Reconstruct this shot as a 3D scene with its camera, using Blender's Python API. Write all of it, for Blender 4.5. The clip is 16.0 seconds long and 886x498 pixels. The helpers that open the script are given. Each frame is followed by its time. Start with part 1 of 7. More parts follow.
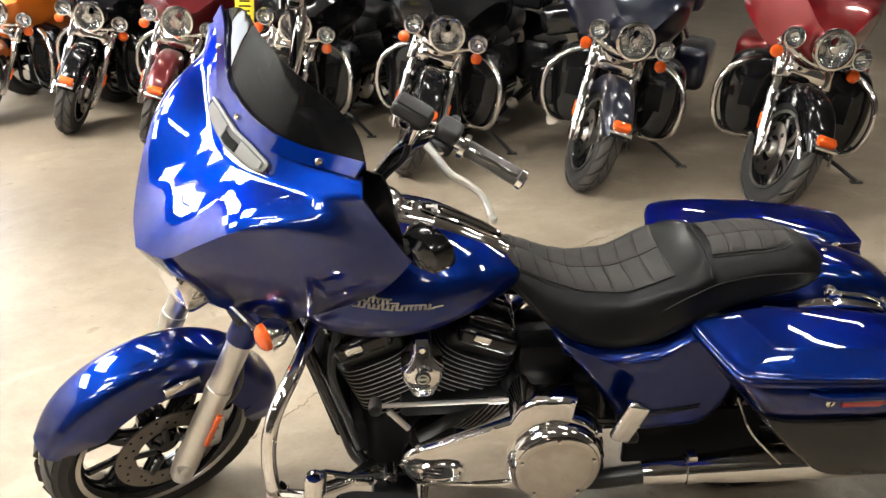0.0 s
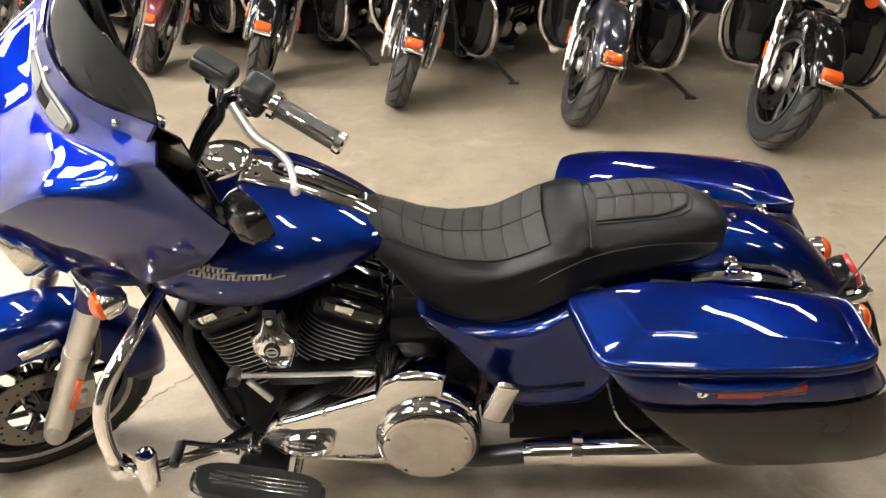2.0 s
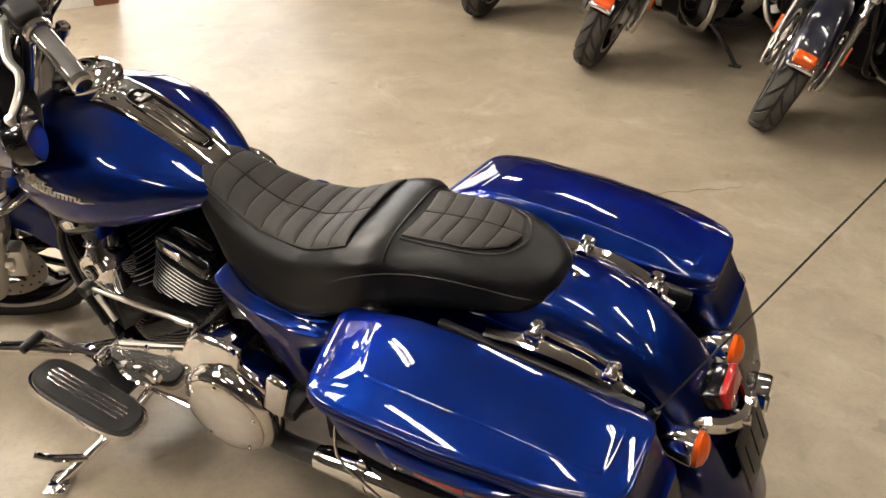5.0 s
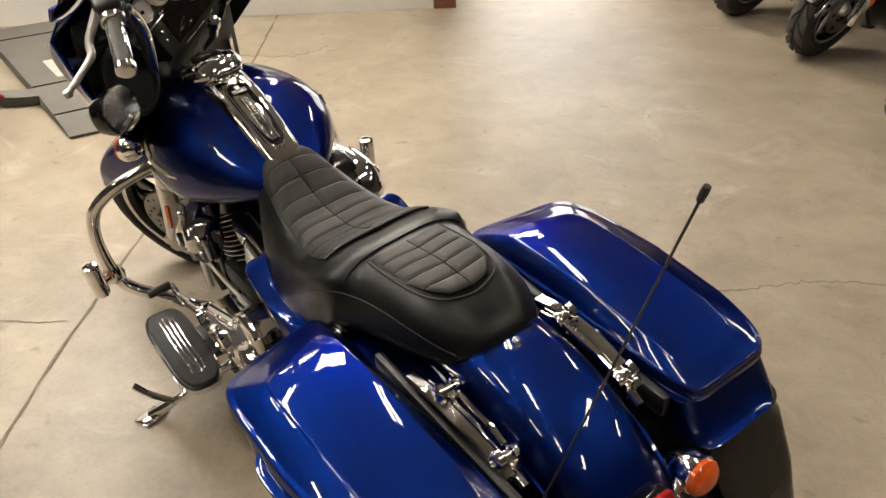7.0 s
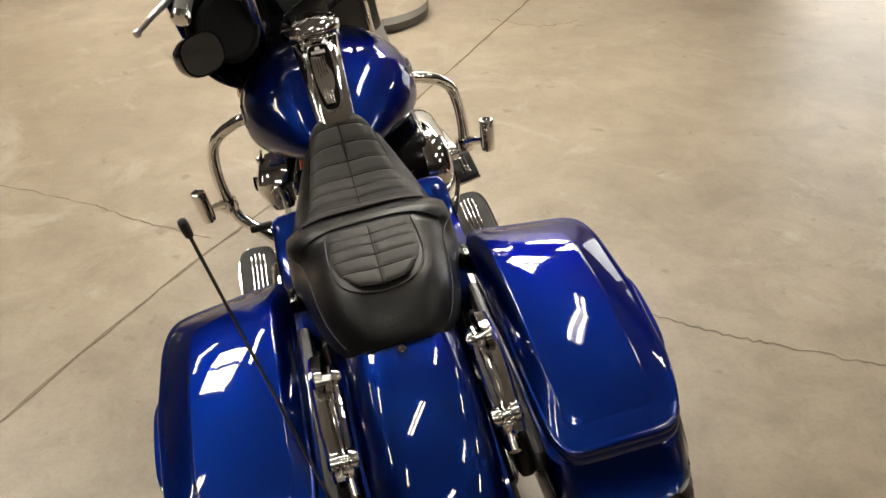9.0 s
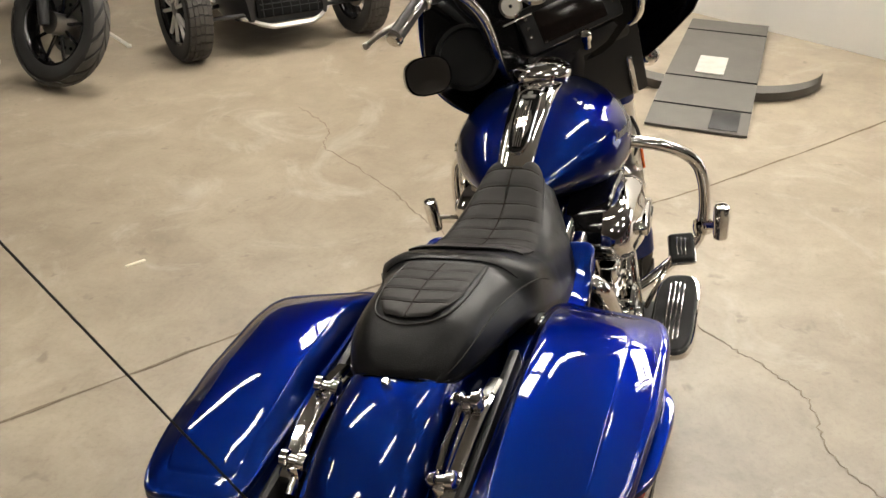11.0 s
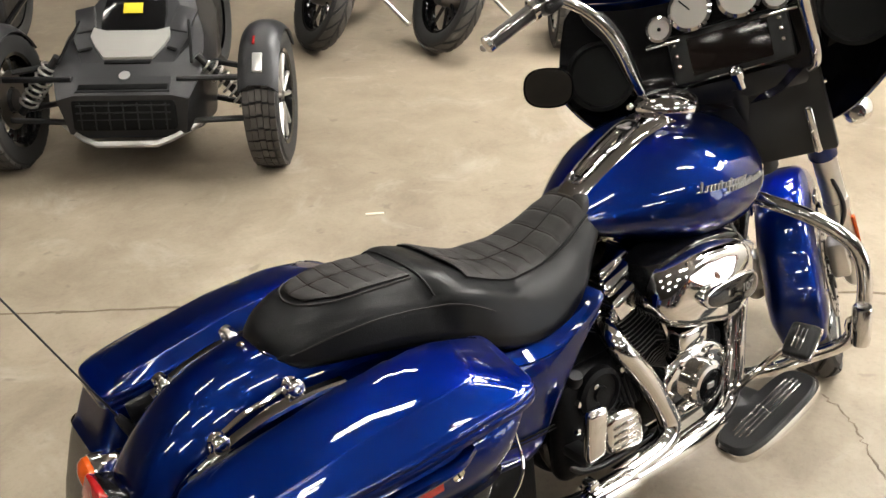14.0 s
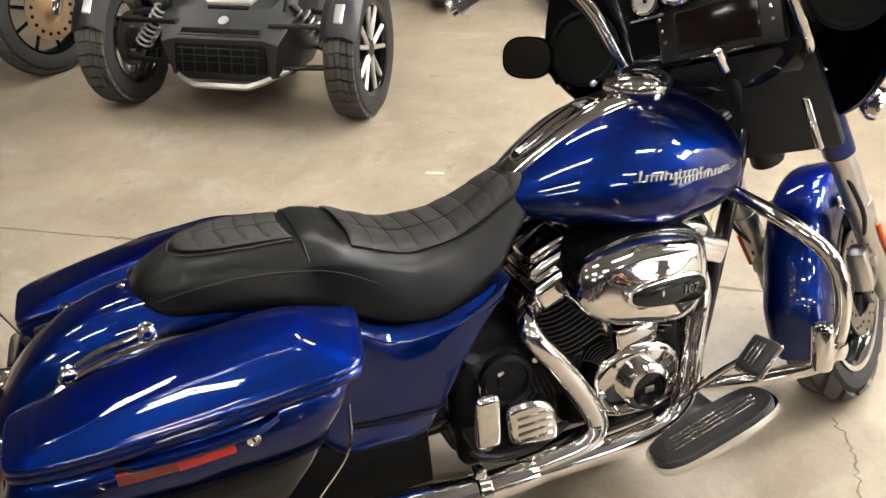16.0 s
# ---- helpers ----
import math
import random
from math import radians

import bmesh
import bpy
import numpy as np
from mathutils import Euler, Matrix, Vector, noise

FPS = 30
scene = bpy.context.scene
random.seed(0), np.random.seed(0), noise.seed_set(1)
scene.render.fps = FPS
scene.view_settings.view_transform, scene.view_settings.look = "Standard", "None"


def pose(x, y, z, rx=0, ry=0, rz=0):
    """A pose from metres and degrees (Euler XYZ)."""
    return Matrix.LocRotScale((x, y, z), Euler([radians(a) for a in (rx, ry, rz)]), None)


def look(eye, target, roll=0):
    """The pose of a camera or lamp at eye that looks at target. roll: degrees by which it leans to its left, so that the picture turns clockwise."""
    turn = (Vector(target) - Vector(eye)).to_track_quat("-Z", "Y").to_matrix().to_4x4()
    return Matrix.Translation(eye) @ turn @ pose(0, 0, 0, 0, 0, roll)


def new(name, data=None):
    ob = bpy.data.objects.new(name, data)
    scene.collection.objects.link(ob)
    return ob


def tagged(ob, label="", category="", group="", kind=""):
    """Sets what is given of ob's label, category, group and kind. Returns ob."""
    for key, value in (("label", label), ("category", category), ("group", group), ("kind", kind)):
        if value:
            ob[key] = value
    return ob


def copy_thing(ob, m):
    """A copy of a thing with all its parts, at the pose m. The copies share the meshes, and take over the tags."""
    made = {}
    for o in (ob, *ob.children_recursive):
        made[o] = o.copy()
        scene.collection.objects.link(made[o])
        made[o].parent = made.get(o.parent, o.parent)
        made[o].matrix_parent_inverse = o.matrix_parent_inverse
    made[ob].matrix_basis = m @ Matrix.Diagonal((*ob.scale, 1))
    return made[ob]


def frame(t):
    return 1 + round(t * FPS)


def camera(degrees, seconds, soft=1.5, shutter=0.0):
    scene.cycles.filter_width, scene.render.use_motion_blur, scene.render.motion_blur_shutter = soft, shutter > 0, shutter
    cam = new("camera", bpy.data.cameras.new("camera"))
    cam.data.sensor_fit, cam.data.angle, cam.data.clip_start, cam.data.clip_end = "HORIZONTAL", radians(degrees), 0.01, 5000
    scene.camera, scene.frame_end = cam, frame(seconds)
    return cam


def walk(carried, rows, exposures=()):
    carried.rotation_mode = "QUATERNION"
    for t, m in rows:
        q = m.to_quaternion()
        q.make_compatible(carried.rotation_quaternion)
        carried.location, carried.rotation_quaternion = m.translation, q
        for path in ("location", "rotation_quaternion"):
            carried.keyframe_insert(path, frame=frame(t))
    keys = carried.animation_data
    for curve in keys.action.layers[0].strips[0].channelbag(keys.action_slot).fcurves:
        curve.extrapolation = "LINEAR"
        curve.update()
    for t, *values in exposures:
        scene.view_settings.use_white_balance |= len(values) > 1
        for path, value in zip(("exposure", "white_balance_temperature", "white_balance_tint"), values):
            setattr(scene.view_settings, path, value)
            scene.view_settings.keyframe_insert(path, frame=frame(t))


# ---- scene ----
cam = camera(52.8, 16.0)
PATH = [
    (0, (-0.393, -2.128, 1.595), (-0.294, -0.273, 0.853), -1.1),
    (0.5, (-0.273, -2.121, 1.587), (-0.211, -0.278, 0.811), -1.0),
    (1, (-0.158, -2.092, 1.586), (-0.107, -0.268, 0.769), -1.8),
    (1.5, (-0.03, -2.01, 1.583), (-0.024, -0.2, 0.734), -1.2),
    (2, (0.094, -1.932, 1.602), (0.024, -0.148, 0.7), -2.6),
    (2.5, (0.265, -1.878, 1.594), (0.076, -0.122, 0.656), -2.3),
    (3, (0.489, -1.84, 1.599), (0.183, -0.124, 0.618), -1.3),
    (3.5, (0.639, -1.768, 1.594), (0.263, -0.071, 0.604), -0.7),
    (4, (0.781, -1.642, 1.593), (0.328, 0.038, 0.608), 1.7),
    (4.2, (0.829, -1.602, 1.601), (0.317, 0.052, 0.601), 1.5),
    (6.3, (1.431, -1.075, 1.604), (0.226, 0.177, 0.614), 0.3),
    (6.5, (1.464, -1.004, 1.603), (0.181, 0.17, 0.615), -1.0),
    (7, (1.587, -0.883, 1.601), (0.162, 0.109, 0.608), -1.3),
    (7.5, (1.714, -0.777, 1.608), (0.236, 0.079, 0.567), -1.7),
    (8, (1.758, -0.643, 1.594), (0.264, 0.143, 0.521), -1.1),
    (8.5, (1.764, -0.437, 1.592), (0.189, 0.174, 0.522), 2.2),
    (9, (1.779, -0.265, 1.605), (0.106, 0.08, 0.564), -1.1),
    (9.5, (1.807, -0.081, 1.598), (0.087, -0.024, 0.578), -1.0),
    (9.7, (1.822, -0.019, 1.599), (0.103, -0.076, 0.578), -0.7),
    (11.8, (1.639, 0.61, 1.652), (0.112, -0.239, 0.678), 0.5),
    (12, (1.613, 0.68, 1.652), (0.14, -0.248, 0.667), -0.1),
    (12.5, (1.536, 0.822, 1.653), (0.167, -0.234, 0.648), -1.3),
    (13, (1.404, 0.926, 1.657), (0.1, -0.214, 0.658), 1.2),
    (13.5, (1.272, 1.023, 1.671), (0.093, -0.246, 0.671), -0.4),
    (14, (1.148, 1.145, 1.671), (0.118, -0.252, 0.677), -0.7),
    (14.5, (1.028, 1.277, 1.669), (0.134, -0.191, 0.646), -0.4),
    (15, (0.921, 1.354, 1.667), (0.122, -0.152, 0.622), -1.0),
    (15.5, (0.764, 1.378, 1.662), (0.04, -0.16, 0.608), -0.4),
    (16, (0.614, 1.398, 1.663), (-0.001, -0.178, 0.597), -2.5),
]
walk(cam, [(t, look(e, g, r)) for t, e, g, r in PATH], [(0, 0.26, 6200, 10), (1.5, 0.42, 6250, 10), (3, 0.45, 6450, 10), (4.5, 0.18, 6850, 12), (7, -0.45, 6850, 12), (9.5, -0.62, 6700, 10), (12, -0.30, 6450, 10), (13.5, -0.10, 6300, 10), (15.5, 0.21, 6200, 10), (16, 0.21, 6200, 10)])

# ---- world and light ----
# building axes: U runs along the rows of vehicles, W across them
UANG = math.degrees(math.atan2(-0.57, 0.82))
ROOM = pose(0, 0, 0, 0, 0, UANG)
world = bpy.data.worlds.new("hall")
scene.world = world
world.use_nodes = True
world.node_tree.nodes["Background"].inputs[0].default_value = (0.9, 0.95, 1.0, 1)
world.node_tree.nodes["Background"].inputs[1].default_value = 0.05


# ---- materials ----
def mat(name, color, rough=0.5, metal=0.0, coat=0.0, spec=0.5, grain=0.0, grain_scale=40.0, bump=0.0, bump_scale=200.0,
        trans=0.0, emit=None, emit_power=0.0, rough_var=0.0, vary=0.0, ior=1.5, coat_rough=0.03, coat_ior=1.5, edge=None):
    m = bpy.data.materials.new(name)
    m.use_nodes = True
    nt = m.node_tree
    b = nt.nodes["Principled BSDF"]
    b.inputs["Base Color"].default_value = (*color, 1)
    b.inputs["Roughness"].default_value = rough
    b.inputs["Metallic"].default_value = metal
    b.inputs["Coat Weight"].default_value = coat
    b.inputs["Coat Roughness"].default_value = coat_rough
    b.inputs["Specular IOR Level"].default_value = spec
    b.inputs["Transmission Weight"].default_value = trans
    b.inputs["IOR"].default_value = ior
    b.inputs["Coat IOR"].default_value = coat_ior
    if edge:
        b.inputs["Specular Tint"].default_value = (*edge, 1)
    if emit:
        b.inputs["Emission Color"].default_value = (*emit, 1)
        b.inputs["Emission Strength"].default_value = emit_power
    tc = nt.nodes.new("ShaderNodeTexCoord")
    if grain or rough_var:
        n = nt.nodes.new("ShaderNodeTexNoise")
        n.inputs["Scale"].default_value = grain_scale
        n.inputs["Detail"].default_value = 6
        nt.links.new(tc.outputs["Object"], n.inputs["Vector"])
        if grain:
            r = nt.nodes.new("ShaderNodeMix")
            r.data_type = "RGBA"
            r.inputs[6].default_value = tuple(c * (1 - grain) for c in color) + (1,)
            r.inputs[7].default_value = tuple(min(1, c * (1 + grain)) for c in color) + (1,)
            nt.links.new(n.outputs["Fac"], r.inputs[0])
            nt.links.new(r.outputs[2], b.inputs["Base Color"])
        if rough_var:
            q = nt.nodes.new("ShaderNodeMapRange")
            q.inputs[1].default_value, q.inputs[2].default_value = 0.3, 0.7
            q.inputs[3].default_value, q.inputs[4].default_value = max(0.02, rough - rough_var), rough + rough_var
            nt.links.new(n.outputs["Fac"], q.inputs[0])
            nt.links.new(q.outputs[0], b.inputs["Roughness"])
    if bump:
        n2 = nt.nodes.new("ShaderNodeTexNoise")
        n2.inputs["Scale"].default_value = bump_scale
        n2.inputs["Detail"].default_value = 4
        nt.links.new(tc.outputs["Object"], n2.inputs["Vector"])
        bp = nt.nodes.new("ShaderNodeBump")
        bp.inputs["Strength"].default_value = bump
        bp.inputs["Distance"].default_value = 0.002
        nt.links.new(n2.outputs["Fac"], bp.inputs["Height"])
        nt.links.new(bp.outputs[0], b.inputs["Normal"])
    return m


BLUE = mat("blue_pearl_paint", (0.0012, 0.0125, 0.115), 0.42, 1.0, 1.0, grain=0.15, grain_scale=900, coat_ior=1.5, coat_rough=0.008, edge=(0.045, 0.065, 0.24))
CHROME = mat("chrome", (0.82, 0.80, 0.78), 0.06, 1.0, rough_var=0.03, grain_scale=25)
DARKCHROME = mat("smoked_chrome", (0.60, 0.56, 0.52), 0.08, 1.0, rough_var=0.03, grain_scale=20)
ALU = mat("cast_aluminium", (0.62, 0.60, 0.57), 0.32, 1.0, grain=0.08, grain_scale=60, bump=0.08, bump_scale=300)
BLACKGLOSS = mat("black_gloss_paint", (0.004, 0.004, 0.0045), 0.15, 0.0, 0.7, spec=0.2, coat_ior=1.42)
BLACKSATIN = mat("black_satin_metal", (0.012, 0.012, 0.013), 0.38, 0.2, rough_var=0.08, grain_scale=30)
WRINKLE = mat("black_wrinkle_paint", (0.0045, 0.0045, 0.005), 0.42, 0.0, spec=0.09, bump=0.4, bump_scale=500)
PLASTIC = mat("black_plastic", (0.010, 0.010, 0.0105), 0.45, 0.0, spec=0.35, bump=0.15, bump_scale=600)
THREAD = mat("dark_brown_thread", (0.012, 0.005, 0.004), 0.7, 0.0, spec=0.1)
LEATHER = mat("black_leather", (0.0045, 0.0045, 0.005), 0.34, 0.0, spec=0.22, rough_var=0.06, grain_scale=14, bump=0.25, bump_scale=420)
PLEAT = mat("black_pleated_leather", (0.021, 0.019, 0.018), 0.55, 0.0, spec=0.25, rough_var=0.06, grain_scale=20, bump=0.3, bump_scale=480)
# tread blocks are paler than the tyre body under them
TREADRUB = mat("grey_tread_rubber", (0.050, 0.045, 0.040), 0.75, grain=0.3, grain_scale=18, bump=0.2, bump_scale=250)
RUBBER = mat("tyre_rubber", (0.013, 0.0125, 0.012), 0.72, 0.0, grain=0.25, grain_scale=12, bump=0.2, bump_scale=250)
GRIPRUB = mat("grip_rubber", (0.05, 0.047, 0.044), 0.5, 0.0, bump=0.2, bump_scale=500)
AMBER = mat("amber_lens", (0.62, 0.085, 0.008), 0.12, 0.0, 0.6, emit=(0.9, 0.18, 0.01), emit_power=0.0)
RED = mat("red_lens", (0.30, 0.009, 0.009), 0.12, 0.0, 0.6)
REDREFL = mat("red_reflector", (0.13, 0.006, 0.006), 0.2, 0.0, 0.3)
TINT = mat("tinted_screen", (0.035, 0.036, 0.038), 0.03, 0.0, spec=0.15, trans=0.92, ior=1.2)
LAMP = mat("lamp_reflector", (0.86, 0.87, 0.88), 0.10, 1.0, 0.0, bump=0.9, bump_scale=55)
CLEAR = mat("clear_lens", (0.95, 0.96, 0.97), 0.02, 0.0, spec=0.5, trans=1.0, ior=1.12)
SCREEN = mat("dark_screen", (0.010, 0.007, 0.006), 0.14, 0.0, 0.0, spec=0.3)
DIAL = mat("dial_face", (0.35, 0.33, 0.30), 0.35, 0.2)
SILVER = mat("silver_emblem", (0.36, 0.35, 0.33), 0.38, 1.0)
DISC = mat("brake_steel", (0.20, 0.185, 0.17), 0.3, 1.0, grain=0.1, grain_scale=80)
VENTGREY = mat("vent_grey", (0.13, 0.13, 0.12), 0.55, 0.0)
VENTDARK = mat("vent_dark", (0.03, 0.03, 0.03), 0.6, 0.0)
GRILLE = mat("speaker_mesh", (0.005, 0.005, 0.005), 0.6, spec=0.15, bump=0.5, bump_scale=700)
GAP = mat("dark_recess", (0.004, 0.004, 0.004), 0.8, spec=0.1)


# ---- mesh helpers ----
def part(name, bm, material, parent=None, label="", m=None, sharp=35, flip=False):
    if m is not None:
        bm.transform(m)
    bmesh.ops.recalc_face_normals(bm, faces=bm.faces)
    me = bpy.data.meshes.new(name)
    bm.to_mesh(me)
    bm.free()
    me.materials.append(material)
    me.shade_smooth()
    me.set_sharp_from_angle(angle=radians(sharp))
    ob = new(name, me)
    if parent is not None:
        ob.parent = parent
    if label:
        ob["label"] = label
    return ob


def sm(xs, ys, x):
    """Smooth curve through the given values."""
    n = len(xs)
    if x <= xs[0]:
        return ys[0]
    if x >= xs[-1]:
        return ys[-1]
    i = max(k for k in range(n - 1) if xs[k] <= x)
    d = [(ys[k + 1] - ys[k]) / (xs[k + 1] - xs[k]) for k in range(n - 1)]

    def slope(k):
        if k == 0:
            return d[0]
        if k == n - 1:
            return d[-1]
        return 0.0 if d[k - 1] * d[k] <= 0 else 2 * d[k - 1] * d[k] / (d[k - 1] + d[k])
    h = xs[i + 1] - xs[i]
    t = (x - xs[i]) / h
    a, b = slope(i), slope(i + 1)
    return ((1 + 2 * t) * (1 - t) ** 2 * ys[i] + t * (1 - t) ** 2 * h * a + t * t * (3 - 2 * t) * ys[i + 1] + t * t * (t - 1) * h * b)


def spline(pts, per=6, closed=False):
    """Catmull-Rom through the points."""
    pts = [Vector(p) for p in pts]
    n = len(pts)
    out = []
    for i in range(n if closed else n - 1):
        p0 = pts[(i - 1) % n] if closed or i > 0 else pts[0] * 2 - pts[1]
        p1, p2 = pts[i % n], pts[(i + 1) % n]
        p3 = pts[(i + 2) % n] if closed or i < n - 2 else pts[-1] * 2 - pts[-2]
        for k in range(per):
            t = k / per
            out.append(0.5 * ((2 * p1) + (p2 - p0) * t + (2 * p0 - 5 * p1 + 4 * p2 - p3) * t * t + (3 * p1 - p0 - 3 * p2 + p3) * t ** 3))
    if not closed:
        out.append(pts[-1].copy())
    return out


def loft(bm, rings, closed=True, caps=True):
    rows = [[bm.verts.new(p) for p in ring] for ring in rings]
    n = len(rows[0])
    for a, b in zip(rows, rows[1:]):
        for i in range(n if closed else n - 1):
            j = (i + 1) % n
            bm.faces.new((a[i], a[j], b[j], b[i]))
    if caps and closed:
        bm.faces.new(rows[0][::-1])
        bm.faces.new(rows[-1])
    return rows


def tube(bm, pts, r, n=12, per=6, caps=True):
    path = spline(pts, per) if per > 1 and len(pts) > 2 else [Vector(p) for p in pts]
    m = len(path)
    rad = r if callable(r) else (lambda t: r)
    t0 = (path[1] - path[0]).normalized()
    ref = Vector((0, 0, 1)) if abs(t0.z) < 0.9 else Vector((1, 0, 0))
    nrm = (ref - t0 * ref.dot(t0)).normalized()
    rings = []
    for i, p in enumerate(path):
        t = (path[min(i + 1, m - 1)] - path[max(i - 1, 0)]).normalized()
        nrm = (nrm - t * nrm.dot(t)).normalized()
        b = t.cross(nrm)
        q = rad(i / (m - 1))
        rings.append([p + (nrm * math.cos(a) + b * math.sin(a)) * q for a in [2 * math.pi * k / n for k in range(n)]])
    loft(bm, rings, True, caps)


def lathe(bm, prof, m=Matrix(), n=32, closed=False):
    """Turn a profile of (radius, height) about the z axis of m. closed: the profile itself is a loop."""
    rows = []
    for r, h in prof:
        if r < 1e-6:
            rows.append([bm.verts.new(m @ Vector((0, 0, h)))])
        else:
            rows.append([bm.verts.new(m @ Vector((r * math.cos(2 * math.pi * k / n), r * math.sin(2 * math.pi * k / n), h))) for k in range(n)])
    pairs = list(zip(rows, rows[1:])) + ([(rows[-1], rows[0])] if closed else [])
    for a, b in pairs:
        for i in range(n):
            j = (i + 1) % n
            if len(a) == 1 and len(b) == 1:
                continue
            if len(a) == 1:
                bm.faces.new((a[0], b[i], b[j]))
            elif len(b) == 1:
                bm.faces.new((a[i], a[j], b[0]))
            else:
                bm.faces.new((a[i], a[j], b[j], b[i]))


def rbox(bm, size, m=Matrix(), bev=0.006, seg=2):
    r = bmesh.ops.create_cube(bm, size=1.0)
    vs = r["verts"]
    bmesh.ops.scale(bm, vec=size, verts=vs)
    if bev > 0:
        es = list({e for v in vs for e in v.link_edges})
        q = bmesh.ops.bevel(bm, geom=es, offset=min(bev, min(size) * 0.49), segments=seg, affect="EDGES", profile=0.5)
        vs = list({v for f in q["faces"] for v in f.verts} | {v for v in vs if v.is_valid})
    bmesh.ops.transform(bm, matrix=m, verts=vs)


def plate(bm, pts, y0, y1, bev=0.0, seg=2, dome=0.0):
    """A plate with an outline in the x-z plane, from y0 to y1; its y1 side has rounded edges."""
    n = len(pts)
    c = Vector((sum(p[0] for p in pts) / n, 0, sum(p[1] for p in pts) / n))
    sgn = 1 if y1 > y0 else -1
    rings = [[Vector((p[0], y0, p[1])) for p in pts]]

    def inset(d, y):
        out = []
        for p in pts:
            v = Vector((p[0], 0, p[1])) - c
            k = max(0.0, 1 - d / max(v.length, 1e-6))
            out.append(Vector((c.x + v.x * k, y, c.z + v.z * k)))
        return out
    if bev > 0:
        for k in range(seg + 1):
            a = math.pi / 2 * k / seg
            rings.append(inset(bev * (1 - math.cos(a)), y1 - sgn * bev * (1 - math.sin(a))))
    else:
        rings.append([Vector((p[0], y1, p[1])) for p in pts])
    rows = loft(bm, rings, True, False)
    bm.faces.new(rows[0][::-1])
    if dome:
        for k in (0.7, 0.4):
            ring = [bm.verts.new(Vector((c.x + (v.co.x - c.x) * k, y1 + sgn * dome * (1 - k * k), c.z + (v.co.z - c.z) * k))) for v in rows[-1]]
            prev = rows[-1] if k == 0.7 else last
            for i in range(n):
                j = (i + 1) % n
                bm.faces.new((prev[i], prev[j], ring[j], ring[i]))
            last = ring
        bm.faces.new(last)
    else:
        bm.faces.new(rows[-1])


def sheet(bm, rows, thick=0.004, flip=1):
    """A curved sheet with thickness, from rows of points."""
    nr, nc = len(rows), len(rows[0])
    P = [[Vector(p) for p in r] for r in rows]
    nor = []
    for i in range(nr):
        line = []
        for j in range(nc):
            du = P[min(i + 1, nr - 1)][j] - P[max(i - 1, 0)][j]
            dv = P[i][min(j + 1, nc - 1)] - P[i][max(j - 1, 0)]
            c = du.cross(dv)
            line.append(c.normalized() if c.length > 1e-9 else Vector((0, 0, 1)))
        nor.append(line)
    A = [[bm.verts.new(p) for p in r] for r in P]
    B = [[bm.verts.new(P[i][j] + nor[i][j] * thick * flip) for j in range(nc)] for i in range(nr)]
    for i in range(nr - 1):
        for j in range(nc - 1):
            bm.faces.new((A[i][j], A[i][j + 1], A[i + 1][j + 1], A[i + 1][j]))
            bm.faces.new((B[i][j], B[i + 1][j], B[i + 1][j + 1], B[i][j + 1]))
    for i in range(nr - 1):
        bm.faces.new((A[i][0], A[i + 1][0], B[i + 1][0], B[i][0]))
        bm.faces.new((A[i][-1], B[i][-1], B[i + 1][-1], A[i + 1][-1]))
    for j in range(nc - 1):
        bm.faces.new((A[0][j], B[0][j], B[0][j + 1], A[0][j + 1]))
        bm.faces.new((A[-1][j], A[-1][j + 1], B[-1][j + 1], B[-1][j]))


def spow(v, e):
    return math.copysign(abs(v) ** e, v)


def along(p, d, up=(0, 0, 1)):
    """A pose at p whose z axis points along d; for steep d its y axis stays level with world y."""
    d = Vector(d).normalized()
    if abs(d.z) > 0.8:
        x = Vector((0, 1, 0)).cross(d).normalized()
        y = d.cross(x)
        return Matrix(((x.x, y.x, d.x, p[0]), (x.y, y.y, d.y, p[1]), (x.z, y.z, d.z, p[2]), (0, 0, 0, 1)))
    return Matrix.Translation(p) @ Vector(d).normalized().to_track_quat("Z", "Y").to_matrix().to_4x4()


def B():
    return bmesh.new()


AXY = lambda p, s=1: along(p, (0, s, 0))


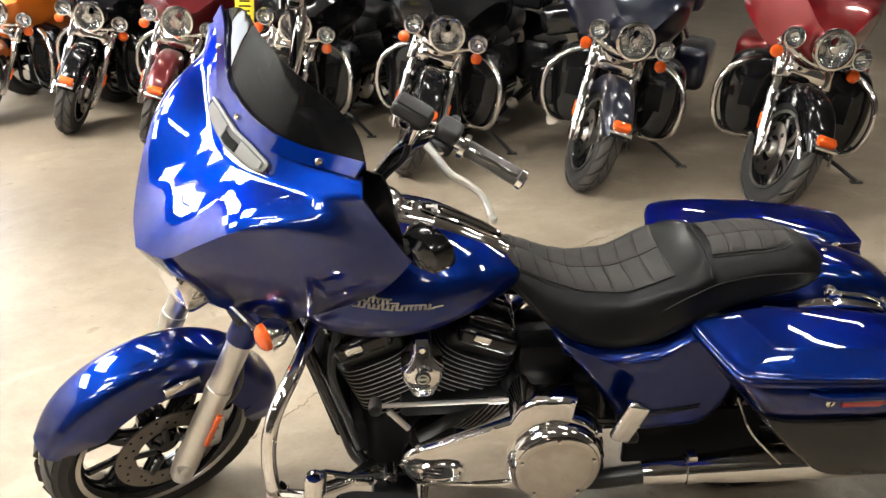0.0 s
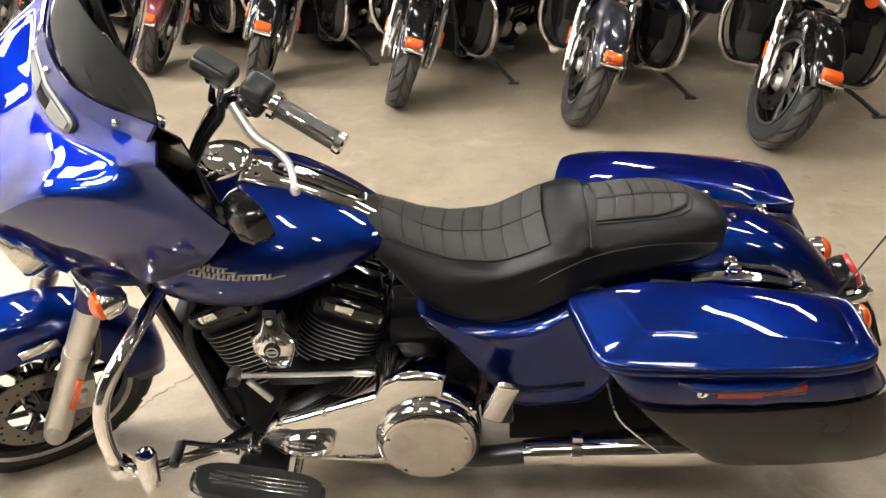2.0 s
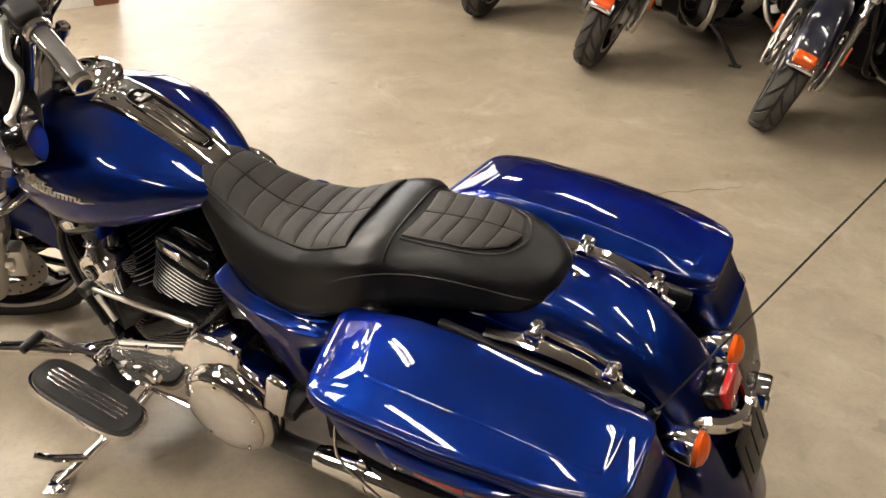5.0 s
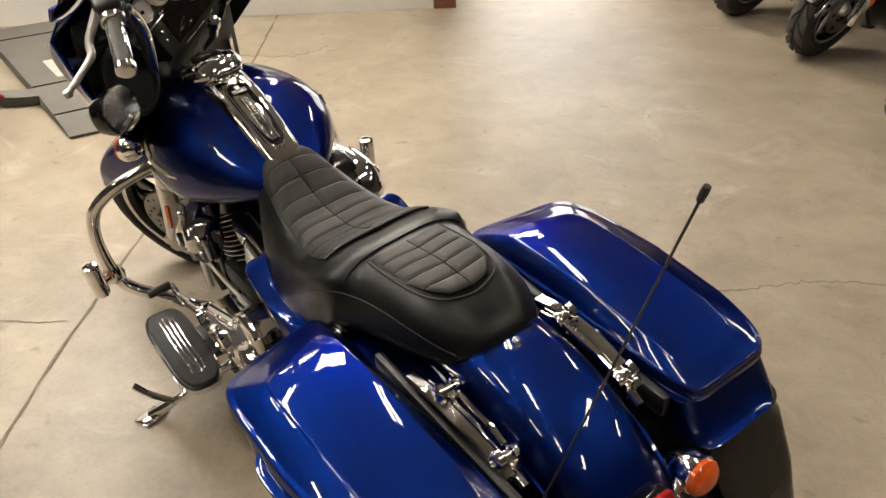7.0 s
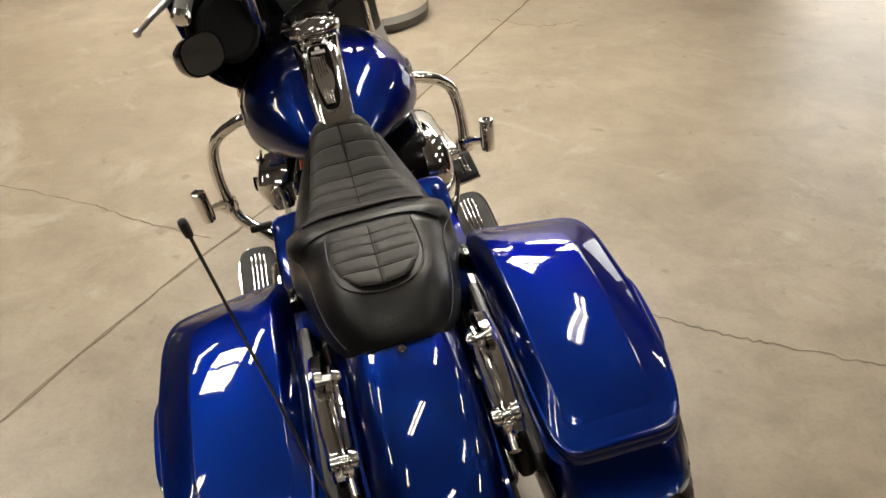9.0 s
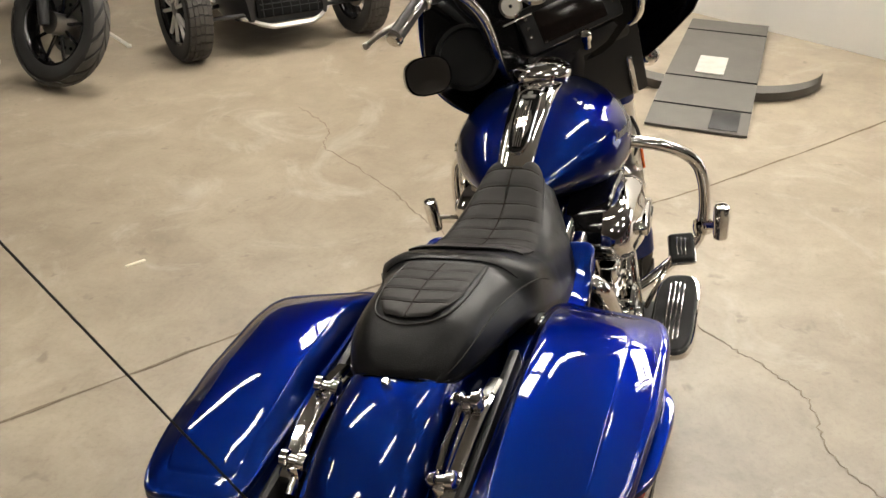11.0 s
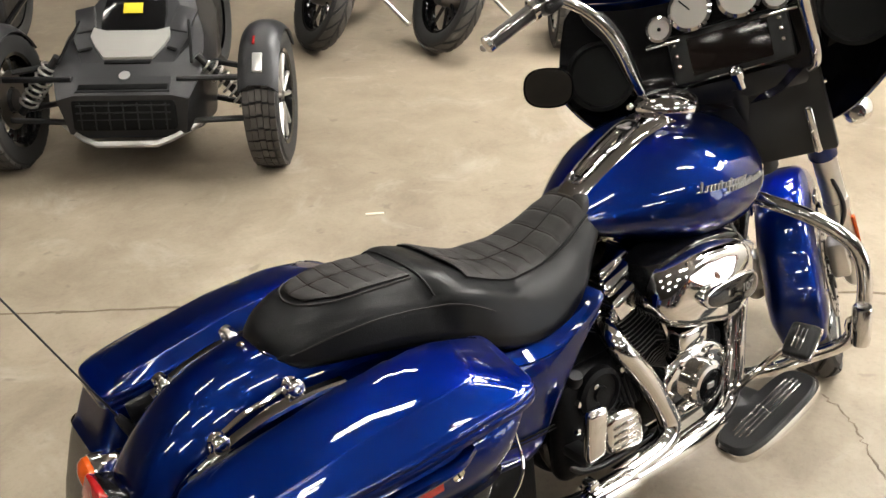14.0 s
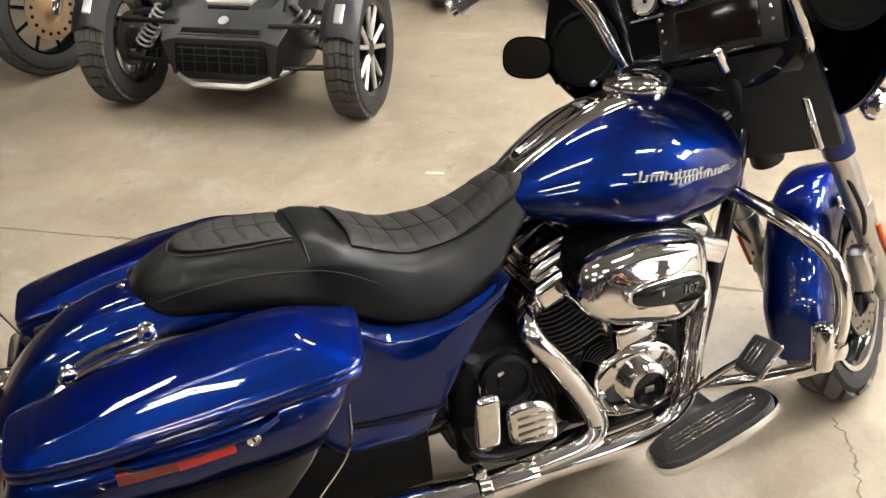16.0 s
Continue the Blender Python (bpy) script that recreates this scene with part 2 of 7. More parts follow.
# ---- the hall ----
def concrete():
    m = bpy.data.materials.new("sealed_concrete")
    m.use_nodes = True
    nt = m.node_tree
    L, N = nt.links, nt.nodes
    b = N["Principled BSDF"]
    tc = N.new("ShaderNodeTexCoord")

    def noise_tex(scale, detail=6, rough=0.6, dist=0.0):
        n = N.new("ShaderNodeTexNoise")
        n.inputs["Scale"].default_value, n.inputs["Detail"].default_value = scale, detail
        n.inputs["Roughness"].default_value, n.inputs["Distortion"].default_value = rough, dist
        L.new(tc.outputs["Object"], n.inputs["Vector"])
        return n
    big, mid, fine = noise_tex(0.55, 5, 0.6, 0.6), noise_tex(4.0, 8, 0.7, 0.4), noise_tex(60, 4, 0.7)
    cr = N.new("ShaderNodeValToRGB")
    cr.color_ramp.elements[0].position, cr.color_ramp.elements[1].position = 0.3, 0.72
    cr.color_ramp.elements[0].color, cr.color_ramp.elements[1].color = (0.200, 0.162, 0.119, 1), (0.328, 0.278, 0.212, 1)
    L.new(big.outputs["Fac"], cr.inputs[0])
    c2 = N.new("ShaderNodeValToRGB")
    c2.color_ramp.elements[0].position, c2.color_ramp.elements[1].position = 0.30, 0.62
    c2.color_ramp.elements[0].color, c2.color_ramp.elements[1].color = (0.72, 0.70, 0.68, 1), (1.06, 1.06, 1.06, 1)
    L.new(mid.outputs["Fac"], c2.inputs[0])
    mx = N.new("ShaderNodeMix")
    mx.data_type, mx.blend_type = "RGBA", "MULTIPLY"
    mx.inputs[0].default_value = 1.0
    L.new(cr.outputs[0], mx.inputs[6]); L.new(c2.outputs[0], mx.inputs[7])
    c3 = N.new("ShaderNodeValToRGB")
    c3.color_ramp.elements[0].position, c3.color_ramp.elements[1].position = 0.25, 0.5
    c3.color_ramp.elements[0].color, c3.color_ramp.elements[1].color = (0.86, 0.85, 0.84, 1), (1, 1, 1, 1)
    L.new(fine.outputs["Fac"], c3.inputs[0])
    mx2 = N.new("ShaderNodeMix")
    mx2.data_type, mx2.blend_type = "RGBA", "MULTIPLY"
    mx2.inputs[0].default_value = 1.0
    L.new(mx.outputs[2], mx2.inputs[6]); L.new(c3.outputs[0], mx2.inputs[7])
    # worn pale patches and dark drip stains
    pat, drip = noise_tex(1.7, 9, 0.72, 1.4), noise_tex(9.0, 3, 0.5, 0.3)
    last = mx2
    for tex, lo, hi, col in ((pat, 0.56, 0.74, (0.42, 0.378, 0.32, 1)), (drip, 0.665, 0.735, (0.12, 0.095, 0.07, 1))):
        mr = N.new("ShaderNodeMapRange")
        mr.inputs[1].default_value, mr.inputs[2].default_value, mr.inputs[4].default_value = lo, hi, 0.55
        L.new(tex.outputs["Fac"], mr.inputs[0])
        m3 = N.new("ShaderNodeMix")
        m3.data_type = "RGBA"
        m3.inputs[7].default_value = col
        L.new(mr.outputs[0], m3.inputs[0]); L.new(last.outputs[2], m3.inputs[6])
        last = m3
    L.new(last.outputs[2], b.inputs["Base Color"])
    rr = N.new("ShaderNodeMapRange")
    rr.inputs[3].default_value, rr.inputs[4].default_value = 0.30, 0.50
    L.new(mid.outputs["Fac"], rr.inputs[0]); L.new(rr.outputs[0], b.inputs["Roughness"])
    b.inputs["Specular IOR Level"].default_value = 0.4
    bp = N.new("ShaderNodeBump")
    bp.inputs["Strength"].default_value, bp.inputs["Distance"].default_value = 0.06, 0.01
    L.new(mid.outputs["Fac"], bp.inputs["Height"]); L.new(bp.outputs[0], b.inputs["Normal"])
    return m


CONCRETE = concrete()
CRACK = mat("crack_dark", (0.15, 0.115, 0.08), 0.9, grain=0.4, grain_scale=30)
STAIN = mat("floor_debris", (0.78, 0.72, 0.58), 0.8)
WHITEWALL = mat("white_painted_wall", (0.80, 0.79, 0.76), 0.55, grain=0.04, grain_scale=5, bump=0.1, bump_scale=60)
BROWN = mat("brown_wood_trim", (0.16, 0.055, 0.03), 0.5, grain=0.3, grain_scale=30)
GREYWALL = mat("grey_hall_wall", (0.17, 0.16, 0.15), 0.7, grain=0.06, grain_scale=3)
CEIL = mat("ceiling_metal", (0.16, 0.152, 0.142), 0.7, grain=0.05, grain_scale=2)
TUBE_LIGHT = mat("fluorescent_tube", (1, 1, 1), 0.5, emit=(1.0, 0.94, 0.82), emit_power=88.0)
PANEL = mat("panel_diffuser", (1, 1, 1), 0.5, emit=(1.0, 0.95, 0.86), emit_power=60.0)
DAYLIGHT = mat("daylit_pane", (1, 1, 1), 0.5, emit=(0.90, 0.95, 1.0), emit_power=5.0)
HOUSING = mat("white_enamel", (0.75, 0.75, 0.73), 0.4)
MAT_GREY = mat("grey_rubber_ramp", (0.085, 0.078, 0.068), 0.6, grain=0.25, grain_scale=8, bump=0.4, bump_scale=120)


def structure(name, bm, material, m=ROOM, label=""):
    ob = part(name, bm, material, None, label, m, sharp=30)
    return tagged(ob, label or "", "", "", "structure")


b = B(); rbox(b, (40, 40, 0.2), pose(0, 0, -0.1), 0)
structure("floor", b, CONCRETE, ROOM, "tan sealed concrete floor with joints and cracks")
H = 4.6
for nm, sx, sy, x, y in (("wall_west", 0.2, 26, -12.1, 0), ("wall_east", 0.2, 26, 12.1, 0), ("wall_north", 24.0, 0.2, 0, 13.1), ("wall_south", 24.0, 0.2, 0, -13.1)):
    b = B(); rbox(b, (sx, sy, H), pose(x, y, H / 2), 0)
    structure(nm, b, GREYWALL, ROOM, "plain grey hall wall")
b = B(); rbox(b, (24.4, 26.4, 0.15), pose(0, 0, H + 0.075), 0)
structure("ceiling", b, CEIL, ROOM, "dark metal hall ceiling")
# white partition with a brown post at its end
b = B(); rbox(b, (0.14, 5.2, 3.0), pose(-4.186, -2.44, 1.5, 0, 0, 4.2), 0.004)
structure("wall_partition", b, WHITEWALL, ROOM, "white painted partition wall")
b = B(); rbox(b, (0.17, 0.15, 3.0), pose(-4.385, 0.232, 1.5, 0, 0, 4.2), 0.006)
structure("trim_post", b, BROWN, ROOM, "brown wooden end post of the partition")


# rows of twin-tube ceiling lights
def tube_light():
    root = tagged(new("ceiling_light"), "white twin-tube fluorescent ceiling light, switched on", "ceiling light", "ceiling lights")
    b = B(); rbox(b, (1.26, 0.22, 0.06), pose(0, 0, 0.03), 0.01); part("housing", b, HOUSING, root)
    for s in (-1, 1):
        b = B(); tube(b, [(0.5 * s, 0, 0.05), (0.5 * s, 0, 0.72)], 0.008, 6, 1); part("hanger_rod", b, HOUSING, root)
        b = B(); tube(b, [(-0.6, 0.06 * s, -0.02), (0.6, 0.06 * s, -0.02)], 0.018, 8, 1); part("light_tube", b, TUBE_LIGHT, root)
    return root


first = tube_light()
first.matrix_basis = ROOM @ pose(-7.4, -7.6, 3.9)
for ix in range(6):
    for iy in range(7):
        if (ix or iy) and math.hypot(-7.4 + 2.9 * ix, -7.6 + 2.55 * iy) < 5.6:
            copy_thing(first, ROOM @ pose(-7.4 + 2.9 * ix, -7.6 + 2.55 * iy, 3.9))

# twin panel lights hung over the aisle
def panel_light():
    root = tagged(new("panel_light"), "twin white rectangular panel light, switched on", "ceiling light", "panel lights")
    b = B(); rbox(b, (1.32, 1.32, 0.08), pose(0, 0, 0.05), 0.01); part("housing", b, HOUSING, root)
    for s in (-1, 1):
        b = B(); rbox(b, (0.52, 1.16, 0.02), pose(0.32 * s, 0, 0.002), 0.006); part("diffuser", b, PANEL, root, "glowing white diffuser")
        b = B(); tube(b, [(0.5 * s, 0, 0.08), (0.5 * s, 0, 0.52)], 0.008, 6, 1); part("hanger_rod", b, HOUSING, root)
    return root


first = panel_light()
first.matrix_basis = pose(-3.6, 0.6, 4.1, 0, 0, UANG)
for p in ((-3.1, -2.6), (-6.2, 2.2), (-5.6, 0.1), (-4.5, 2.6)):
    copy_thing(first, pose(p[0], p[1], 4.1, 0, 0, UANG))

# daylight: a glazed door beyond the partition's end
n_win = 0
for y, z, sx, sy, sz in ((1.3, 1.75, -7.95, 1.3, 2.6), (2.8, 1.75, -7.95, 1.3, 2.6)):
    n_win += 1
    b = B(); rbox(b, (0.012, sy, sz), pose(sx, y, z), 0)
    win = structure("window_%d" % n_win, b, DAYLIGHT, ROOM, "bright daylit window pane")
    for k, (dy, dz, wy, wz) in enumerate(((-sy / 2, 0, 0.05, sz + 0.1), (sy / 2, 0, 0.05, sz + 0.1), (0, -sz / 2, sy, 0.05), (0, sz / 2, sy, 0.05))):
        b = B(); rbox(b, (0.04, wy, wz), pose(sx, y + dy, z + dz), 0.004); part("window_frame", b, HOUSING, win, "", ROOM)
b = B(); rbox(b, (0.12, 4.6, 4.6), pose(-8.03, 2.2, 2.3), 0)
structure("wall_annex", b, GREYWALL, ROOM, "grey wall around the glazed door")

# joints and cracks: dark grooves drawn as thin slivers on the slab
def crack(name, pts, width, seed, jag=0.02):
    rnd = random.Random(seed)
    P = spline([(x, y, 0) for x, y in pts], 14)
    rows = [[], []]
    for i, p in enumerate(P):
        t = (P[min(i + 1, len(P) - 1)] - P[max(i - 1, 0)]).normalized()
        nrm = Vector((-t.y, t.x, 0))
        q = p + nrm * rnd.uniform(-jag, jag)
        w = width * rnd.uniform(0.35, 1.3)
        rows[0].append(q + nrm * w / 2 + Vector((0, 0, 0.0012)))
        rows[1].append(q - nrm * w / 2 + Vector((0, 0, 0.0012)))
    b = B(); sheet(b, rows, 0.0006)
    structure(name, b, CRACK, Matrix(), "dark hairline in the concrete")


crack("floor_joint", [(4.5, -4.3), (1.04, -1.89), (0.62, -1.60), (-0.56, -0.83), (-1.44, -0.16), (-2.0, 0.31), (-3.52, 1.36), (-4.3, 1.9)], 0.012, 1, 0.004)
crack("floor_crack", [(-1.76, -1.45), (-1.49, -1.04), (-1.26, -0.78), (-1.06, -0.52)], 0.005, 2, 0.010)
crack("floor_crack", [(-0.95, 0.16), (-0.89, 0.29), (-0.78, 0.43), (-0.68, 0.58), (-0.55, 0.70), (-0.33, 0.76), (-0.16, 0.93), (-0.02, 1.13), (0.12, 1.36), (0.22, 1.57), (0.39, 1.75), (0.7, 2.0)], 0.005, 3, 0.010)
crack("floor_crack", [(-2.20, -1.80), (-2.0, -1.55), (-1.76, -1.45)], 0.004, 4, 0.010)
crack("floor_crack", [(-3.3, 1.1), (-3.1, 1.35), (-3.15, 1.6)], 0.006, 5, 0.02)

# ---- touring motorcycle ----
STEER_BASE = Matrix.Translation((-1.05, 0, 0.31)) @ Matrix.Rotation(radians(34.5), 4, Vector((math.sin(radians(26)), 0, math.cos(radians(26))))) @ Matrix.Translation((1.05, 0, -0.31))
FA = (-1.09, 0, 0.315)   # front axle, bars straight
RA = (0.55, 0, 0.32)     # rear axle


def tyre(bm, c, R, w, rim, n=56):
    """A tyre about an axle along y."""
    h = R - rim
    prof = [(rim, -w * 0.36), (rim + h * 0.35, -w * 0.49), (rim + h * 0.68, -w * 0.47), (rim + h * 0.88, -w * 0.34), (rim + h * 0.98, -w * 0.16), (R, 0),
            (rim + h * 0.98, w * 0.16), (rim + h * 0.88, w * 0.34), (rim + h * 0.68, w * 0.47), (rim + h * 0.35, w * 0.49), (rim, w * 0.36)]
    lathe(bm, prof, AXY(c), n, closed=False)


def tread(parent, c, R, w, rim, grooves, M=None):
    """Raised blocks between the angled grooves of a tyre."""
    h = R - rim
    bm = B()
    for k in range(grooves):
        for s in (-1, 1):
            a0 = 2 * math.pi * (k + (0.5 if s > 0 else 0)) / grooves
            rows = []
            for i in range(7):
                t = i / 6
                y = s * w * (0.05 + 0.36 * t)
                q = (abs(y) / (w * 0.5)) ** 2
                r = R - h * (0.02 + 0.30 * q * q + 0.06 * q) + 0.0060
                line = []
                for j in range(3):
                    a = a0 + 0.30 * t - 0.1 + (j / 2) * (2 * math.pi / grooves) * 0.76
                    line.append(Vector(c) + Vector((r * math.cos(a), y, r * math.sin(a))))
                rows.append(line)
            sheet(bm, rows, 0.008)
    return tagged(part("tread", bm, TREADRUB, parent, "grooved rubber tread", M), kind="stuff")


def wheel_front(root, M):
    b = B(); tyre(b, FA, 0.320, 0.132, 0.245); w = part("front_tyre", b, RUBBER, root, "black road tyre with angled grooves", M); tread(w, FA, 0.320, 0.132, 0.245, 16, M)
    b = B(); lathe(b, [(0.244, -0.05), (0.250, -0.056), (0.242, -0.058), (0.228, -0.05), (0.218, -0.03), (0.215, 0), (0.218, 0.03), (0.228, 0.05), (0.242, 0.058), (0.250, 0.056), (0.244, 0.05), (0.226, 0)], AXY(FA), 56, True)
    part("rim", b, BLACKGLOSS, w, "gloss black rim with machined lip", M)
    b = B(); lathe(b, [(0.2495, -0.0575), (0.2495, -0.0600), (0.236, -0.0585), (0.236, -0.056)], AXY(FA), 56, True); part("machined_lip", b, ALU, w, "", M)
    b = B(); lathe(b, [(0.2495, 0.0575), (0.2495, 0.0600), (0.236, 0.0585), (0.236, 0.056)], AXY(FA), 56, True); part("machined_lip", b, ALU, w, "", M)
    b = B(); lathe(b, [(0.0, -0.07), (0.022, -0.07), (0.03, -0.06), (0.045, -0.055), (0.05, -0.02), (0.05, 0.02), (0.045, 0.055), (0.03, 0.06), (0.022, 0.07), (0, 0.07)], AXY(FA), 28)
    part("hub", b, BLACKGLOSS, w, "", M)
    for k in range(7):
        a = 2 * math.pi * k / 7
        b = B()
        for s in (-1, 1):
            p0 = Vector(FA) + Vector((0.045 * math.cos(a), 0, 0.045 * math.sin(a)))
            p1 = Vector(FA) + Vector((0.13 * math.cos(a + s * 0.10), 0.004 * s, 0.13 * math.sin(a + s * 0.10)))
            p2 = Vector(FA) + Vector((0.222 * math.cos(a + s * 0.20), 0, 0.222 * math.sin(a + s * 0.20)))
            tube(b, [p0, p1, p2], lambda t: 0.013 - 0.002 * t, 8, 4)
        part("spoke", b, BLACKGLOSS, w, "", M)
    for s in (-1, 1):
        y = 0.078 * s
        b = B()
        lathe(b, [(0.092, y - 0.0028), (0.15, y - 0.0028), (0.15, y + 0.0028), (0.092, y + 0.0028)], AXY(FA), 48, True)
        d = part("brake_disc", b, DISC, w, "drilled steel brake disc", M)
        for k in range(5):
            a = 2 * math.pi * k / 5 + 0.3
            b = B(); tube(b, [Vector(FA) + Vector((0.04 * math.cos(a), y, 0.04 * math.sin(a))), Vector(FA) + Vector((0.1 * math.cos(a), y, 0.1 * math.sin(a)))], 0.009, 8, 1)
            part("disc_carrier_arm", b, BLACKSATIN, d, "", M)
        b = B()
        for k in range(30):
            a = 2 * math.pi * k / 30
            rr = 0.112 + 0.013 * (k % 3)
            lathe(b, [(0.0, -0.0045), (0.0042, -0.0045), (0.0042, 0.0045), (0, 0.0045)], AXY((FA[0] + rr * math.cos(a), y, FA[2] + rr * math.sin(a))), 6)
        tagged(part("drilling", b, GAP, d, "", M), kind="stuff")


def fender_sheet(path, hw, depth, thick=0.004, e=0.55, nseg=22, taper=None):
    """A mudguard: a rounded arch swept along a path of (x, z)."""
    P = spline([(x, 0, z) for x, z in path], 5)
    rows = []
    m = len(P)
    for i, p in enumerate(P):
        t = (P[min(i + 1, m - 1)] - P[max(i - 1, 0)]).normalized()
        nrm = Vector((-t.z, 0, t.x))
        if nrm.z < 0 and abs(nrm.z) > abs(nrm.x):
            nrm = -nrm
        u = i / (m - 1)
        k = taper(u) if taper else 1.0
        row = []
        for j in range(nseg + 1):
            a = math.pi * j / nseg
            y = hw * spow(math.cos(a), e) * (0.35 + 0.65 * k)
            off = depth * (1 - abs(math.sin(a)) ** e) * k
            row.append(p + Vector((0, y, 0)) - nrm * off)
        rows.append(row)
    b = B()
    sheet(b, rows, thick)
    return b


def front_end(root, M):
    # wheel and mudguard sit a little lower, the fork being turned
    MW = M @ Matrix.Translation((0.008, 0, -0.030)) @ Matrix.Translation(FA) @ Matrix.Scale(0.945, 4) @ Matrix.Translation((-FA[0], 0, -FA[2]))
    wheel_front(root, MW)
    # mudguard hugging the wheel
    path = []
    for a in range(153, -22, -12):
        r = 0.336 + 0.012 * max(0, math.sin(radians(a))) + (0.02 if a < 10 else 0)
        path.append((FA[0] + r * math.cos(radians(a)), FA[2] + r * math.sin(radians(a))))
    def tp(u):
        return min(1.0, 0.55 + 4 * u, 0.7 + 5 * (1 - u))
    f = part("front_mudguard", fender_sheet(path, 0.084, 0.125, taper=tp), BLUE, root, "deep blue pearl steel mudguard", MW)
    for s in (-1, 1):
        b = B(); rbox(b, (0.10, 0.012, 0.03), Matrix.Translation((-1.02, s * 0.094, 0.58)), 0.005); part("mudguard_bracket", b, CHROME, f, "", MW)
    # fork legs, parallel to the steering head
    ax = Vector((math.sin(radians(26)), 0, math.cos(radians(26))))
    for s in (-1, 1):
        y = 0.142 * s
        base = Vector((-1.070, y, 0.272))
        b = B(); lathe(b, [(0.0, -0.035), (0.022, -0.035), (0.03, -0.02), (0.034, 0.03), (0.032, 0.06), (0.031, 0.26), (0.034, 0.275), (0.034, 0.30), (0.028, 0.30)], along(base, ax), 24)
        leg = part("fork_slider", b, ALU, root, "satin aluminium fork slider", M)
        b = B(); lathe(b, [(0.031, 0.285), (0.031, 0.46)], along(base, ax), 24); part("fork_tube", b, ALU, leg, "", M)
        b = B(); lathe(b, [(0.031, 0.455), (0.037, 0.457), (0.038, 0.5), (0.038, 0.68), (0.03, 0.69)], along(base, ax), 24); part("fork_shroud", b, BLUE, leg, "blue painted upper fork cover", M)
        b = B(); rbox(b, (0.014, 0.010, 0.11), along(base + ax * 0.17 + Vector((0.01, s * 0.034, 0)), ax), 0.003); part("reflector", b, AMBER, leg, "amber strip reflector", M)
        b = B(); lathe(b, [(0, -0.02), (0.016, -0.02), (0.018, 0.0), (0.018, 0.012), (0.012, 0.016), (0, 0.016)], AXY((base.x - 0.003, y + s * 0.02, 0.30), s), 12); part("axle_nut", b, ALU, leg, "", M)
        b = B(); rbox(b, (0.062, 0.05, 0.115), along(base + ax * 0.075 + Vector((0.062, -s * 0.025, 0.02)), (0.25, 0, 1)), 0.012); rbox(b, (0.05, 0.07, 0.03), along(base + ax * 0.1 + Vector((0.04, -s * 0.02, 0.02)), (0.25, 0, 1)), 0.006)
        c = part("brake_caliper", b, ALU, root, "silver brake caliper", M)
        for k in (-1, 1):
            b = B(); lathe(b, [(0, 0), (0.009, 0), (0.009, 0.006), (0, 0.006)], AXY((base.x + 0.062 + 0.033 + 0.009 * k, y + s * 0.0, 0.385 + 0.035 * k), s), 8); part("bolt", b, CHROME, c, "", M)
        # brake hose
        b = B(); tube(b, [(-0.98, y * 0.9, 0.42), (-0.90, y * 1.15, 0.53), (-0.86, y * 0.9, 0.68), (-0.82, y * 0.6, 0.78)], 0.006, 8); part("brake_hose", b, BLACKSATIN, root, "", M)
        # front turn signal on its stalk
        b = B(); tube(b, [(-0.875, 0.12 * s, 0.80), (-0.86, 0.2 * s, 0.795), (-0.848, 0.235 * s, 0.79)], 0.011, 10); st = part("signal_stalk", b, CHROME, root, "", M)
        b = B(); lathe(b, [(0, -0.045), (0.02, -0.04), (0.034, -0.02), (0.038, 0.005), (0.036, 0.012), (0, 0.012)], along((-0.835, 0.245 * s, 0.787), (-1, 0, 0)), 24); part("signal_housing", b, CHROME, st, "chrome bullet lamp housing", M)
        b = B(); lathe(b, [(0.034, 0.010), (0.033, 0.022), (0.02, 0.034), (0, 0.038)], along((-0.835, 0.245 * s, 0.787), (-1, 0, 0)), 24); part("signal_lens", b, AMBER, st, "amber turn signal lens", M)
    b = B(); rbox(b, (0.07, 0.33, 0.05), along((-0.845, 0, 0.76), ax), 0.015); part("fork_yoke", b, BLACKSATIN, root, "", M)
    b = B(); tube(b, [(-0.80, 0, 0.70), (-0.69, 0, 0.95)], 0.04, 14, 1); part("steering_stem", b, BLACKSATIN, root, "", M)


# guide lines of the handlebar fairing's outer skin, half width: the screen line, the line under the
# air vent, the crease that drops to the nose, the lower lip
FR = [
    [(-0.752, 0.0, 1.200), (-0.742, 0.10, 1.204), (-0.708, 0.19, 1.212), (-0.672, 0.265, 1.228), (-0.650, 0.330, 1.248)],
    [(-0.795, 0.0, 1.142), (-0.784, 0.10, 1.146), (-0.756, 0.204, 1.162), (-0.712, 0.295, 1.192), (-0.668, 0.362, 1.220)],
]
CREASE = [(-1.030, 0.0, 0.956), (-1.000, 0.084, 0.976), (-0.932, 0.168, 1.062), (-0.864, 0.233, 1.122), (-0.796, 0.292, 1.140), (-0.728, 0.344, 1.126), (-0.655, 0.386, 1.090), (-0.580, 0.420, 1.052)]
LIP = [(-0.945, 0.0, 0.790), (-0.922, 0.065, 0.780), (-0.880, 0.118, 0.772), (-0.840, 0.162, 0.772), (-0.802, 0.212, 0.788), (-0.758, 0.262, 0.818), (-0.706, 0.308, 0.860), (-0.645, 0.352, 0.908)]


def guide(line, u):
    us = [k / (len(line) - 1) for k in range(len(line))]
    return Vector([sm(us, [p[a] for p in line], u) for a in range(3)])


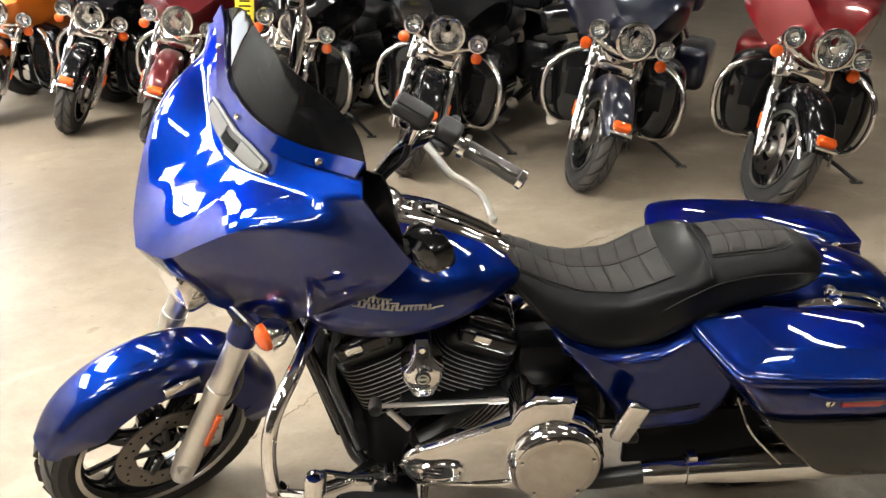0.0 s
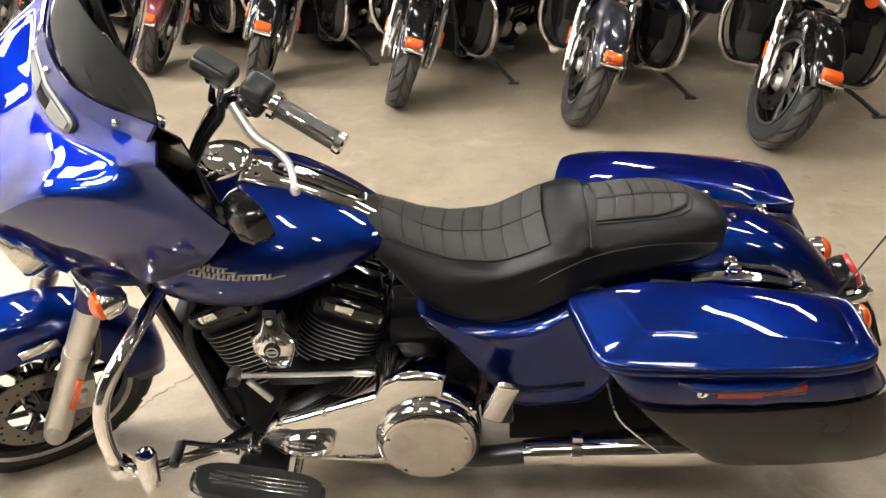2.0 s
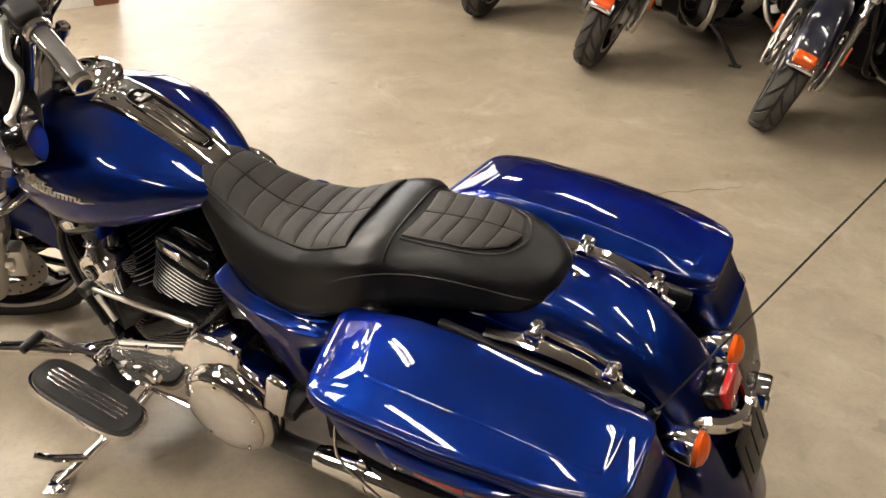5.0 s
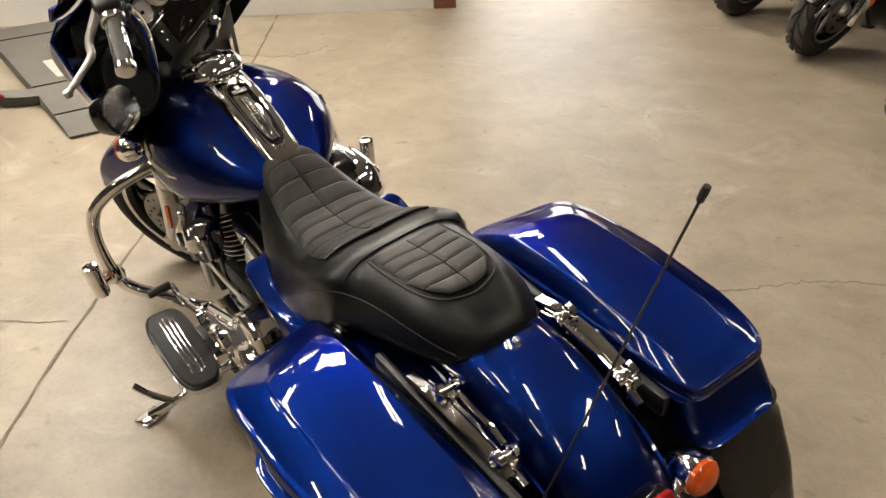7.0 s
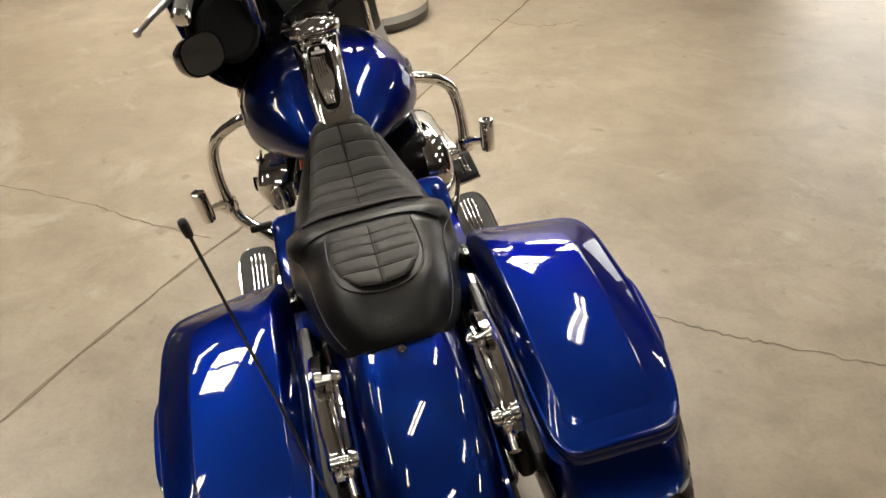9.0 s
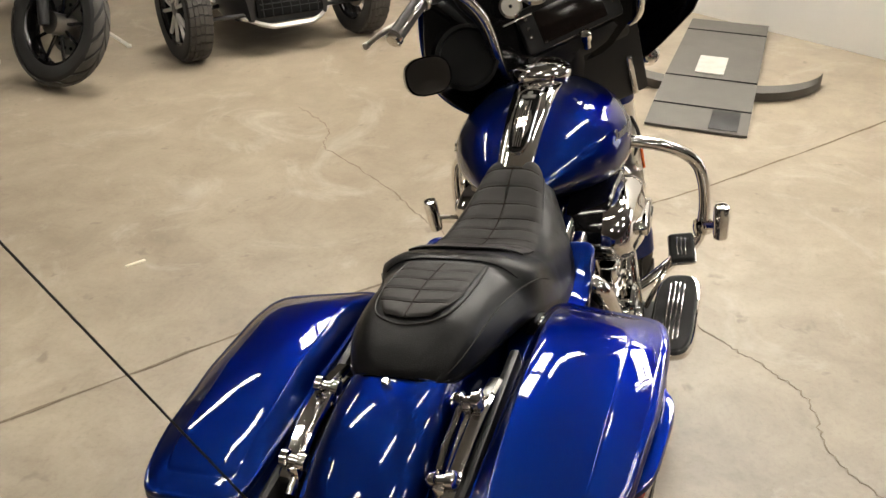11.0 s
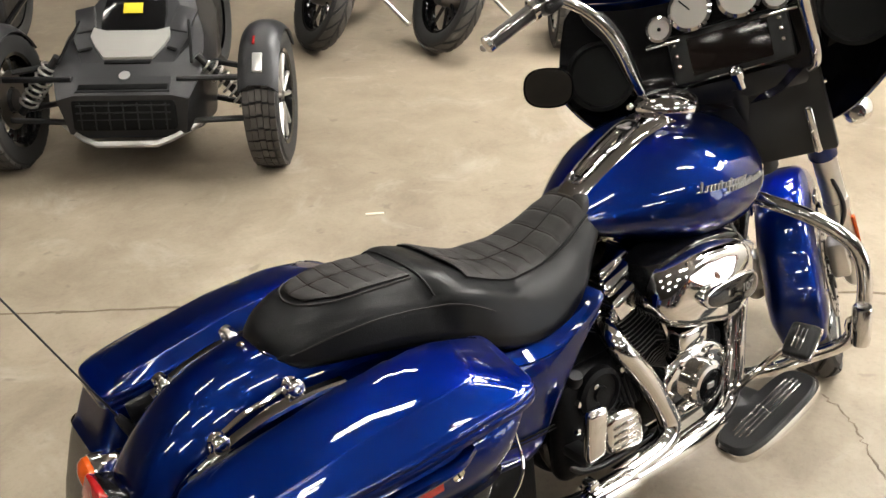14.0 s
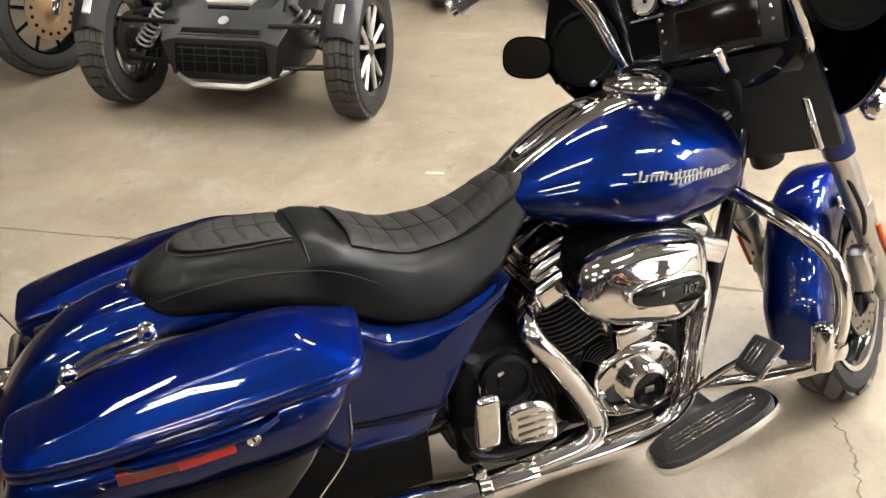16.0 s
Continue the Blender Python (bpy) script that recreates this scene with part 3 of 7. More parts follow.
def fairing_rows(dx=0.0, fine=1.0):
    """Rows of the skin from the screen line down: shoulder, soft crease, flank."""
    half = max(10, int(20 * fine))
    us = [max(-1, min(1, k / half)) for k in range(-half, half + 1)]
    n1, n2, n3 = max(2, int(4 * fine)), max(7, int(14 * fine)), max(6, int(11 * fine))
    steps = [(0, k / n1) for k in range(n1)] + [(1, k / n2) for k in range(n2 + 1)] + [(2, (k + 0.35) / (n3 + 0.35)) for k in range(n3 + 1)]
    rows = []
    for zone, t in steps:
        row = []
        for w in us:
            u, g = abs(w), (-1 if w < 0 else 1)
            S, V, C, L = guide(FR[0], u), guide(FR[1], u), guide(CREASE, u), guide(LIP, u)
            if zone == 0:
                p = S.lerp(V, t)
            elif zone == 1:
                e = 0.013
                p = V.lerp(C, t)
                p.z = V.z + (C.z - V.z) * t
                p += Vector((-0.62, 0.25 * u, 0.75)) * e * (4 * t * (1 - t)) * (0.55 + 0.6 * t)
            else:
                p = C.lerp(L, t) + Vector((-0.35, 0.75, -0.1)) * (0.016 * min(1, 3 * u) * 4 * t * (1 - t)) + Vector((-0.006, 0, 0)) * (1 - u) ** 2 * 4 * t * (1 - t)
            row.append(Vector((p.x + dx, p.y * g, p.z)))
        rows.append(row)
    return rows


def fairing(root, M, paint):
    b = B(); sheet(b, fairing_rows(), 0.005)
    fa = part("fairing", b, paint, root, "blue pearl handlebar-mounted fairing shell", M, sharp=50)
    b = B(); sheet(b, [[p + Vector((0.016, -0.014 * max(-1, min(1, p.y / 0.2)), 0.0)) for p in r] for r in fairing_rows()[20:]], 0.004, -1)
    part("fairing_liner", b, BLACKGLOSS, fa, "gloss black inside of the fairing", M, sharp=50)
    # screen trim band and screen
    rows = []
    base = spline([(x, -y, z) for x, y, z in FR[0][:0:-1]] + list(FR[0]), 5)
    n = len(base)
    band, scr = [], []
    for k in range(3):
        t = k / 2
        band.append([p + Vector((-0.012 + 0.022 * t, 0, 0.001 + 0.030 * t)) for p in base])
    b = B(); sheet(b, band, 0.006); part("screen_trim", b, paint, fa, "glossy painted trim along the screen", M)
    for k in range(9):
        t = k / 8
        line = []
        for j, p in enumerate(base):
            s = (j / (n - 1)) * 2 - 1
            h = 0.125 * (1 - abs(s) ** 2.2) + 0.004
            line.append(p + Vector((0.008 + (0.060 * t + 0.02 * t * t) * (h / 0.125), 0, 0.012 + h * t)))
        scr.append(line)
    b = B(); sheet(b, scr, 0.0035); part("windscreen", b, TINT, fa, "dark tinted short windscreen", M)
    for y in (-0.240, 0.0, 0.240):
        p = min(base, key=lambda q: abs(q.y - y)) + Vector((-0.008, 0, 0.014))
        b = B(); lathe(b, [(0, 0.009), (0.005, 0.009), (0.008, 0.006), (0.008, 0)], along(p, (-0.8, 0.55 * (1 if y > 0 else -1 if y < 0 else 0), 0.45)), 12); part("screen_screw", b, DARKCHROME, fa, "", M)
    # slim air vent below the screen
    def skin(y, k):
        """A point of the skin just under the screen line; k runs down from it."""
        ya = abs(y)
        top, low = FR[0], FR[1]
        def at(r):
            return Vector((sm([p[1] for p in r], [p[0] for p in r], ya), y, sm([p[1] for p in r], [p[2] for p in r], ya)))
        return at(top).lerp(at(low), k)
    ring_o, ring_i = [], []
    for i in range(36):
        a = 2 * math.pi * i / 36
        y = 0.138 * spow(math.cos(a), 0.7)
        wv = 0.34 * spow(math.sin(a), 0.6)
        ring_o.append(skin(y, 0.66 - wv) + Vector((-0.006, 0, 0.006)))
        ring_i.append(skin(y * 0.95, 0.66 - wv * 0.74) + Vector((-0.008, 0, 0.008)))
    deep = [p * 1.0 + Vector((0.030, 0, -0.010)) for p in ring_i]
    b = B(); loft(b, [[p + Vector((0.012, 0, -0.012)) for p in ring_o], ring_o, ring_i, deep], True, False); b.faces.new([b.verts.new(p) for p in deep]); part("air_vent", b, VENTGREY, fa, "grey slotted air vent", M, sharp=50)
    def vent_rows(y0, y1, k0, k1, lift):
        cols = [y0 + (y1 - y0) * i / 24 for i in range(25)]
        out = []
        for q in range(5):
            t = k0 + (k1 - k0) * q / 4
            out.append([skin(y, 0.66 + t * 0.25 * math.sqrt(max(0.0, 1 - (abs(y) / 0.134) ** 4))) + Vector((-lift, 0, lift)) for y in cols])
        return out
    b = B(); sheet(b, vent_rows(-0.130, 0.130, -1, 1, 0.0055), 0.002); vg = part("vent_tray", b, VENTDARK, fa, "dark vent tray", M)
    for y0, y1 in ((-0.124, -0.040), (0.026, 0.124)):
        b = B(); sheet(b, vent_rows(y0, y1, -0.75, 0.95, 0.0078), 0.002); part("vent_blade", b, VENTGREY, vg, "grey vent blade", M)
    b = B(); sheet(b, vent_rows(-0.036, 0.022, -0.2, 0.95, 0.0080), 0.002); part("vent_slot", b, GAP, vg, "dark vent slot", M)
    # headlamp
    b = B(); lathe(b, [(0.105, -0.04), (0.108, 0.0), (0.104, 0.012), (0.094, 0.014)], along((-0.960, 0, 0.842), (-1, 0, -0.12)), 36); hl = part("headlamp", b, CHROME, root, "round headlamp with chrome ring", M)
    b = B(); lathe(b, [(0.095, 0.008), (0.07, 0.022), (0.03, 0.03), (0, 0.032)], along((-0.960, 0, 0.842), (-1, 0, -0.12)), 36); part("headlamp_lens", b, LAMP, hl, "", M)
    # inner fairing
    rows = fairing_rows(0.03, 0.8)
    inner = []
    for i, r in enumerate(rows[1:-5]):
        u = i / (len(rows) - 7)
        line = []
        for p in r:
            k = min(1, abs(p.y) / 0.455)
            depth = (1 - k ** 2) * 0.30 * min(1, 0.3 + 5 * u)
            line.append(Vector((min(p.x + 0.012 + depth, -0.585 - 0.10 * (1 - k)), p.y * 0.985, p.z)))
        inner.append(line)
    b = B(); sheet(b, inner, 0.004); inn = part("inner_fairing", b, BLACKGLOSS, root, "gloss black inner fairing with instruments", M)
    for s in (-1, 1):
        b = B(); lathe(b, [(0.085, 0), (0.088, 0.016), (0.078, 0.02), (0.072, 0.010), (0, 0.008)], along((-0.600, 0.300 * s, 1.060), (1, -0.12 * s, 0.12)), 32); part("speaker", b, GRILLE, inn, "round black loudspeaker grille", M)
        b = B(); lathe(b, [(0.050, 0), (0.052, 0.02), (0.044, 0.024), (0.042, 0.016)], along((-0.640, 0.058 * s, 1.150), (1, 0, 0.25)), 32); g = part("gauge", b, CHROME, inn, "round dial with chrome bezel", M)
        b = B(); lathe(b, [(0.043, 0.016), (0, 0.016)], along((-0.640, 0.058 * s, 1.150), (1, 0, 0.25)), 32); part("dial", b, DIAL, g, "", M)
        b = B(); tube(b, [Vector((-0.622, 0.058 * s, 1.155)), Vector((-0.626, 0.058 * s - 0.02, 1.182))], 0.002, 6, 1); part("needle", b, BLACKGLOSS, g, "", M)
        b = B(); lathe(b, [(0.030, 0), (0.032, 0.018), (0.026, 0.02), (0.024, 0.012), (0, 0.012)], along((-0.630, 0.137 * s, 1.127), (1, 0, 0.25)), 24); g = part("small_gauge", b, CHROME, inn, "small pale dial in a chrome ring", M)
        b = B(); lathe(b, [(0.025, 0.0125), (0, 0.0130)], along((-0.630, 0.137 * s, 1.127), (1, 0, 0.25)), 24); part("dial", b, DIAL, g, "", M)
        b = B(); lathe(b, [(0.005, 0.013), (0.005, 0.017), (0, 0.018)], along((-0.630, 0.137 * s, 1.127), (1, 0, 0.25)), 10); part("needle_hub", b, BLACKGLOSS, g, "", M)
        b = B(); rbox(b, (0.010, 0.085, 0.007), pose(-0.606, 0.135 * s, 1.092, 0, -14, 0), 0.003); part("chrome_strip", b, CHROME, inn, "", M)
    b = B(); rbox(b, (0.05, 0.285, 0.125), pose(-0.652, 0.01, 1.040, 0, -10, 0), 0.012); r = part("radio", b, PLASTIC, inn, "black radio unit with dark screen", M)
    b = B(); rbox(b, (0.006, 0.19, 0.092), pose(-0.6265, 0.01, 1.044, 0, -10, 0), 0.003); part("screen", b, SCREEN, r, "", M)
    b = B(); rbox(b, (0.014, 0.142, 0.010), pose(-0.628, 0.01, 0.985, 0, -10, 0), 0.003); part("chrome_strip", b, CHROME, r, "", M)
    for s in (-1, 1):
        for k in range(4):
            b = B(); rbox(b, (0.008, 0.010, 0.010), pose(-0.629 + 0.004 * k, 0.01 + s * 0.122, 1.003 + 0.026 * k, 0, -10, 0), 0.003); part("button", b, DARKCHROME, r, "", M)
    b = B(); rbox(b, (0.06, 0.34, 0.07), pose(-0.685, 0, 0.945, 0, 16, 0), 0.018); part("lower_console", b, BLACKSATIN, inn, "", M)
    b = B(); lathe(b, [(0.012, -0.03), (0.012, 0.0), (0.017, 0.002), (0.017, 0.022), (0.012, 0.028), (0, 0.03)], along((-0.590, 0.019, 0.972), (0.5, 0, 0.8)), 20); part("ignition_knob", b, CHROME, inn, "chrome ignition knob", M)
    b = B(); rbox(b, (0.03, 0.385, 0.245), pose(-0.712, 0, 0.838, 0, 20, 0), 0.010); sp = part("fork_cover_panel", b, PLASTIC, root, "black panel behind the fork", M)
    for s in (-1, 1):
        b = B(); rbox(b, (0.016, 0.020, 0.135), pose(-0.712, 0.145 * s, 0.785, 0, 19, 0), 0.008, 3); part("chrome_pull", b, CHROME, sp, "", M)
        b = B(); lathe(b, [(0, 0.02), (0.006, 0.018), (0.008, 0.0)], AXY((-0.70, 0.18 * s, 0.90), s), 10); part("bolt", b, CHROME, sp, "", M)
    # mirrors on the wing ends
    for s in (-1, 1):
        pts = []
        for k in range(24):
            a = 2 * math.pi * k / 24
            pts.append((0.064 * spow(math.cos(a), 0.75), 0.050 * spow(math.sin(a), 0.8)))
        m2 = along((-0.530, 0.418 * s, 1.074), (1, -0.22 * s, 0.10)) @ pose(0, 0, 0, 0, 0, 14 * s)
        b = B()
        loft(b, [[m2 @ Vector((x * 0.5, y * 0.5, -0.050)) for x, y in pts], [m2 @ Vector((x * 0.85, y * 0.85, -0.036)) for x, y in pts], [m2 @ Vector((x, y, -0.01)) for x, y in pts], [m2 @ Vector((x, y, 0.006)) for x, y in pts]])
        mi = part("mirror", b, BLACKGLOSS, root, "black shell mirror on the fairing", M)
        b = B(); loft(b, [[m2 @ Vector((x * 0.92, y * 0.92, 0.0062)) for x, y in pts], [m2 @ Vector((x * 0.92, y * 0.92, 0.0075)) for x, y in pts]]); part("mirror_glass", b, CHROME, mi, "", M)
        b = B(); tube(b, [(-0.60, 0.385 * s, 1.07), (-0.55, 0.415 * s, 1.09)], 0.018, 10, 1); part("mirror_arm", b, BLACKSATIN, mi, "", M)


def handlebar(root, M):
    b = B()
    for s in (-1, 1):
        tube(b, [(-0.72, 0.12 * s, 0.94), (-0.665, 0.19 * s, 0.948), (-0.61, 0.208 * s, 1.00), (-0.54, 0.213 * s, 1.13), (-0.50, 0.245 * s, 1.215), (-0.465, 0.300 * s, 1.272), (-0.428, 0.348 * s, 1.270), (-0.36, 0.432 * s, 1.235)], 0.0145, 14)
    tube(b, [(-0.72, -0.125, 0.94), (-0.72, 0.125, 0.94)], 0.0145, 12, 1)
    h = part("handlebar", b, CHROME, root, "chrome handlebar", M)
    for s in (-1, 1):
        d = Vector((0.58, 0.75 * s, -0.32)).normalized()
        p = Vector((-0.428, 0.348 * s, 1.270))
        b = B(); lathe(b, [(0.0, 0.0), (0.024, 0.0), (0.025, 0.01), (0.0185, 0.014), (0.0185, 0.132), (0.021, 0.134), (0.021, 0.144), (0.016, 0.148), (0, 0.148)], along(p, d), 24); g = part("hand_grip", b, GRIPRUB, h, "dark rubber grip with chrome bands", M)
        for k in range(3):
            a = radians(120 * k + 30)
            side = d.orthogonal().normalized()
            q = side * math.cos(a) + d.cross(side) * math.sin(a)
            b = B(); rbox(b, (0.009, 0.005, 0.116), Matrix.Translation(p + d * 0.074 + q * 0.018) @ Matrix([[*(d.cross(q)), 0], [*q, 0], [*d, 0], [0, 0, 0, 1]]).transposed(), 0.002); part("grip_strip", b, CHROME, g, "", M)
        b = B(); lathe(b, [(0.0185, 0.134), (0.0215, 0.134), (0.0215, 0.146), (0.016, 0.150), (0, 0.150)], along(p, d), 24); part("grip_end", b, CHROME, g, "chrome end cap", M)
        b = B(); lathe(b, [(0.022, 0.0), (0.027, 0.001), (0.027, 0.012), (0.022, 0.014)], along(p, d), 24); part("grip_flange", b, CHROME, g, "", M)
        mm = Matrix.Translation(p - d * 0.035) @ d.to_track_quat("X", "Z").to_matrix().to_4x4()
        b = B(); rbox(b, (0.052, 0.056, 0.034), mm @ pose(0, 0, 0.016), 0.012, 3); rbox(b, (0.052, 0.060, 0.032), mm @ pose(0, 0, -0.018), 0.013, 3); rbox(b, (0.02, 0.028, 0.02), mm @ pose(0.0, -s * 0.032, 0.016), 0.006)
        sw = part("switch_housing", b, BLACKSATIN, h, "black two-piece switch housing", M)
        for k in (-1, 1):
            b = B(); rbox(b, (0.012, 0.010, 0.010), mm @ pose(0.012 * k, -s * 0.034, -0.012), 0.003); part("switch_button", b, PLASTIC, sw, "", M)
        b = B(); lathe(b, [(0, 0), (0.010, 0), (0.010, 0.004), (0.007, 0.005), (0, 0.005)], mm @ pose(0.004, s * 0.030, -0.018, -90 * s, 0, 0), 14); part("switch_cap", b, DARKCHROME, sw, "", M)
        b = B(); rbox(b, (0.085, 0.046, 0.034), mm @ pose(-0.082, s * 0.012, 0.020), 0.011, 3); rs = part("fluid_reservoir", b, BLACKSATIN, h, "black lever reservoir", M)
        b = B(); rbox(b, (0.072, 0.036, 0.006), mm @ pose(-0.082, s * 0.012, 0.039), 0.003); part("reservoir_cap", b, PLASTIC, rs, "", M)
        b = B(); rbox(b, (0.040, 0.040, 0.040), mm @ pose(-0.080, 0, -0.010), 0.012, 3); lathe(b, [(0.013, -0.022), (0.014, 0.0), (0.013, 0.022), (0, 0.023)], mm @ pose(-0.062, s * 0.032, -0.012), 14); part("lever_clamp", b, CHROME, h, "chrome lever clamp", M)
        tip = Vector((-0.462, 0.518 * s, 1.218))
        q0 = p - d * 0.062 + Vector((-0.030, 0.020 * s, -0.016))
        q1 = p - d * 0.005 + Vector((-0.052, 0.045 * s, -0.024))
        q2 = p + d * 0.045 + Vector((-0.058, 0.040 * s, -0.020))
        b = B(); tube(b, [q0, q1, q2, q2.lerp(tip, 0.55) + Vector((0.010, -0.006 * s, 0.006)), tip], lambda t: 0.0100 - 0.0035 * t, 10)
        lathe(b, [(0, -0.010), (0.008, -0.007), (0.010, 0), (0.008, 0.007), (0, 0.010)], Matrix.Translation(tip), 12)
        part("hand_lever", b, ALU, h, "polished silver lever", M)
        b = B(); tube(b, [p - d * 0.10 + Vector((-0.02, 0, 0)), Vector((-0.505, 0.262 * s, 1.21)), Vector((-0.540, 0.228 * s, 1.13)), Vector((-0.605, 0.215 * s, 1.01)), Vector((-0.665, 0.19 * s, 0.94))], 0.008, 8); part("control_cable", b, BLACKSATIN, h, "", M)


def arch_ring(x, hw, zb, zt, n=40, et=0.82, eb=0.92, zc=0.42):
    z0 = zb + (zt - zb) * zc
    out = []
    for k in range(n):
        a = 2 * math.pi * k / n
        s = math.sin(a)
        out.append(Vector((x, hw * spow(math.cos(a), 0.92 if s > 0 else et), z0 + ((zt - z0) * spow(s, 0.92) if s > 0 else (z0 - zb) * spow(s, eb)))))
    return out


TX = [-0.672, -0.66, -0.635, -0.58, -0.50, -0.42, -0.34, -0.27, -0.19, -0.13, -0.10, -0.085]
TW = [0.06, 0.115, 0.152, 0.188, 0.216, 0.228, 0.220, 0.192, 0.142, 0.095, 0.065, 0.04]
TT = [0.80, 0.838, 0.870, 0.905, 0.924, 0.926, 0.912, 0.886, 0.846, 0.810, 0.79, 0.775]
TB = [0.755, 0.715, 0.675, 0.648, 0.640, 0.642, 0.655, 0.675, 0.705, 0.730, 0.745, 0.76]


def tank_top(x):
    return sm(TX, TT, x)


def tank(root):
    b = B()
    loft(b, [arch_ring(x, sm(TX, TW, x), sm(TX, TB, x), sm(TX, TT, x)) for x in [TX[0] + (TX[-1] - TX[0]) * (0.5 - 0.5 * math.cos(math.pi * i / 36)) for i in range(37)]])
    t = part("fuel_tank", b, BLUE, root, "deep blue pearl teardrop fuel tank", sharp=60)
    # chrome console down the middle
    rings = []
    for i in range(21):
        x = -0.50 + 0.375 * i / 20
        hw = sm([-0.50, -0.46, -0.36, -0.2, -0.125], [0.055, 0.062, 0.058, 0.050, 0.046], x)
        zt = tank_top(x) + sm([-0.5, -0.44, -0.2, -0.125], [0.006, 0.016, 0.014, 0.012], x)
        ring = []
        for k in range(20):
            a = 2 * math.pi * k / 20
            s = math.sin(a)
            ring.append(Vector((x, hw * spow(math.cos(a), 0.8), zt - 0.03 + (0.03 * spow(s, 0.75) if s > 0 else 0.03 * s))))
        rings.append(ring)
    b = B(); loft(b, rings); c = part("tank_console", b, CHROME, t, "polished chrome tank console")
    b = B(); lathe(b, [(0.070, -0.045), (0.076, -0.012), (0.0775, -0.004), (0.075, 0.004), (0.066, 0.014), (0.050, 0.022), (0.028, 0.0275), (0, 0.029)], along((-0.468, -0.002, 0.950), (-0.03, 0, 1)), 48); part("fuel_cap_door", b, CHROME, c, "domed chrome fuel cap door")
    b = B(); lathe(b, [(0.008, 0), (0.010, 0.004), (0.006, 0.012), (0, 0.013)], along((-0.378, -0.03, 0.952), (0.6, -0.3, 1)), 12); part("cap_release", b, CHROME, c)
    pts = []
    for i in range(24):
        a = 2 * math.pi * i / 24
        pts.append((-0.252 + 0.100 * spow(math.cos(a), 0.45), 0.0275 * spow(math.sin(a), 0.6)))
    def onc(x, y, h):
        return Vector((x, y * (1 - (x + 0.36) * 0.9), tank_top(x) + sm([-0.5, -0.44, -0.2, -0.125], [0.006, 0.016, 0.014, 0.012], x) + h))
    b = B(); loft(b, [[onc(x, y, -0.004) for x, y in pts], [onc(x, y, 0.0025) for x, y in pts]]); ins = part("console_insert", b, BLACKGLOSS, c, "black insert with chrome lines")
    b = B(); rim = [onc(x * 1.0, y * 1.14, 0.002) for x, y in pts]; tube(b, rim + [rim[0]], 0.0028, 6, 1); part("insert_rim", b, CHROME, ins)
    for k in (-1.5, -0.5, 0.5, 1.5):
        b = B(); tube(b, [onc(-0.252 + 0.090 * t + 0.0, k * 0.0068, 0.0045) for t in (-0.55, 0.0, 0.5, 0.95)], 0.0018, 6, 1); part("chrome_line", b, CHROME, ins)
    b = B(); rbox(b, (0.016, 0.034, 0.004), Matrix.Translation(onc(-0.318, 0, 0.004)) @ pose(0, 0, 0, 0, 8, 0), 0.0015); rbox(b, (0.02, 0.012, 0.004), Matrix.Translation(onc(-0.328, 0, 0.005)) @ pose(0, 0, 0, 0, 8, 0), 0.0015); part("badge_bar", b, SILVER, ins)
    # raised badges on both flanks: plain silver strokes
    for s in (-1, 1):
        b = B()
        rnd = random.Random(4)
        def flank(x, z):
            w, zb, zt = sm(TX, TW, x), sm(TX, TB, x), sm(TX, TT, x)
            z0 = zb + (zt - zb) * 0.42
            v = min(0.98, max(0, (z - z0) / (zt - z0))) ** (1 / 0.92)
            return Vector((x, s * (w * math.sqrt(max(0, 1 - v * v)) ** 0.92 + 0.0015), z))
        words = ((-0.552, -0.425, 0.818), (-0.500, -0.325, 0.799)) if s < 0 else ((-0.335, -0.490, 0.812), (-0.408, -0.570, 0.796))
        dr = 1 if s < 0 else -1
        for x0, x1, z0 in words:
            n = int(abs(x1 - x0) / 0.0105)
            for k in range(n):
                x = x0 + dr * 0.0105 * k
                hgt = 0.024 if k == 0 else (0.019 if k in (5, 8) else 0.0135)
                rbox(b, (0.0062, 0.004, hgt), Matrix.Translation(flank(x, z0 - 0.010 * k / n + (hgt - 0.0135) / 2)) @ pose(0, 0, 0, 8 * s, 16 * dr, 0), 0.0012, 1)
                rbox(b, (0.0105, 0.0036, 0.0035), Matrix.Translation(flank(x + dr * 0.005, z0 - 0.010 * k / n + (0.0050 if (k * 7 + rnd.randrange(2)) % 3 else -0.0050))) @ pose(0, 0, 0, 8 * s, 4 * dr, 0), 0.0010, 1)
            tube(b, [flank(x0 - dr * 0.016, z0 - 0.004), flank(x0 - dr * 0.004, z0 - 0.004)], 0.0020, 6, 1)
            tube(b, [flank(x1 - dr * 0.01, z0 - 0.013), flank(x1 + dr * 0.014, z0 - 0.0135)], 0.0018, 6, 1)
        part("tank_badge", b, SILVER, t, "raised silver badge on the tank flank")


SX = [-0.178, -0.165, -0.14, -0.09, -0.03, 0.05, 0.12, 0.19, 0.25, 0.295, 0.325, 0.345, 0.40, 0.47, 0.54, 0.60, 0.635, 0.655]
SZ = [0.800, 0.812, 0.816, 0.796, 0.761, 0.737, 0.736, 0.757, 0.787, 0.808, 0.815, 0.812, 0.818, 0.824, 0.820, 0.803, 0.785, 0.765]
SH = [0.045, 0.062, 0.074, 0.088, 0.102, 0.122, 0.138, 0.153, 0.161, 0.160, 0.148, 0.131, 0.119, 0.115, 0.109, 0.094, 0.074, 0.05]
SB = [0.05, 0.075, 0.09, 0.118, 0.150, 0.172, 0.178, 0.178, 0.174, 0.170, 0.166, 0.163, 0.150, 0.138, 0.124, 0.104, 0.080, 0.05]
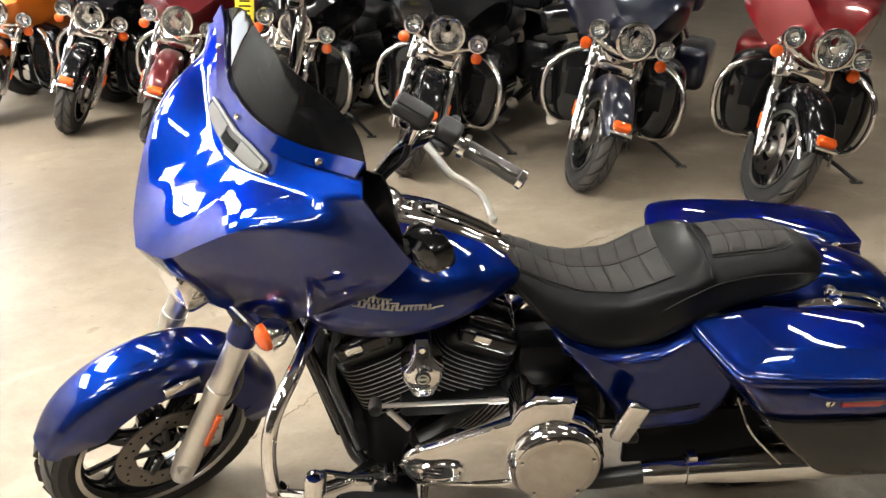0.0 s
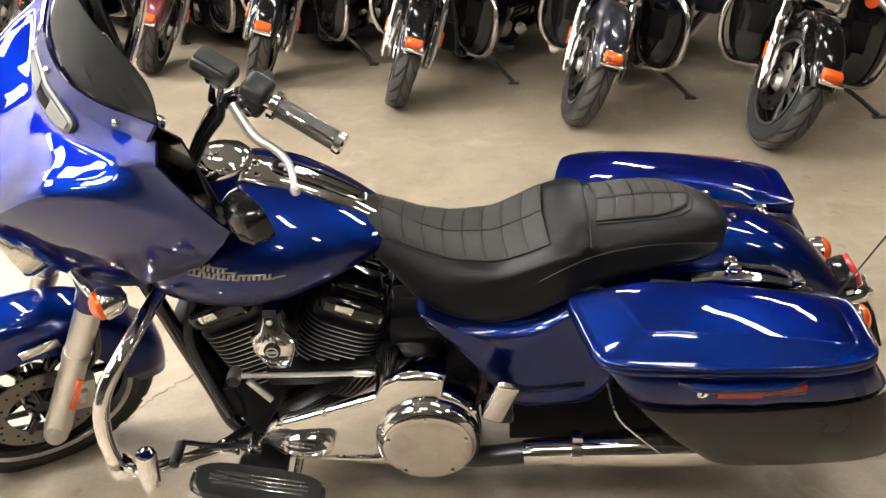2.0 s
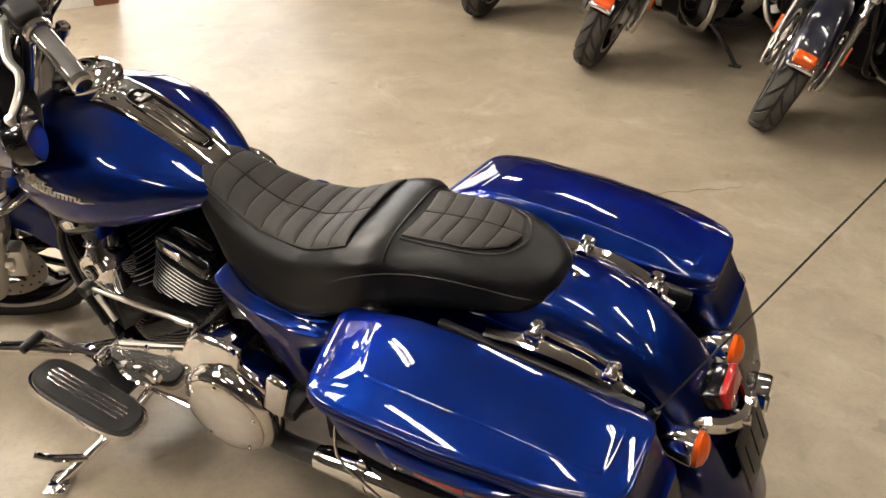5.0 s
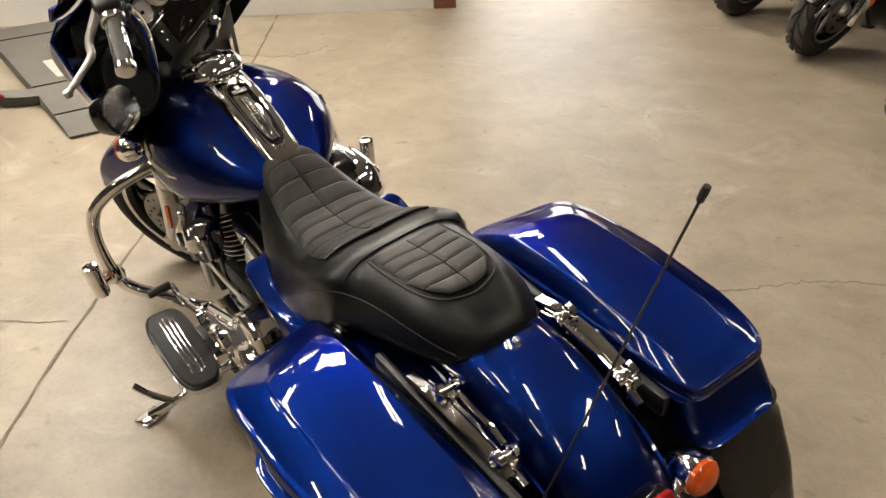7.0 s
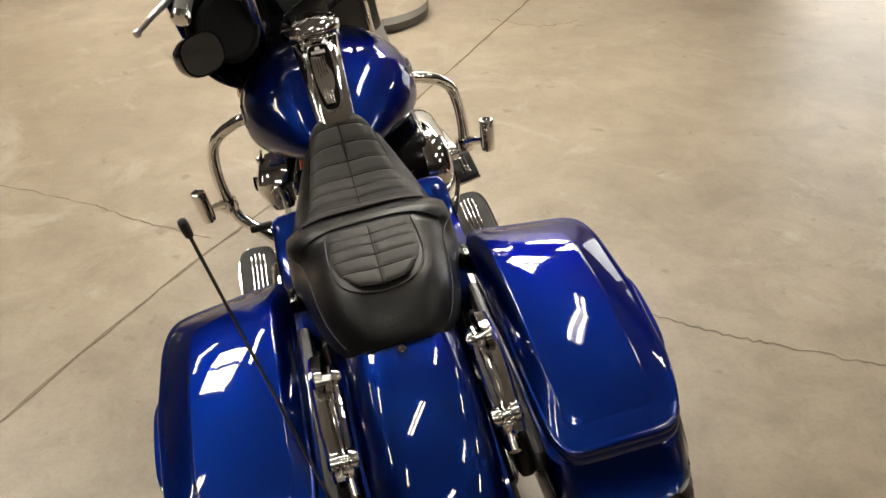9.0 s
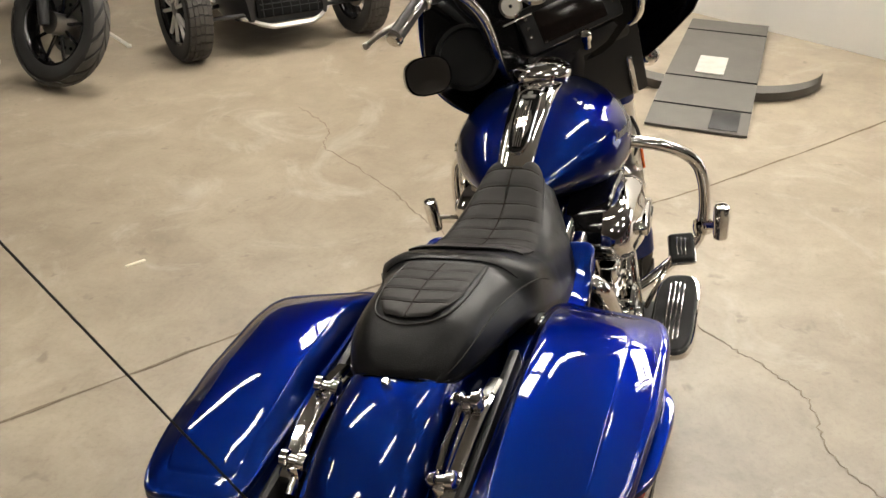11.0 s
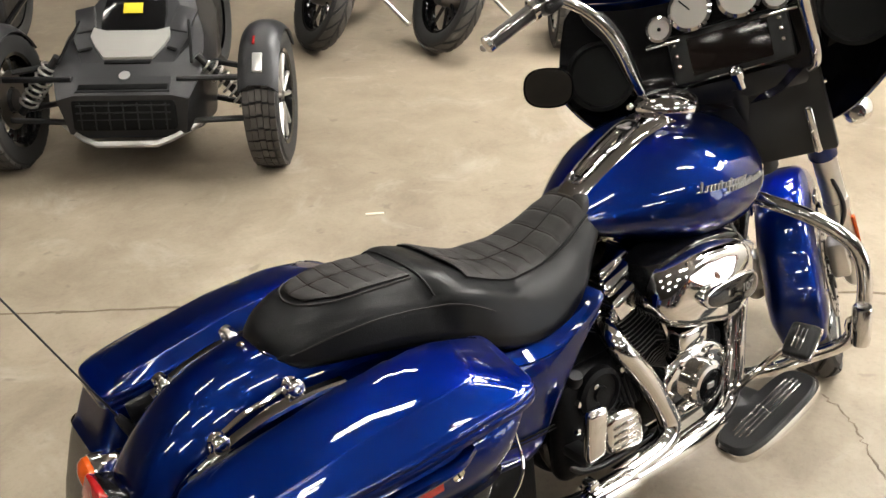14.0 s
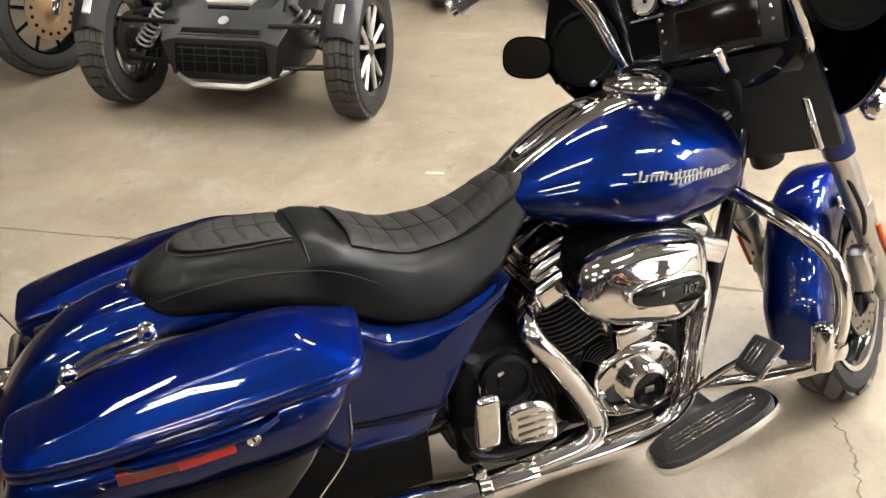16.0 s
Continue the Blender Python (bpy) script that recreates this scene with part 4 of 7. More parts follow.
SL = [0.795, 0.775, 0.745, 0.700, 0.645, 0.615, 0.608, 0.620, 0.645, 0.668, 0.682, 0.692, 0.702, 0.712, 0.718, 0.722, 0.732, 0.750]


def seat_z(x, y):
    h = sm(SX, SH, x)
    q = min(1, abs(y) / h)
    dish = 0.016 * sm([-0.1, 0.02, 0.2, 0.3], [0, 1, 1, 0], x) * q * q
    return sm(SX, SZ, x) - 0.035 * q ** 4 + dish


def seat(root):
    rings = []
    N = 54
    for i in range(N + 1):
        x = SX[0] + (SX[-1] - SX[0]) * (i / N)
        h, hb, zl = sm(SX, SH, x), sm(SX, SB, x), sm(SX, SL, x)
        half = [(h * t, seat_z(x, h * t)) for t in (0, 0.14, 0.28, 0.42, 0.56, 0.68, 0.78, 0.87, 0.94, 1.0)]
        y1, z1 = half[-1]
        for t in (0.12, 0.35, 0.6, 0.8):
            half.append((y1 + (hb - y1) * (t ** 0.7), z1 + (zl + 0.012 - z1) * t))
        half += [(hb, zl + 0.010), (hb - 0.006, zl), (hb * 0.5, zl + 0.004)]
        rings.append([Vector((x, y, z)) for y, z in half] + [Vector((x, 0, zl + 0.004))] + [Vector((x, -y, z)) for y, z in half[:0:-1]])
    b = B(); loft(b, rings)
    s = part("seat", b, LEATHER, root, "black leather two-up seat with pleated inserts", sharp=70)
    # pleated inserts: rows of padding between seams
    def insert(x0, x1, hwf, rows, cols, rnd_end, name, label, puff=0.0085):
        P = []
        nx, ny = rows * 10, cols * 16
        for i in range(nx + 1):
            u = i / nx
            x = x0 + (x1 - x0) * u
            hw = hwf(u)
            line = []
            for j in range(ny + 1):
                v = j / ny * 2 - 1
                y = v * hw
                ru = abs(math.sin(math.pi * rows * u)) ** 0.22
                cv = abs(math.sin(math.pi * cols * (v + 1) / 2)) ** 0.2
                line.append(Vector((x + 0.010 * (1 - v * v) * (1 if rnd_end else -1), y, seat_z(x, y) + 0.0042 + puff * ru * (0.12 + 0.88 * cv) * sm([0, 0.06, 0.94, 1], [0.2, 1, 1, 0.2], j / ny))))
            P.append(line)
        bb = B(); sheet(bb, P, -0.006 if False else 0.004, -1)
        pad = part(name, bb, PLEAT, s, label, sharp=80)
        # thread lying in the grooves
        bow = 0.010 * (1 if rnd_end else -1)
        bb = B()
        tube(bb, [Vector((x0 + (x1 - x0) * i / 24 + bow, 0, seat_z(x0 + (x1 - x0) * i / 24, 0) + 0.0052)) for i in range(25)], 0.0013, 6, 1)
        for k in range(1, rows):
            u = k / rows
            x = x0 + (x1 - x0) * u
            tube(bb, [Vector((x + bow * (1 - v * v), v * hwf(u), seat_z(x, v * hwf(u)) + 0.0050)) for v in [j / 6 - 0.97 + 0.0 for j in range(12)]], 0.0012, 5, 1)
        part("stitching", bb, THREAD, pad, "dark brown thread")
        return pad
    insert(-0.158, 0.250, lambda u: 0.92 * sm(SX, SH, -0.158 + 0.408 * u) * (1 - 0.17 * u), 9, 2, False, "rider_insert", "pleated rider insert", 0.0042)
    insert(0.352, 0.555, lambda u: 0.078 * (1 - max(0, u - 0.55) ** 2 * 2.2), 5, 2, True, "pillion_insert", "pleated passenger insert", 0.0040)
    # seams and welt, a stitched line round the passenger insert
    U = [(0.352, 0.083), (0.42, 0.085), (0.48, 0.083), (0.53, 0.072), (0.562, 0.048), (0.576, 0.0)]
    b = B(); tube(b, [Vector((x, y, seat_z(x, y) + 0.0012)) for x, y in U] + [Vector((x, -y, seat_z(x, y) + 0.0012)) for x, y in U[-2::-1]], 0.0022, 6, 5); part("seam", b, PLEAT, s)
    for sg in (-1, 1):
        b = B(); tube(b, [Vector((x, sg * (sm(SX, SH, x) + 0.35 * (sm(SX, SB, x) - sm(SX, SH, x)) + 0.001), sm(SX, SZ, x) - 0.035 + (sm(SX, SL, x) - sm(SX, SZ, x) + 0.035) * sm([-0.12, 0.1, 0.3, 0.62], [0.30, 0.34, 0.16, 0.25], x))) for x in [-0.12 + 0.74 * i / 30 for i in range(31)]], 0.0016, 6, 1); part("seam", b, PLEAT, s)
        b = B(); tube(b, [Vector((x, sg * 0.94 * sm(SX, SH, x) * (1 - 0.12 * (x + 0.158) / 0.373), seat_z(x, 0.94 * sm(SX, SH, x)) + 0.002)) for x in [-0.15 + 0.38 * i / 20 for i in range(21)]], 0.0022, 6, 1); part("seam", b, LEATHER, s)
    b = B(); tube(b, [Vector((0.338, y, seat_z(0.338, y) + 0.0015)) for y in [i * 0.0135 - 0.135 for i in range(21)]], 0.0024, 6, 1); part("seam", b, LEATHER, s)
    b = B(); lathe(b, [(0.010, -0.006), (0.011, 0.0), (0.008, 0.004), (0.008, 0.012), (0.005, 0.015), (0, 0.015)], along((0.672, 0, 0.752), (0.1, 0, 1)), 16); part("seat_bolt", b, CHROME, s, "chrome seat nut")


def frame_and_engine(root):
    b = B()
    for s in (-1, 1):
        tube(b, [(-0.735, 0.03 * s, 0.80), (-0.66, 0.075 * s, 0.62), (-0.575, 0.10 * s, 0.36), (-0.53, 0.11 * s, 0.23), (-0.42, 0.12 * s, 0.185), (-0.1, 0.12 * s, 0.185), (0.06, 0.13 * s, 0.25), (0.10, 0.13 * s, 0.42), (0.02, 0.10 * s, 0.60), (-0.08, 0.06 * s, 0.70)], 0.019, 12)
        tube(b, [(0.08, 0.12 * s, 0.58), (0.35, 0.13 * s, 0.62), (0.72, 0.12 * s, 0.62)], 0.015, 10)
    tube(b, [(-0.76, 0, 0.86), (-0.5, 0, 0.75), (-0.1, 0, 0.70)], 0.03, 12)
    part("frame", b, BLACKGLOSS, root, "gloss black tubular frame")
    b = B(); rbox(b, (0.40, 0.27, 0.24), Matrix.Translation((0.27, 0, 0.42)), 0.03, 3); part("battery_box", b, WRINKLE, root, "black battery box between the side covers")
    for s in (-1, 1):
        b = B(); rbox(b, (0.36, 0.018, 0.17), Matrix.Translation((0.34, 0.165 * s, 0.315)), 0.006, 2); part("belt_guard", b, WRINKLE, root, "black lower belt guard")
    # crankcase and gearbox
    b = B(); rbox(b, (0.34, 0.26, 0.22), Matrix.Translation((-0.35, 0, 0.30)), 0.05, 4); rbox(b, (0.26, 0.30, 0.26), Matrix.Translation((-0.03, 0.0, 0.36)), 0.04, 3); rbox(b, (0.14, 0.22, 0.12), Matrix.Translation((-0.49, 0, 0.30)), 0.03)
    e = part("engine", b, WRINKLE, root, "black V-twin engine with chrome covers")
    for nm, ang, x0 in (("front_cylinder", -22.5, -0.365), ("rear_cylinder", 22.5, -0.335)):
        m = Matrix.Translation((x0, 0, 0.28)) @ pose(0, 0, 0, 0, ang, 0)
        b = B(); lathe(b, [(0.062, 0.10), (0.062, 0.29)], m, 28)
        c = part(nm, b, BLACKSATIN, e, "black cylinder with cooling fins")
        for k in range(13):
            z = 0.132 + 0.0138 * k
            b = B()
            ring = []
            for q in range(36):
                a = 2 * math.pi * q / 36
                ring.append((0.110 * spow(math.cos(a), 0.62), 0.122 * spow(math.sin(a), 0.62)))
            loft(b, [[m @ Vector((x * 0.97, y * 0.97, z - 0.003)) for x, y in ring], [m @ Vector((x, y, z - 0.0012)) for x, y in ring], [m @ Vector((x, y, z + 0.0012)) for x, y in ring], [m @ Vector((x * 0.97, y * 0.97, z + 0.003)) for x, y in ring]])
            part("cooling_fin", b, BLACKSATIN, c)
            b = B(); tube(b, [m @ Vector((x * 1.002, y * 1.002, z)) for x, y in ring] + [m @ Vector((ring[0][0], ring[0][1], z))], 0.0012, 4, 1); part("fin_edge", b, ALU, c)
        b = B(); rbox(b, (0.17, 0.20, 0.055), m @ pose(0, 0, 0.315), 0.015, 3); part("cylinder_head", b, BLACKSATIN, c)
        b = B(); rbox(b, (0.205, 0.165, 0.060), m @ pose(-0.012, 0.072, 0.346), 0.014, 3); rbox(b, (0.150, 0.125, 0.040), m @ pose(0, 0.060, 0.380), 0.018, 4); rbox(b, (0.10, 0.09, 0.03), m @ pose(0, 0.050, 0.402), 0.012, 3); part("rocker_cover", b, CHROME, c, "chrome rocker cover")
        b = B(); rbox(b, (0.160, 0.125, 0.055), m @ pose(0, -0.075, 0.362), 0.02, 4); rbox(b, (0.11, 0.09, 0.034), m @ pose(0, -0.055, 0.394), 0.012, 3); part("rocker_cover", b, BLACKGLOSS, c, "black rocker cover")
        b = B(); rbox(b, (0.045, 0.02, 0.022), m @ pose(-0.02, -0.135, 0.372), 0.005); part("rocker_clip", b, CHROME, c)
        for s in (-1, 1):
            for k in (-1, 1):
                b = B(); lathe(b, [(0, 0.02), (0.008, 0.018), (0.008, 0)], m @ pose(0.055 * k, 0.095 * s, 0.384), 8); part("bolt", b, CHROME, c)
    for x, dx in ((-0.395, -0.06), (-0.375, -0.035), (-0.325, 0.035), (-0.305, 0.06)):
        b = B(); tube(b, [(x, 0.155, 0.40), (x + dx, 0.135, 0.58)], 0.011, 10, 1); part("pushrod_tube", b, CHROME, e)
    # right side: air cleaner, cam cover, gearbox side
    out = spline([(-0.274, 0, 0.682), (-0.347, 0, 0.684), (-0.432, 0, 0.670), (-0.478, 0, 0.640), (-0.488, 0, 0.580), (-0.472, 0, 0.515), (-0.410, 0, 0.478), (-0.300, 0, 0.496), (-0.222, 0, 0.524), (-0.178, 0, 0.560), (-0.166, 0, 0.600), (-0.202, 0, 0.660)], 5, True)
    back = [(-0.338 + (p.x + 0.325) * 1.03, 0.586 + (p.z - 0.586) * 1.10) for p in out]
    b = B(); plate(b, back, 0.10, 0.208, 0.012, 3); ab = part("air_cleaner_back", b, BLACKGLOSS, e, "black air cleaner backing plate")
    b = B(); plate(b, [(p.x, p.z) for p in out], 0.19, 0.258, 0.046, 7, 0.014); ac = part("air_cleaner", b, CHROME, e, "chrome air cleaner cover with number plate", sharp=60)
    cap = [(-0.358 + 0.098 * spow(math.cos(q), 0.55) , 0.580 + 0.030 * spow(math.sin(q), 0.75)) for q in [2 * math.pi * k / 40 for k in range(40)]]
    tilt = lambda p, k: (p[0] * k + -0.362 * (1 - k), 0.580 + (p[1] - 0.580) * k * (1 - 0.26 * (p[0] + 0.362) / 0.1) + 0.13 * (p[0] + 0.362))
    lean_in = Matrix(((1, 0, 0, 0), (0.08, 1, 0, 0.08 * 0.362 + 0.006), (0, 0, 1, 0), (0, 0, 0, 1)))
    b = B(); plate(b, [tilt(p, 1.06) for p in cap], 0.225, 0.2715, 0.006, 3); part("insert_rim", b, CHROME, ac, "raised chrome rim", lean_in)
    b = B(); plate(b, [tilt(p, 0.97) for p in cap], 0.25, 0.2732, 0.002); ap = part("cover_insert", b, BLACKGLOSS, ac, "black insert reading 107", lean_in)
    b = B(); lathe(b, [(0.013, 0), (0.013, 0.006), (0.009, 0.010), (0, 0.010)], AXY((-0.335, 0.271, 0.584)), 16); part("cover_bolt", b, CHROME, ac)
    cu = bpy.data.curves.new("number_107", "FONT")
    cu.body, cu.size, cu.extrude, cu.align_x, cu.align_y = "107", 0.027, 0.0012, "CENTER", "CENTER"
    tx = new("number_107", cu)
    tx.matrix_basis = lean_in @ Matrix.Translation((-0.412, 0.2745, 0.574)) @ pose(0, 0, 0, 90, 0, 180)
    tx.data.materials.append(SILVER)
    tx.parent = ac
    b = B(); rbox(b, (0.10, 0.12, 0.08), Matrix.Translation((-0.355, 0.09, 0.56)), 0.02); part("intake", b, BLACKSATIN, e)
    b = B(); plate(b, [(-0.33 + 0.115 * spow(math.cos(a), 0.8), 0.335 + 0.088 * spow(math.sin(a), 0.8)) for a in [2 * math.pi * k / 32 for k in range(32)]], 0.12, 0.205, 0.02, 4); cc = part("cam_cover", b, CHROME, e, "chrome cam cover")
    b = B(); lathe(b, [(0.056, 0), (0.058, 0.03), (0.052, 0.038), (0.042, 0.04), (0.040, 0.032), (0, 0.032)], AXY((-0.335, 0.20, 0.332)), 36); t = part("timer_cover", b, CHROME, cc)
    b = B(); lathe(b, [(0.040, 0.030), (0.040, 0.036), (0.036, 0.037), (0, 0.037)], AXY((-0.335, 0.20, 0.332)), 32); part("timer_disc", b, BLACKGLOSS, t)
    b = B(); rbox(b, (0.022, 0.003, 0.014), Matrix.Translation((-0.335, 0.2385, 0.332)), 0.001); part("badge_bar", b, SILVER, t)
    for k in range(7):
        a = 2 * math.pi * k / 7
        b = B(); lathe(b, [(0, 0.012), (0.006, 0.010), (0.006, 0)], AXY((-0.33 + 0.098 * math.cos(a), 0.203, 0.335 + 0.073 * math.sin(a))), 8); part("bolt", b, CHROME, cc)
    b = B(); rbox(b, (0.10, 0.10, 0.06), Matrix.Translation((-0.33, 0.15, 0.445)), 0.015, 3); part("tappet_block", b, CHROME, e, "chrome tappet block")
    b = B(); rbox(b, (0.24, 0.06, 0.26), Matrix.Translation((-0.02, 0.165, 0.37)), 0.03, 4); gb = part("gearbox_side_cover", b, WRINKLE, e, "black gearbox side cover")
    b = B(); plate(b, [(p.x, p.z) for p in spline([(-0.004, 0, 0.388), (-0.075, 0, 0.386), (-0.108, 0, 0.352), (-0.112, 0, 0.300), (-0.096, 0, 0.276), (-0.008, 0, 0.296), (0.004, 0, 0.345)], 4, True)], 0.16, 0.236, 0.016, 4); cv = part("clutch_release_cover", b, CHROME, gb, "ribbed chrome cover")
    for k in range(4):
        b = B(); rbox(b, (0.080, 0.006, 0.006), Matrix.Translation((-0.054, 0.237, 0.303 + 0.019 * k)), 0.002); part("rib", b, DARKCHROME, cv)
    for x, z in ((0.055, 0.31), (0.05, 0.44), (-0.08, 0.47), (-0.13, 0.43), (0.0, 0.46), (-0.135, 0.28), (0.06, 0.375)):
        b = B(); lathe(b, [(0, 0.014), (0.008, 0.012), (0.009, 0)], AXY((x, 0.193, z)), 8); part("bolt", b, CHROME, gb)
    b = B(); lathe(b, [(0.062, 0), (0.060, 0.016), (0.050, 0.022), (0.046, 0.014), (0.020, 0.014), (0.018, 0.020), (0, 0.020)], AXY((-0.010, 0.19, 0.440)), 28); part("bearing_cover", b, WRINKLE, gb)
    for k in range(5):
        b = B(); rbox(b, (0.010, 0.016, 0.09), pose(-0.125 + 0.013 * k, 0.192, 0.405, 0, 18, 0), 0.004); part("case_rib", b, WRINKLE, gb)
    b = B(); tube(b, [(0.09, 0.17, 0.30), (0.05, 0.205, 0.27), (-0.06, 0.212, 0.262), (-0.15, 0.20, 0.285)], 0.008, 8); part("oil_line", b, BLACKSATIN, gb)
    b = B(); lathe(b, [(0, 0.02), (0.016, 0.018), (0.018, 0.0), (0.014, -0.01)], along((0.06, 0.20, 0.50), (0, 0.3, 1)), 14); part("filler_cap", b, BLACKSATIN, gb)
    # left side: primary case
    outline = []
    for k in range(20):
        a = radians(95 + 170 * k / 19)
        outline.append((-0.355 + 0.068 * math.cos(a), 0.315 + 0.068 * math.sin(a)))
    for k in range(22):
        a = radians(-95 + 165 * k / 21)
        outline.append((-0.035 + 0.128 * math.cos(a), 0.335 + 0.128 * math.sin(a)))
    outline += [(0.015, 0.505), (-0.02, 0.517), (-0.09, 0.518), (-0.125, 0.500), (-0.15, 0.458)]
    b = B(); plate(b, outline, -0.13, -0.245, 0.022, 4); pc = part("primary_cover", b, CHROME, e, "chrome primary chain case")
    b = B(); lathe(b, [(0.124, 0), (0.122, 0.018), (0.112, 0.030), (0.107, 0.034), (0.103, 0.030)], AXY((-0.035, -0.245, 0.325), -1), 48); dc = part("clutch_dome", b, CHROME, pc)
    b = B(); lathe(b, [(0.105, 0.028), (0.105, 0.036), (0.100, 0.040), (0.085, 0.041), (0, 0.043)], AXY((-0.035, -0.245, 0.325), -1), 48); dp = part("derby_cover", b, DARKCHROME, dc, "round polished clutch cover")
    for k in range(5):
        a = radians(90 + 72 * k)
        b = B(); lathe(b, [(0, 0.005), (0.005, 0.004), (0.005, 0)], AXY((-0.035 + 0.095 * math.cos(a), -0.285, 0.325 + 0.095 * math.sin(a)), -1), 8); part("bolt", b, CHROME, dp)
    b = B(); lathe(b, [(0.052, 0), (0.05, 0.012), (0.042, 0.016), (0.038, 0.010), (0, 0.010)], AXY((-0.325, -0.243, 0.305), -1) @ Matrix.Diagonal((1.25, 0.62, 1, 1)), 32); part("inspection_cover", b, CHROME, pc)
    for x, z in ((-0.42, 0.33), (-0.38, 0.375), (-0.27, 0.405), (-0.19, 0.43), (-0.08, 0.50), (0.0, 0.50), (0.075, 0.40), (-0.25, 0.262), (-0.16, 0.252)):
        b = B(); lathe(b, [(0, 0.012), (0.007, 0.010), (0.008, 0)], AXY((x, -0.235, z), -1), 8); part("bolt", b, CHROME, pc)
    b = B(); tube(b, [(-0.30, -0.243, 0.255), (-0.17, -0.247, 0.252), (-0.12, -0.245, 0.262)], 0.006, 8); part("case_ridge", b, CHROME, pc)
    # horn cover
    b = B()
    rings = []
    for z, hw, y0, y1 in ((0.672, 0.022, -0.12, -0.205), (0.655, 0.024, -0.12, -0.222), (0.635, 0.030, -0.13, -0.232), (0.615, 0.052, -0.14, -0.240), (0.595, 0.052, -0.14, -0.243), (0.572, 0.046, -0.14, -0.236), (0.545, 0.035, -0.15, -0.226), (0.525, 0.028, -0.16, -0.215)):
        rings.append([Vector((-0.362 + hw * spow(math.cos(a), 0.5), (y0 + y1) / 2 + (y1 - y0) / 2 * spow(math.sin(a), 0.6), z)) for a in [2 * math.pi * k / 24 for k in range(24)]])
    loft(b, rings)
    hc = part("horn_cover", b, CHROME, e, "chrome waterfall horn cover")
    b = B(); lathe(b, [(0.019, 0), (0.019, 0.005), (0.015, 0.007), (0, 0.007)], AXY((-0.362, -0.241, 0.603), -1), 24); part("medallion", b, BLACKGLOSS, hc)
    b = B(); lathe(b, [(0.014, 0.0), (0.014, 0.0085), (0.011, 0.0085), (0.011, 0)], AXY((-0.362, -0.241, 0.603), -1), 24); rbox(b, (0.02, 0.003, 0.007), Matrix.Translation((-0.362, -0.2485, 0.603)), 0.001); part("medallion_ring", b, SILVER, hc)
    b = B(); rbox(b, (0.030, 0.006, 0.05), Matrix.Translation((-0.362, -0.212, 0.665)) @ pose(0, 0, 0, -12, 0, 0), 0.003); part("strap", b, BLACKSATIN, hc)
    b = B(); lathe(b, [(0.009, 0), (0.010, 0.006), (0.007, 0.012), (0, 0.012)], AXY((-0.362, -0.213, 0.668), -1), 12); part("bolt", b, CHROME, hc)
    # gear linkage rod and lever
    b = B(); tube(b, [(-0.47, -0.185, 0.475), (-0.15, -0.19, 0.480)], 0.006, 8, 1); lathe(b, [(0.009, 0), (0.009, 0.04)], along((-0.16, -0.19, 0.48), (-1, 0, 0)), 10); lathe(b, [(0.016, -0.02), (0.018, 0), (0.014, 0.02)], AXY((-0.48, -0.185, 0.475)), 12); tube(b, [(-0.45, -0.19, 0.465), (-0.40, -0.20, 0.41)], 0.008, 8, 1); part("gear_linkage", b, ALU, e, "steel gear linkage rod")
    b = B(); rbox(b, (0.30, 0.10, 0.06), Matrix.Translation((-0.27, -0.10, 0.43)), 0.015); rbox(b, (0.14, 0.09, 0.12), Matrix.Translation((-0.05, -0.08, 0.53)), 0.025); part("starter_housing", b, WRINKLE, e)
    b = B(); rbox(b, (0.05, 0.17, 0.26), Matrix.Translation((-0.60, 0, 0.42)) @ pose(0, 0, 0, 0, -14, 0), 0.01); part("oil_cooler", b, WRINKLE, e)
    for s in (-1, 1):
        b = B(); tube(b, [(-0.56, 0.09 * s, 0.66), (-0.585, 0.135 * s, 0.55), (-0.555, 0.15 * s, 0.42), (-0.53, 0.14 * s, 0.30)], 0.011, 8); part("wiring_loom", b, BLACKSATIN, e)


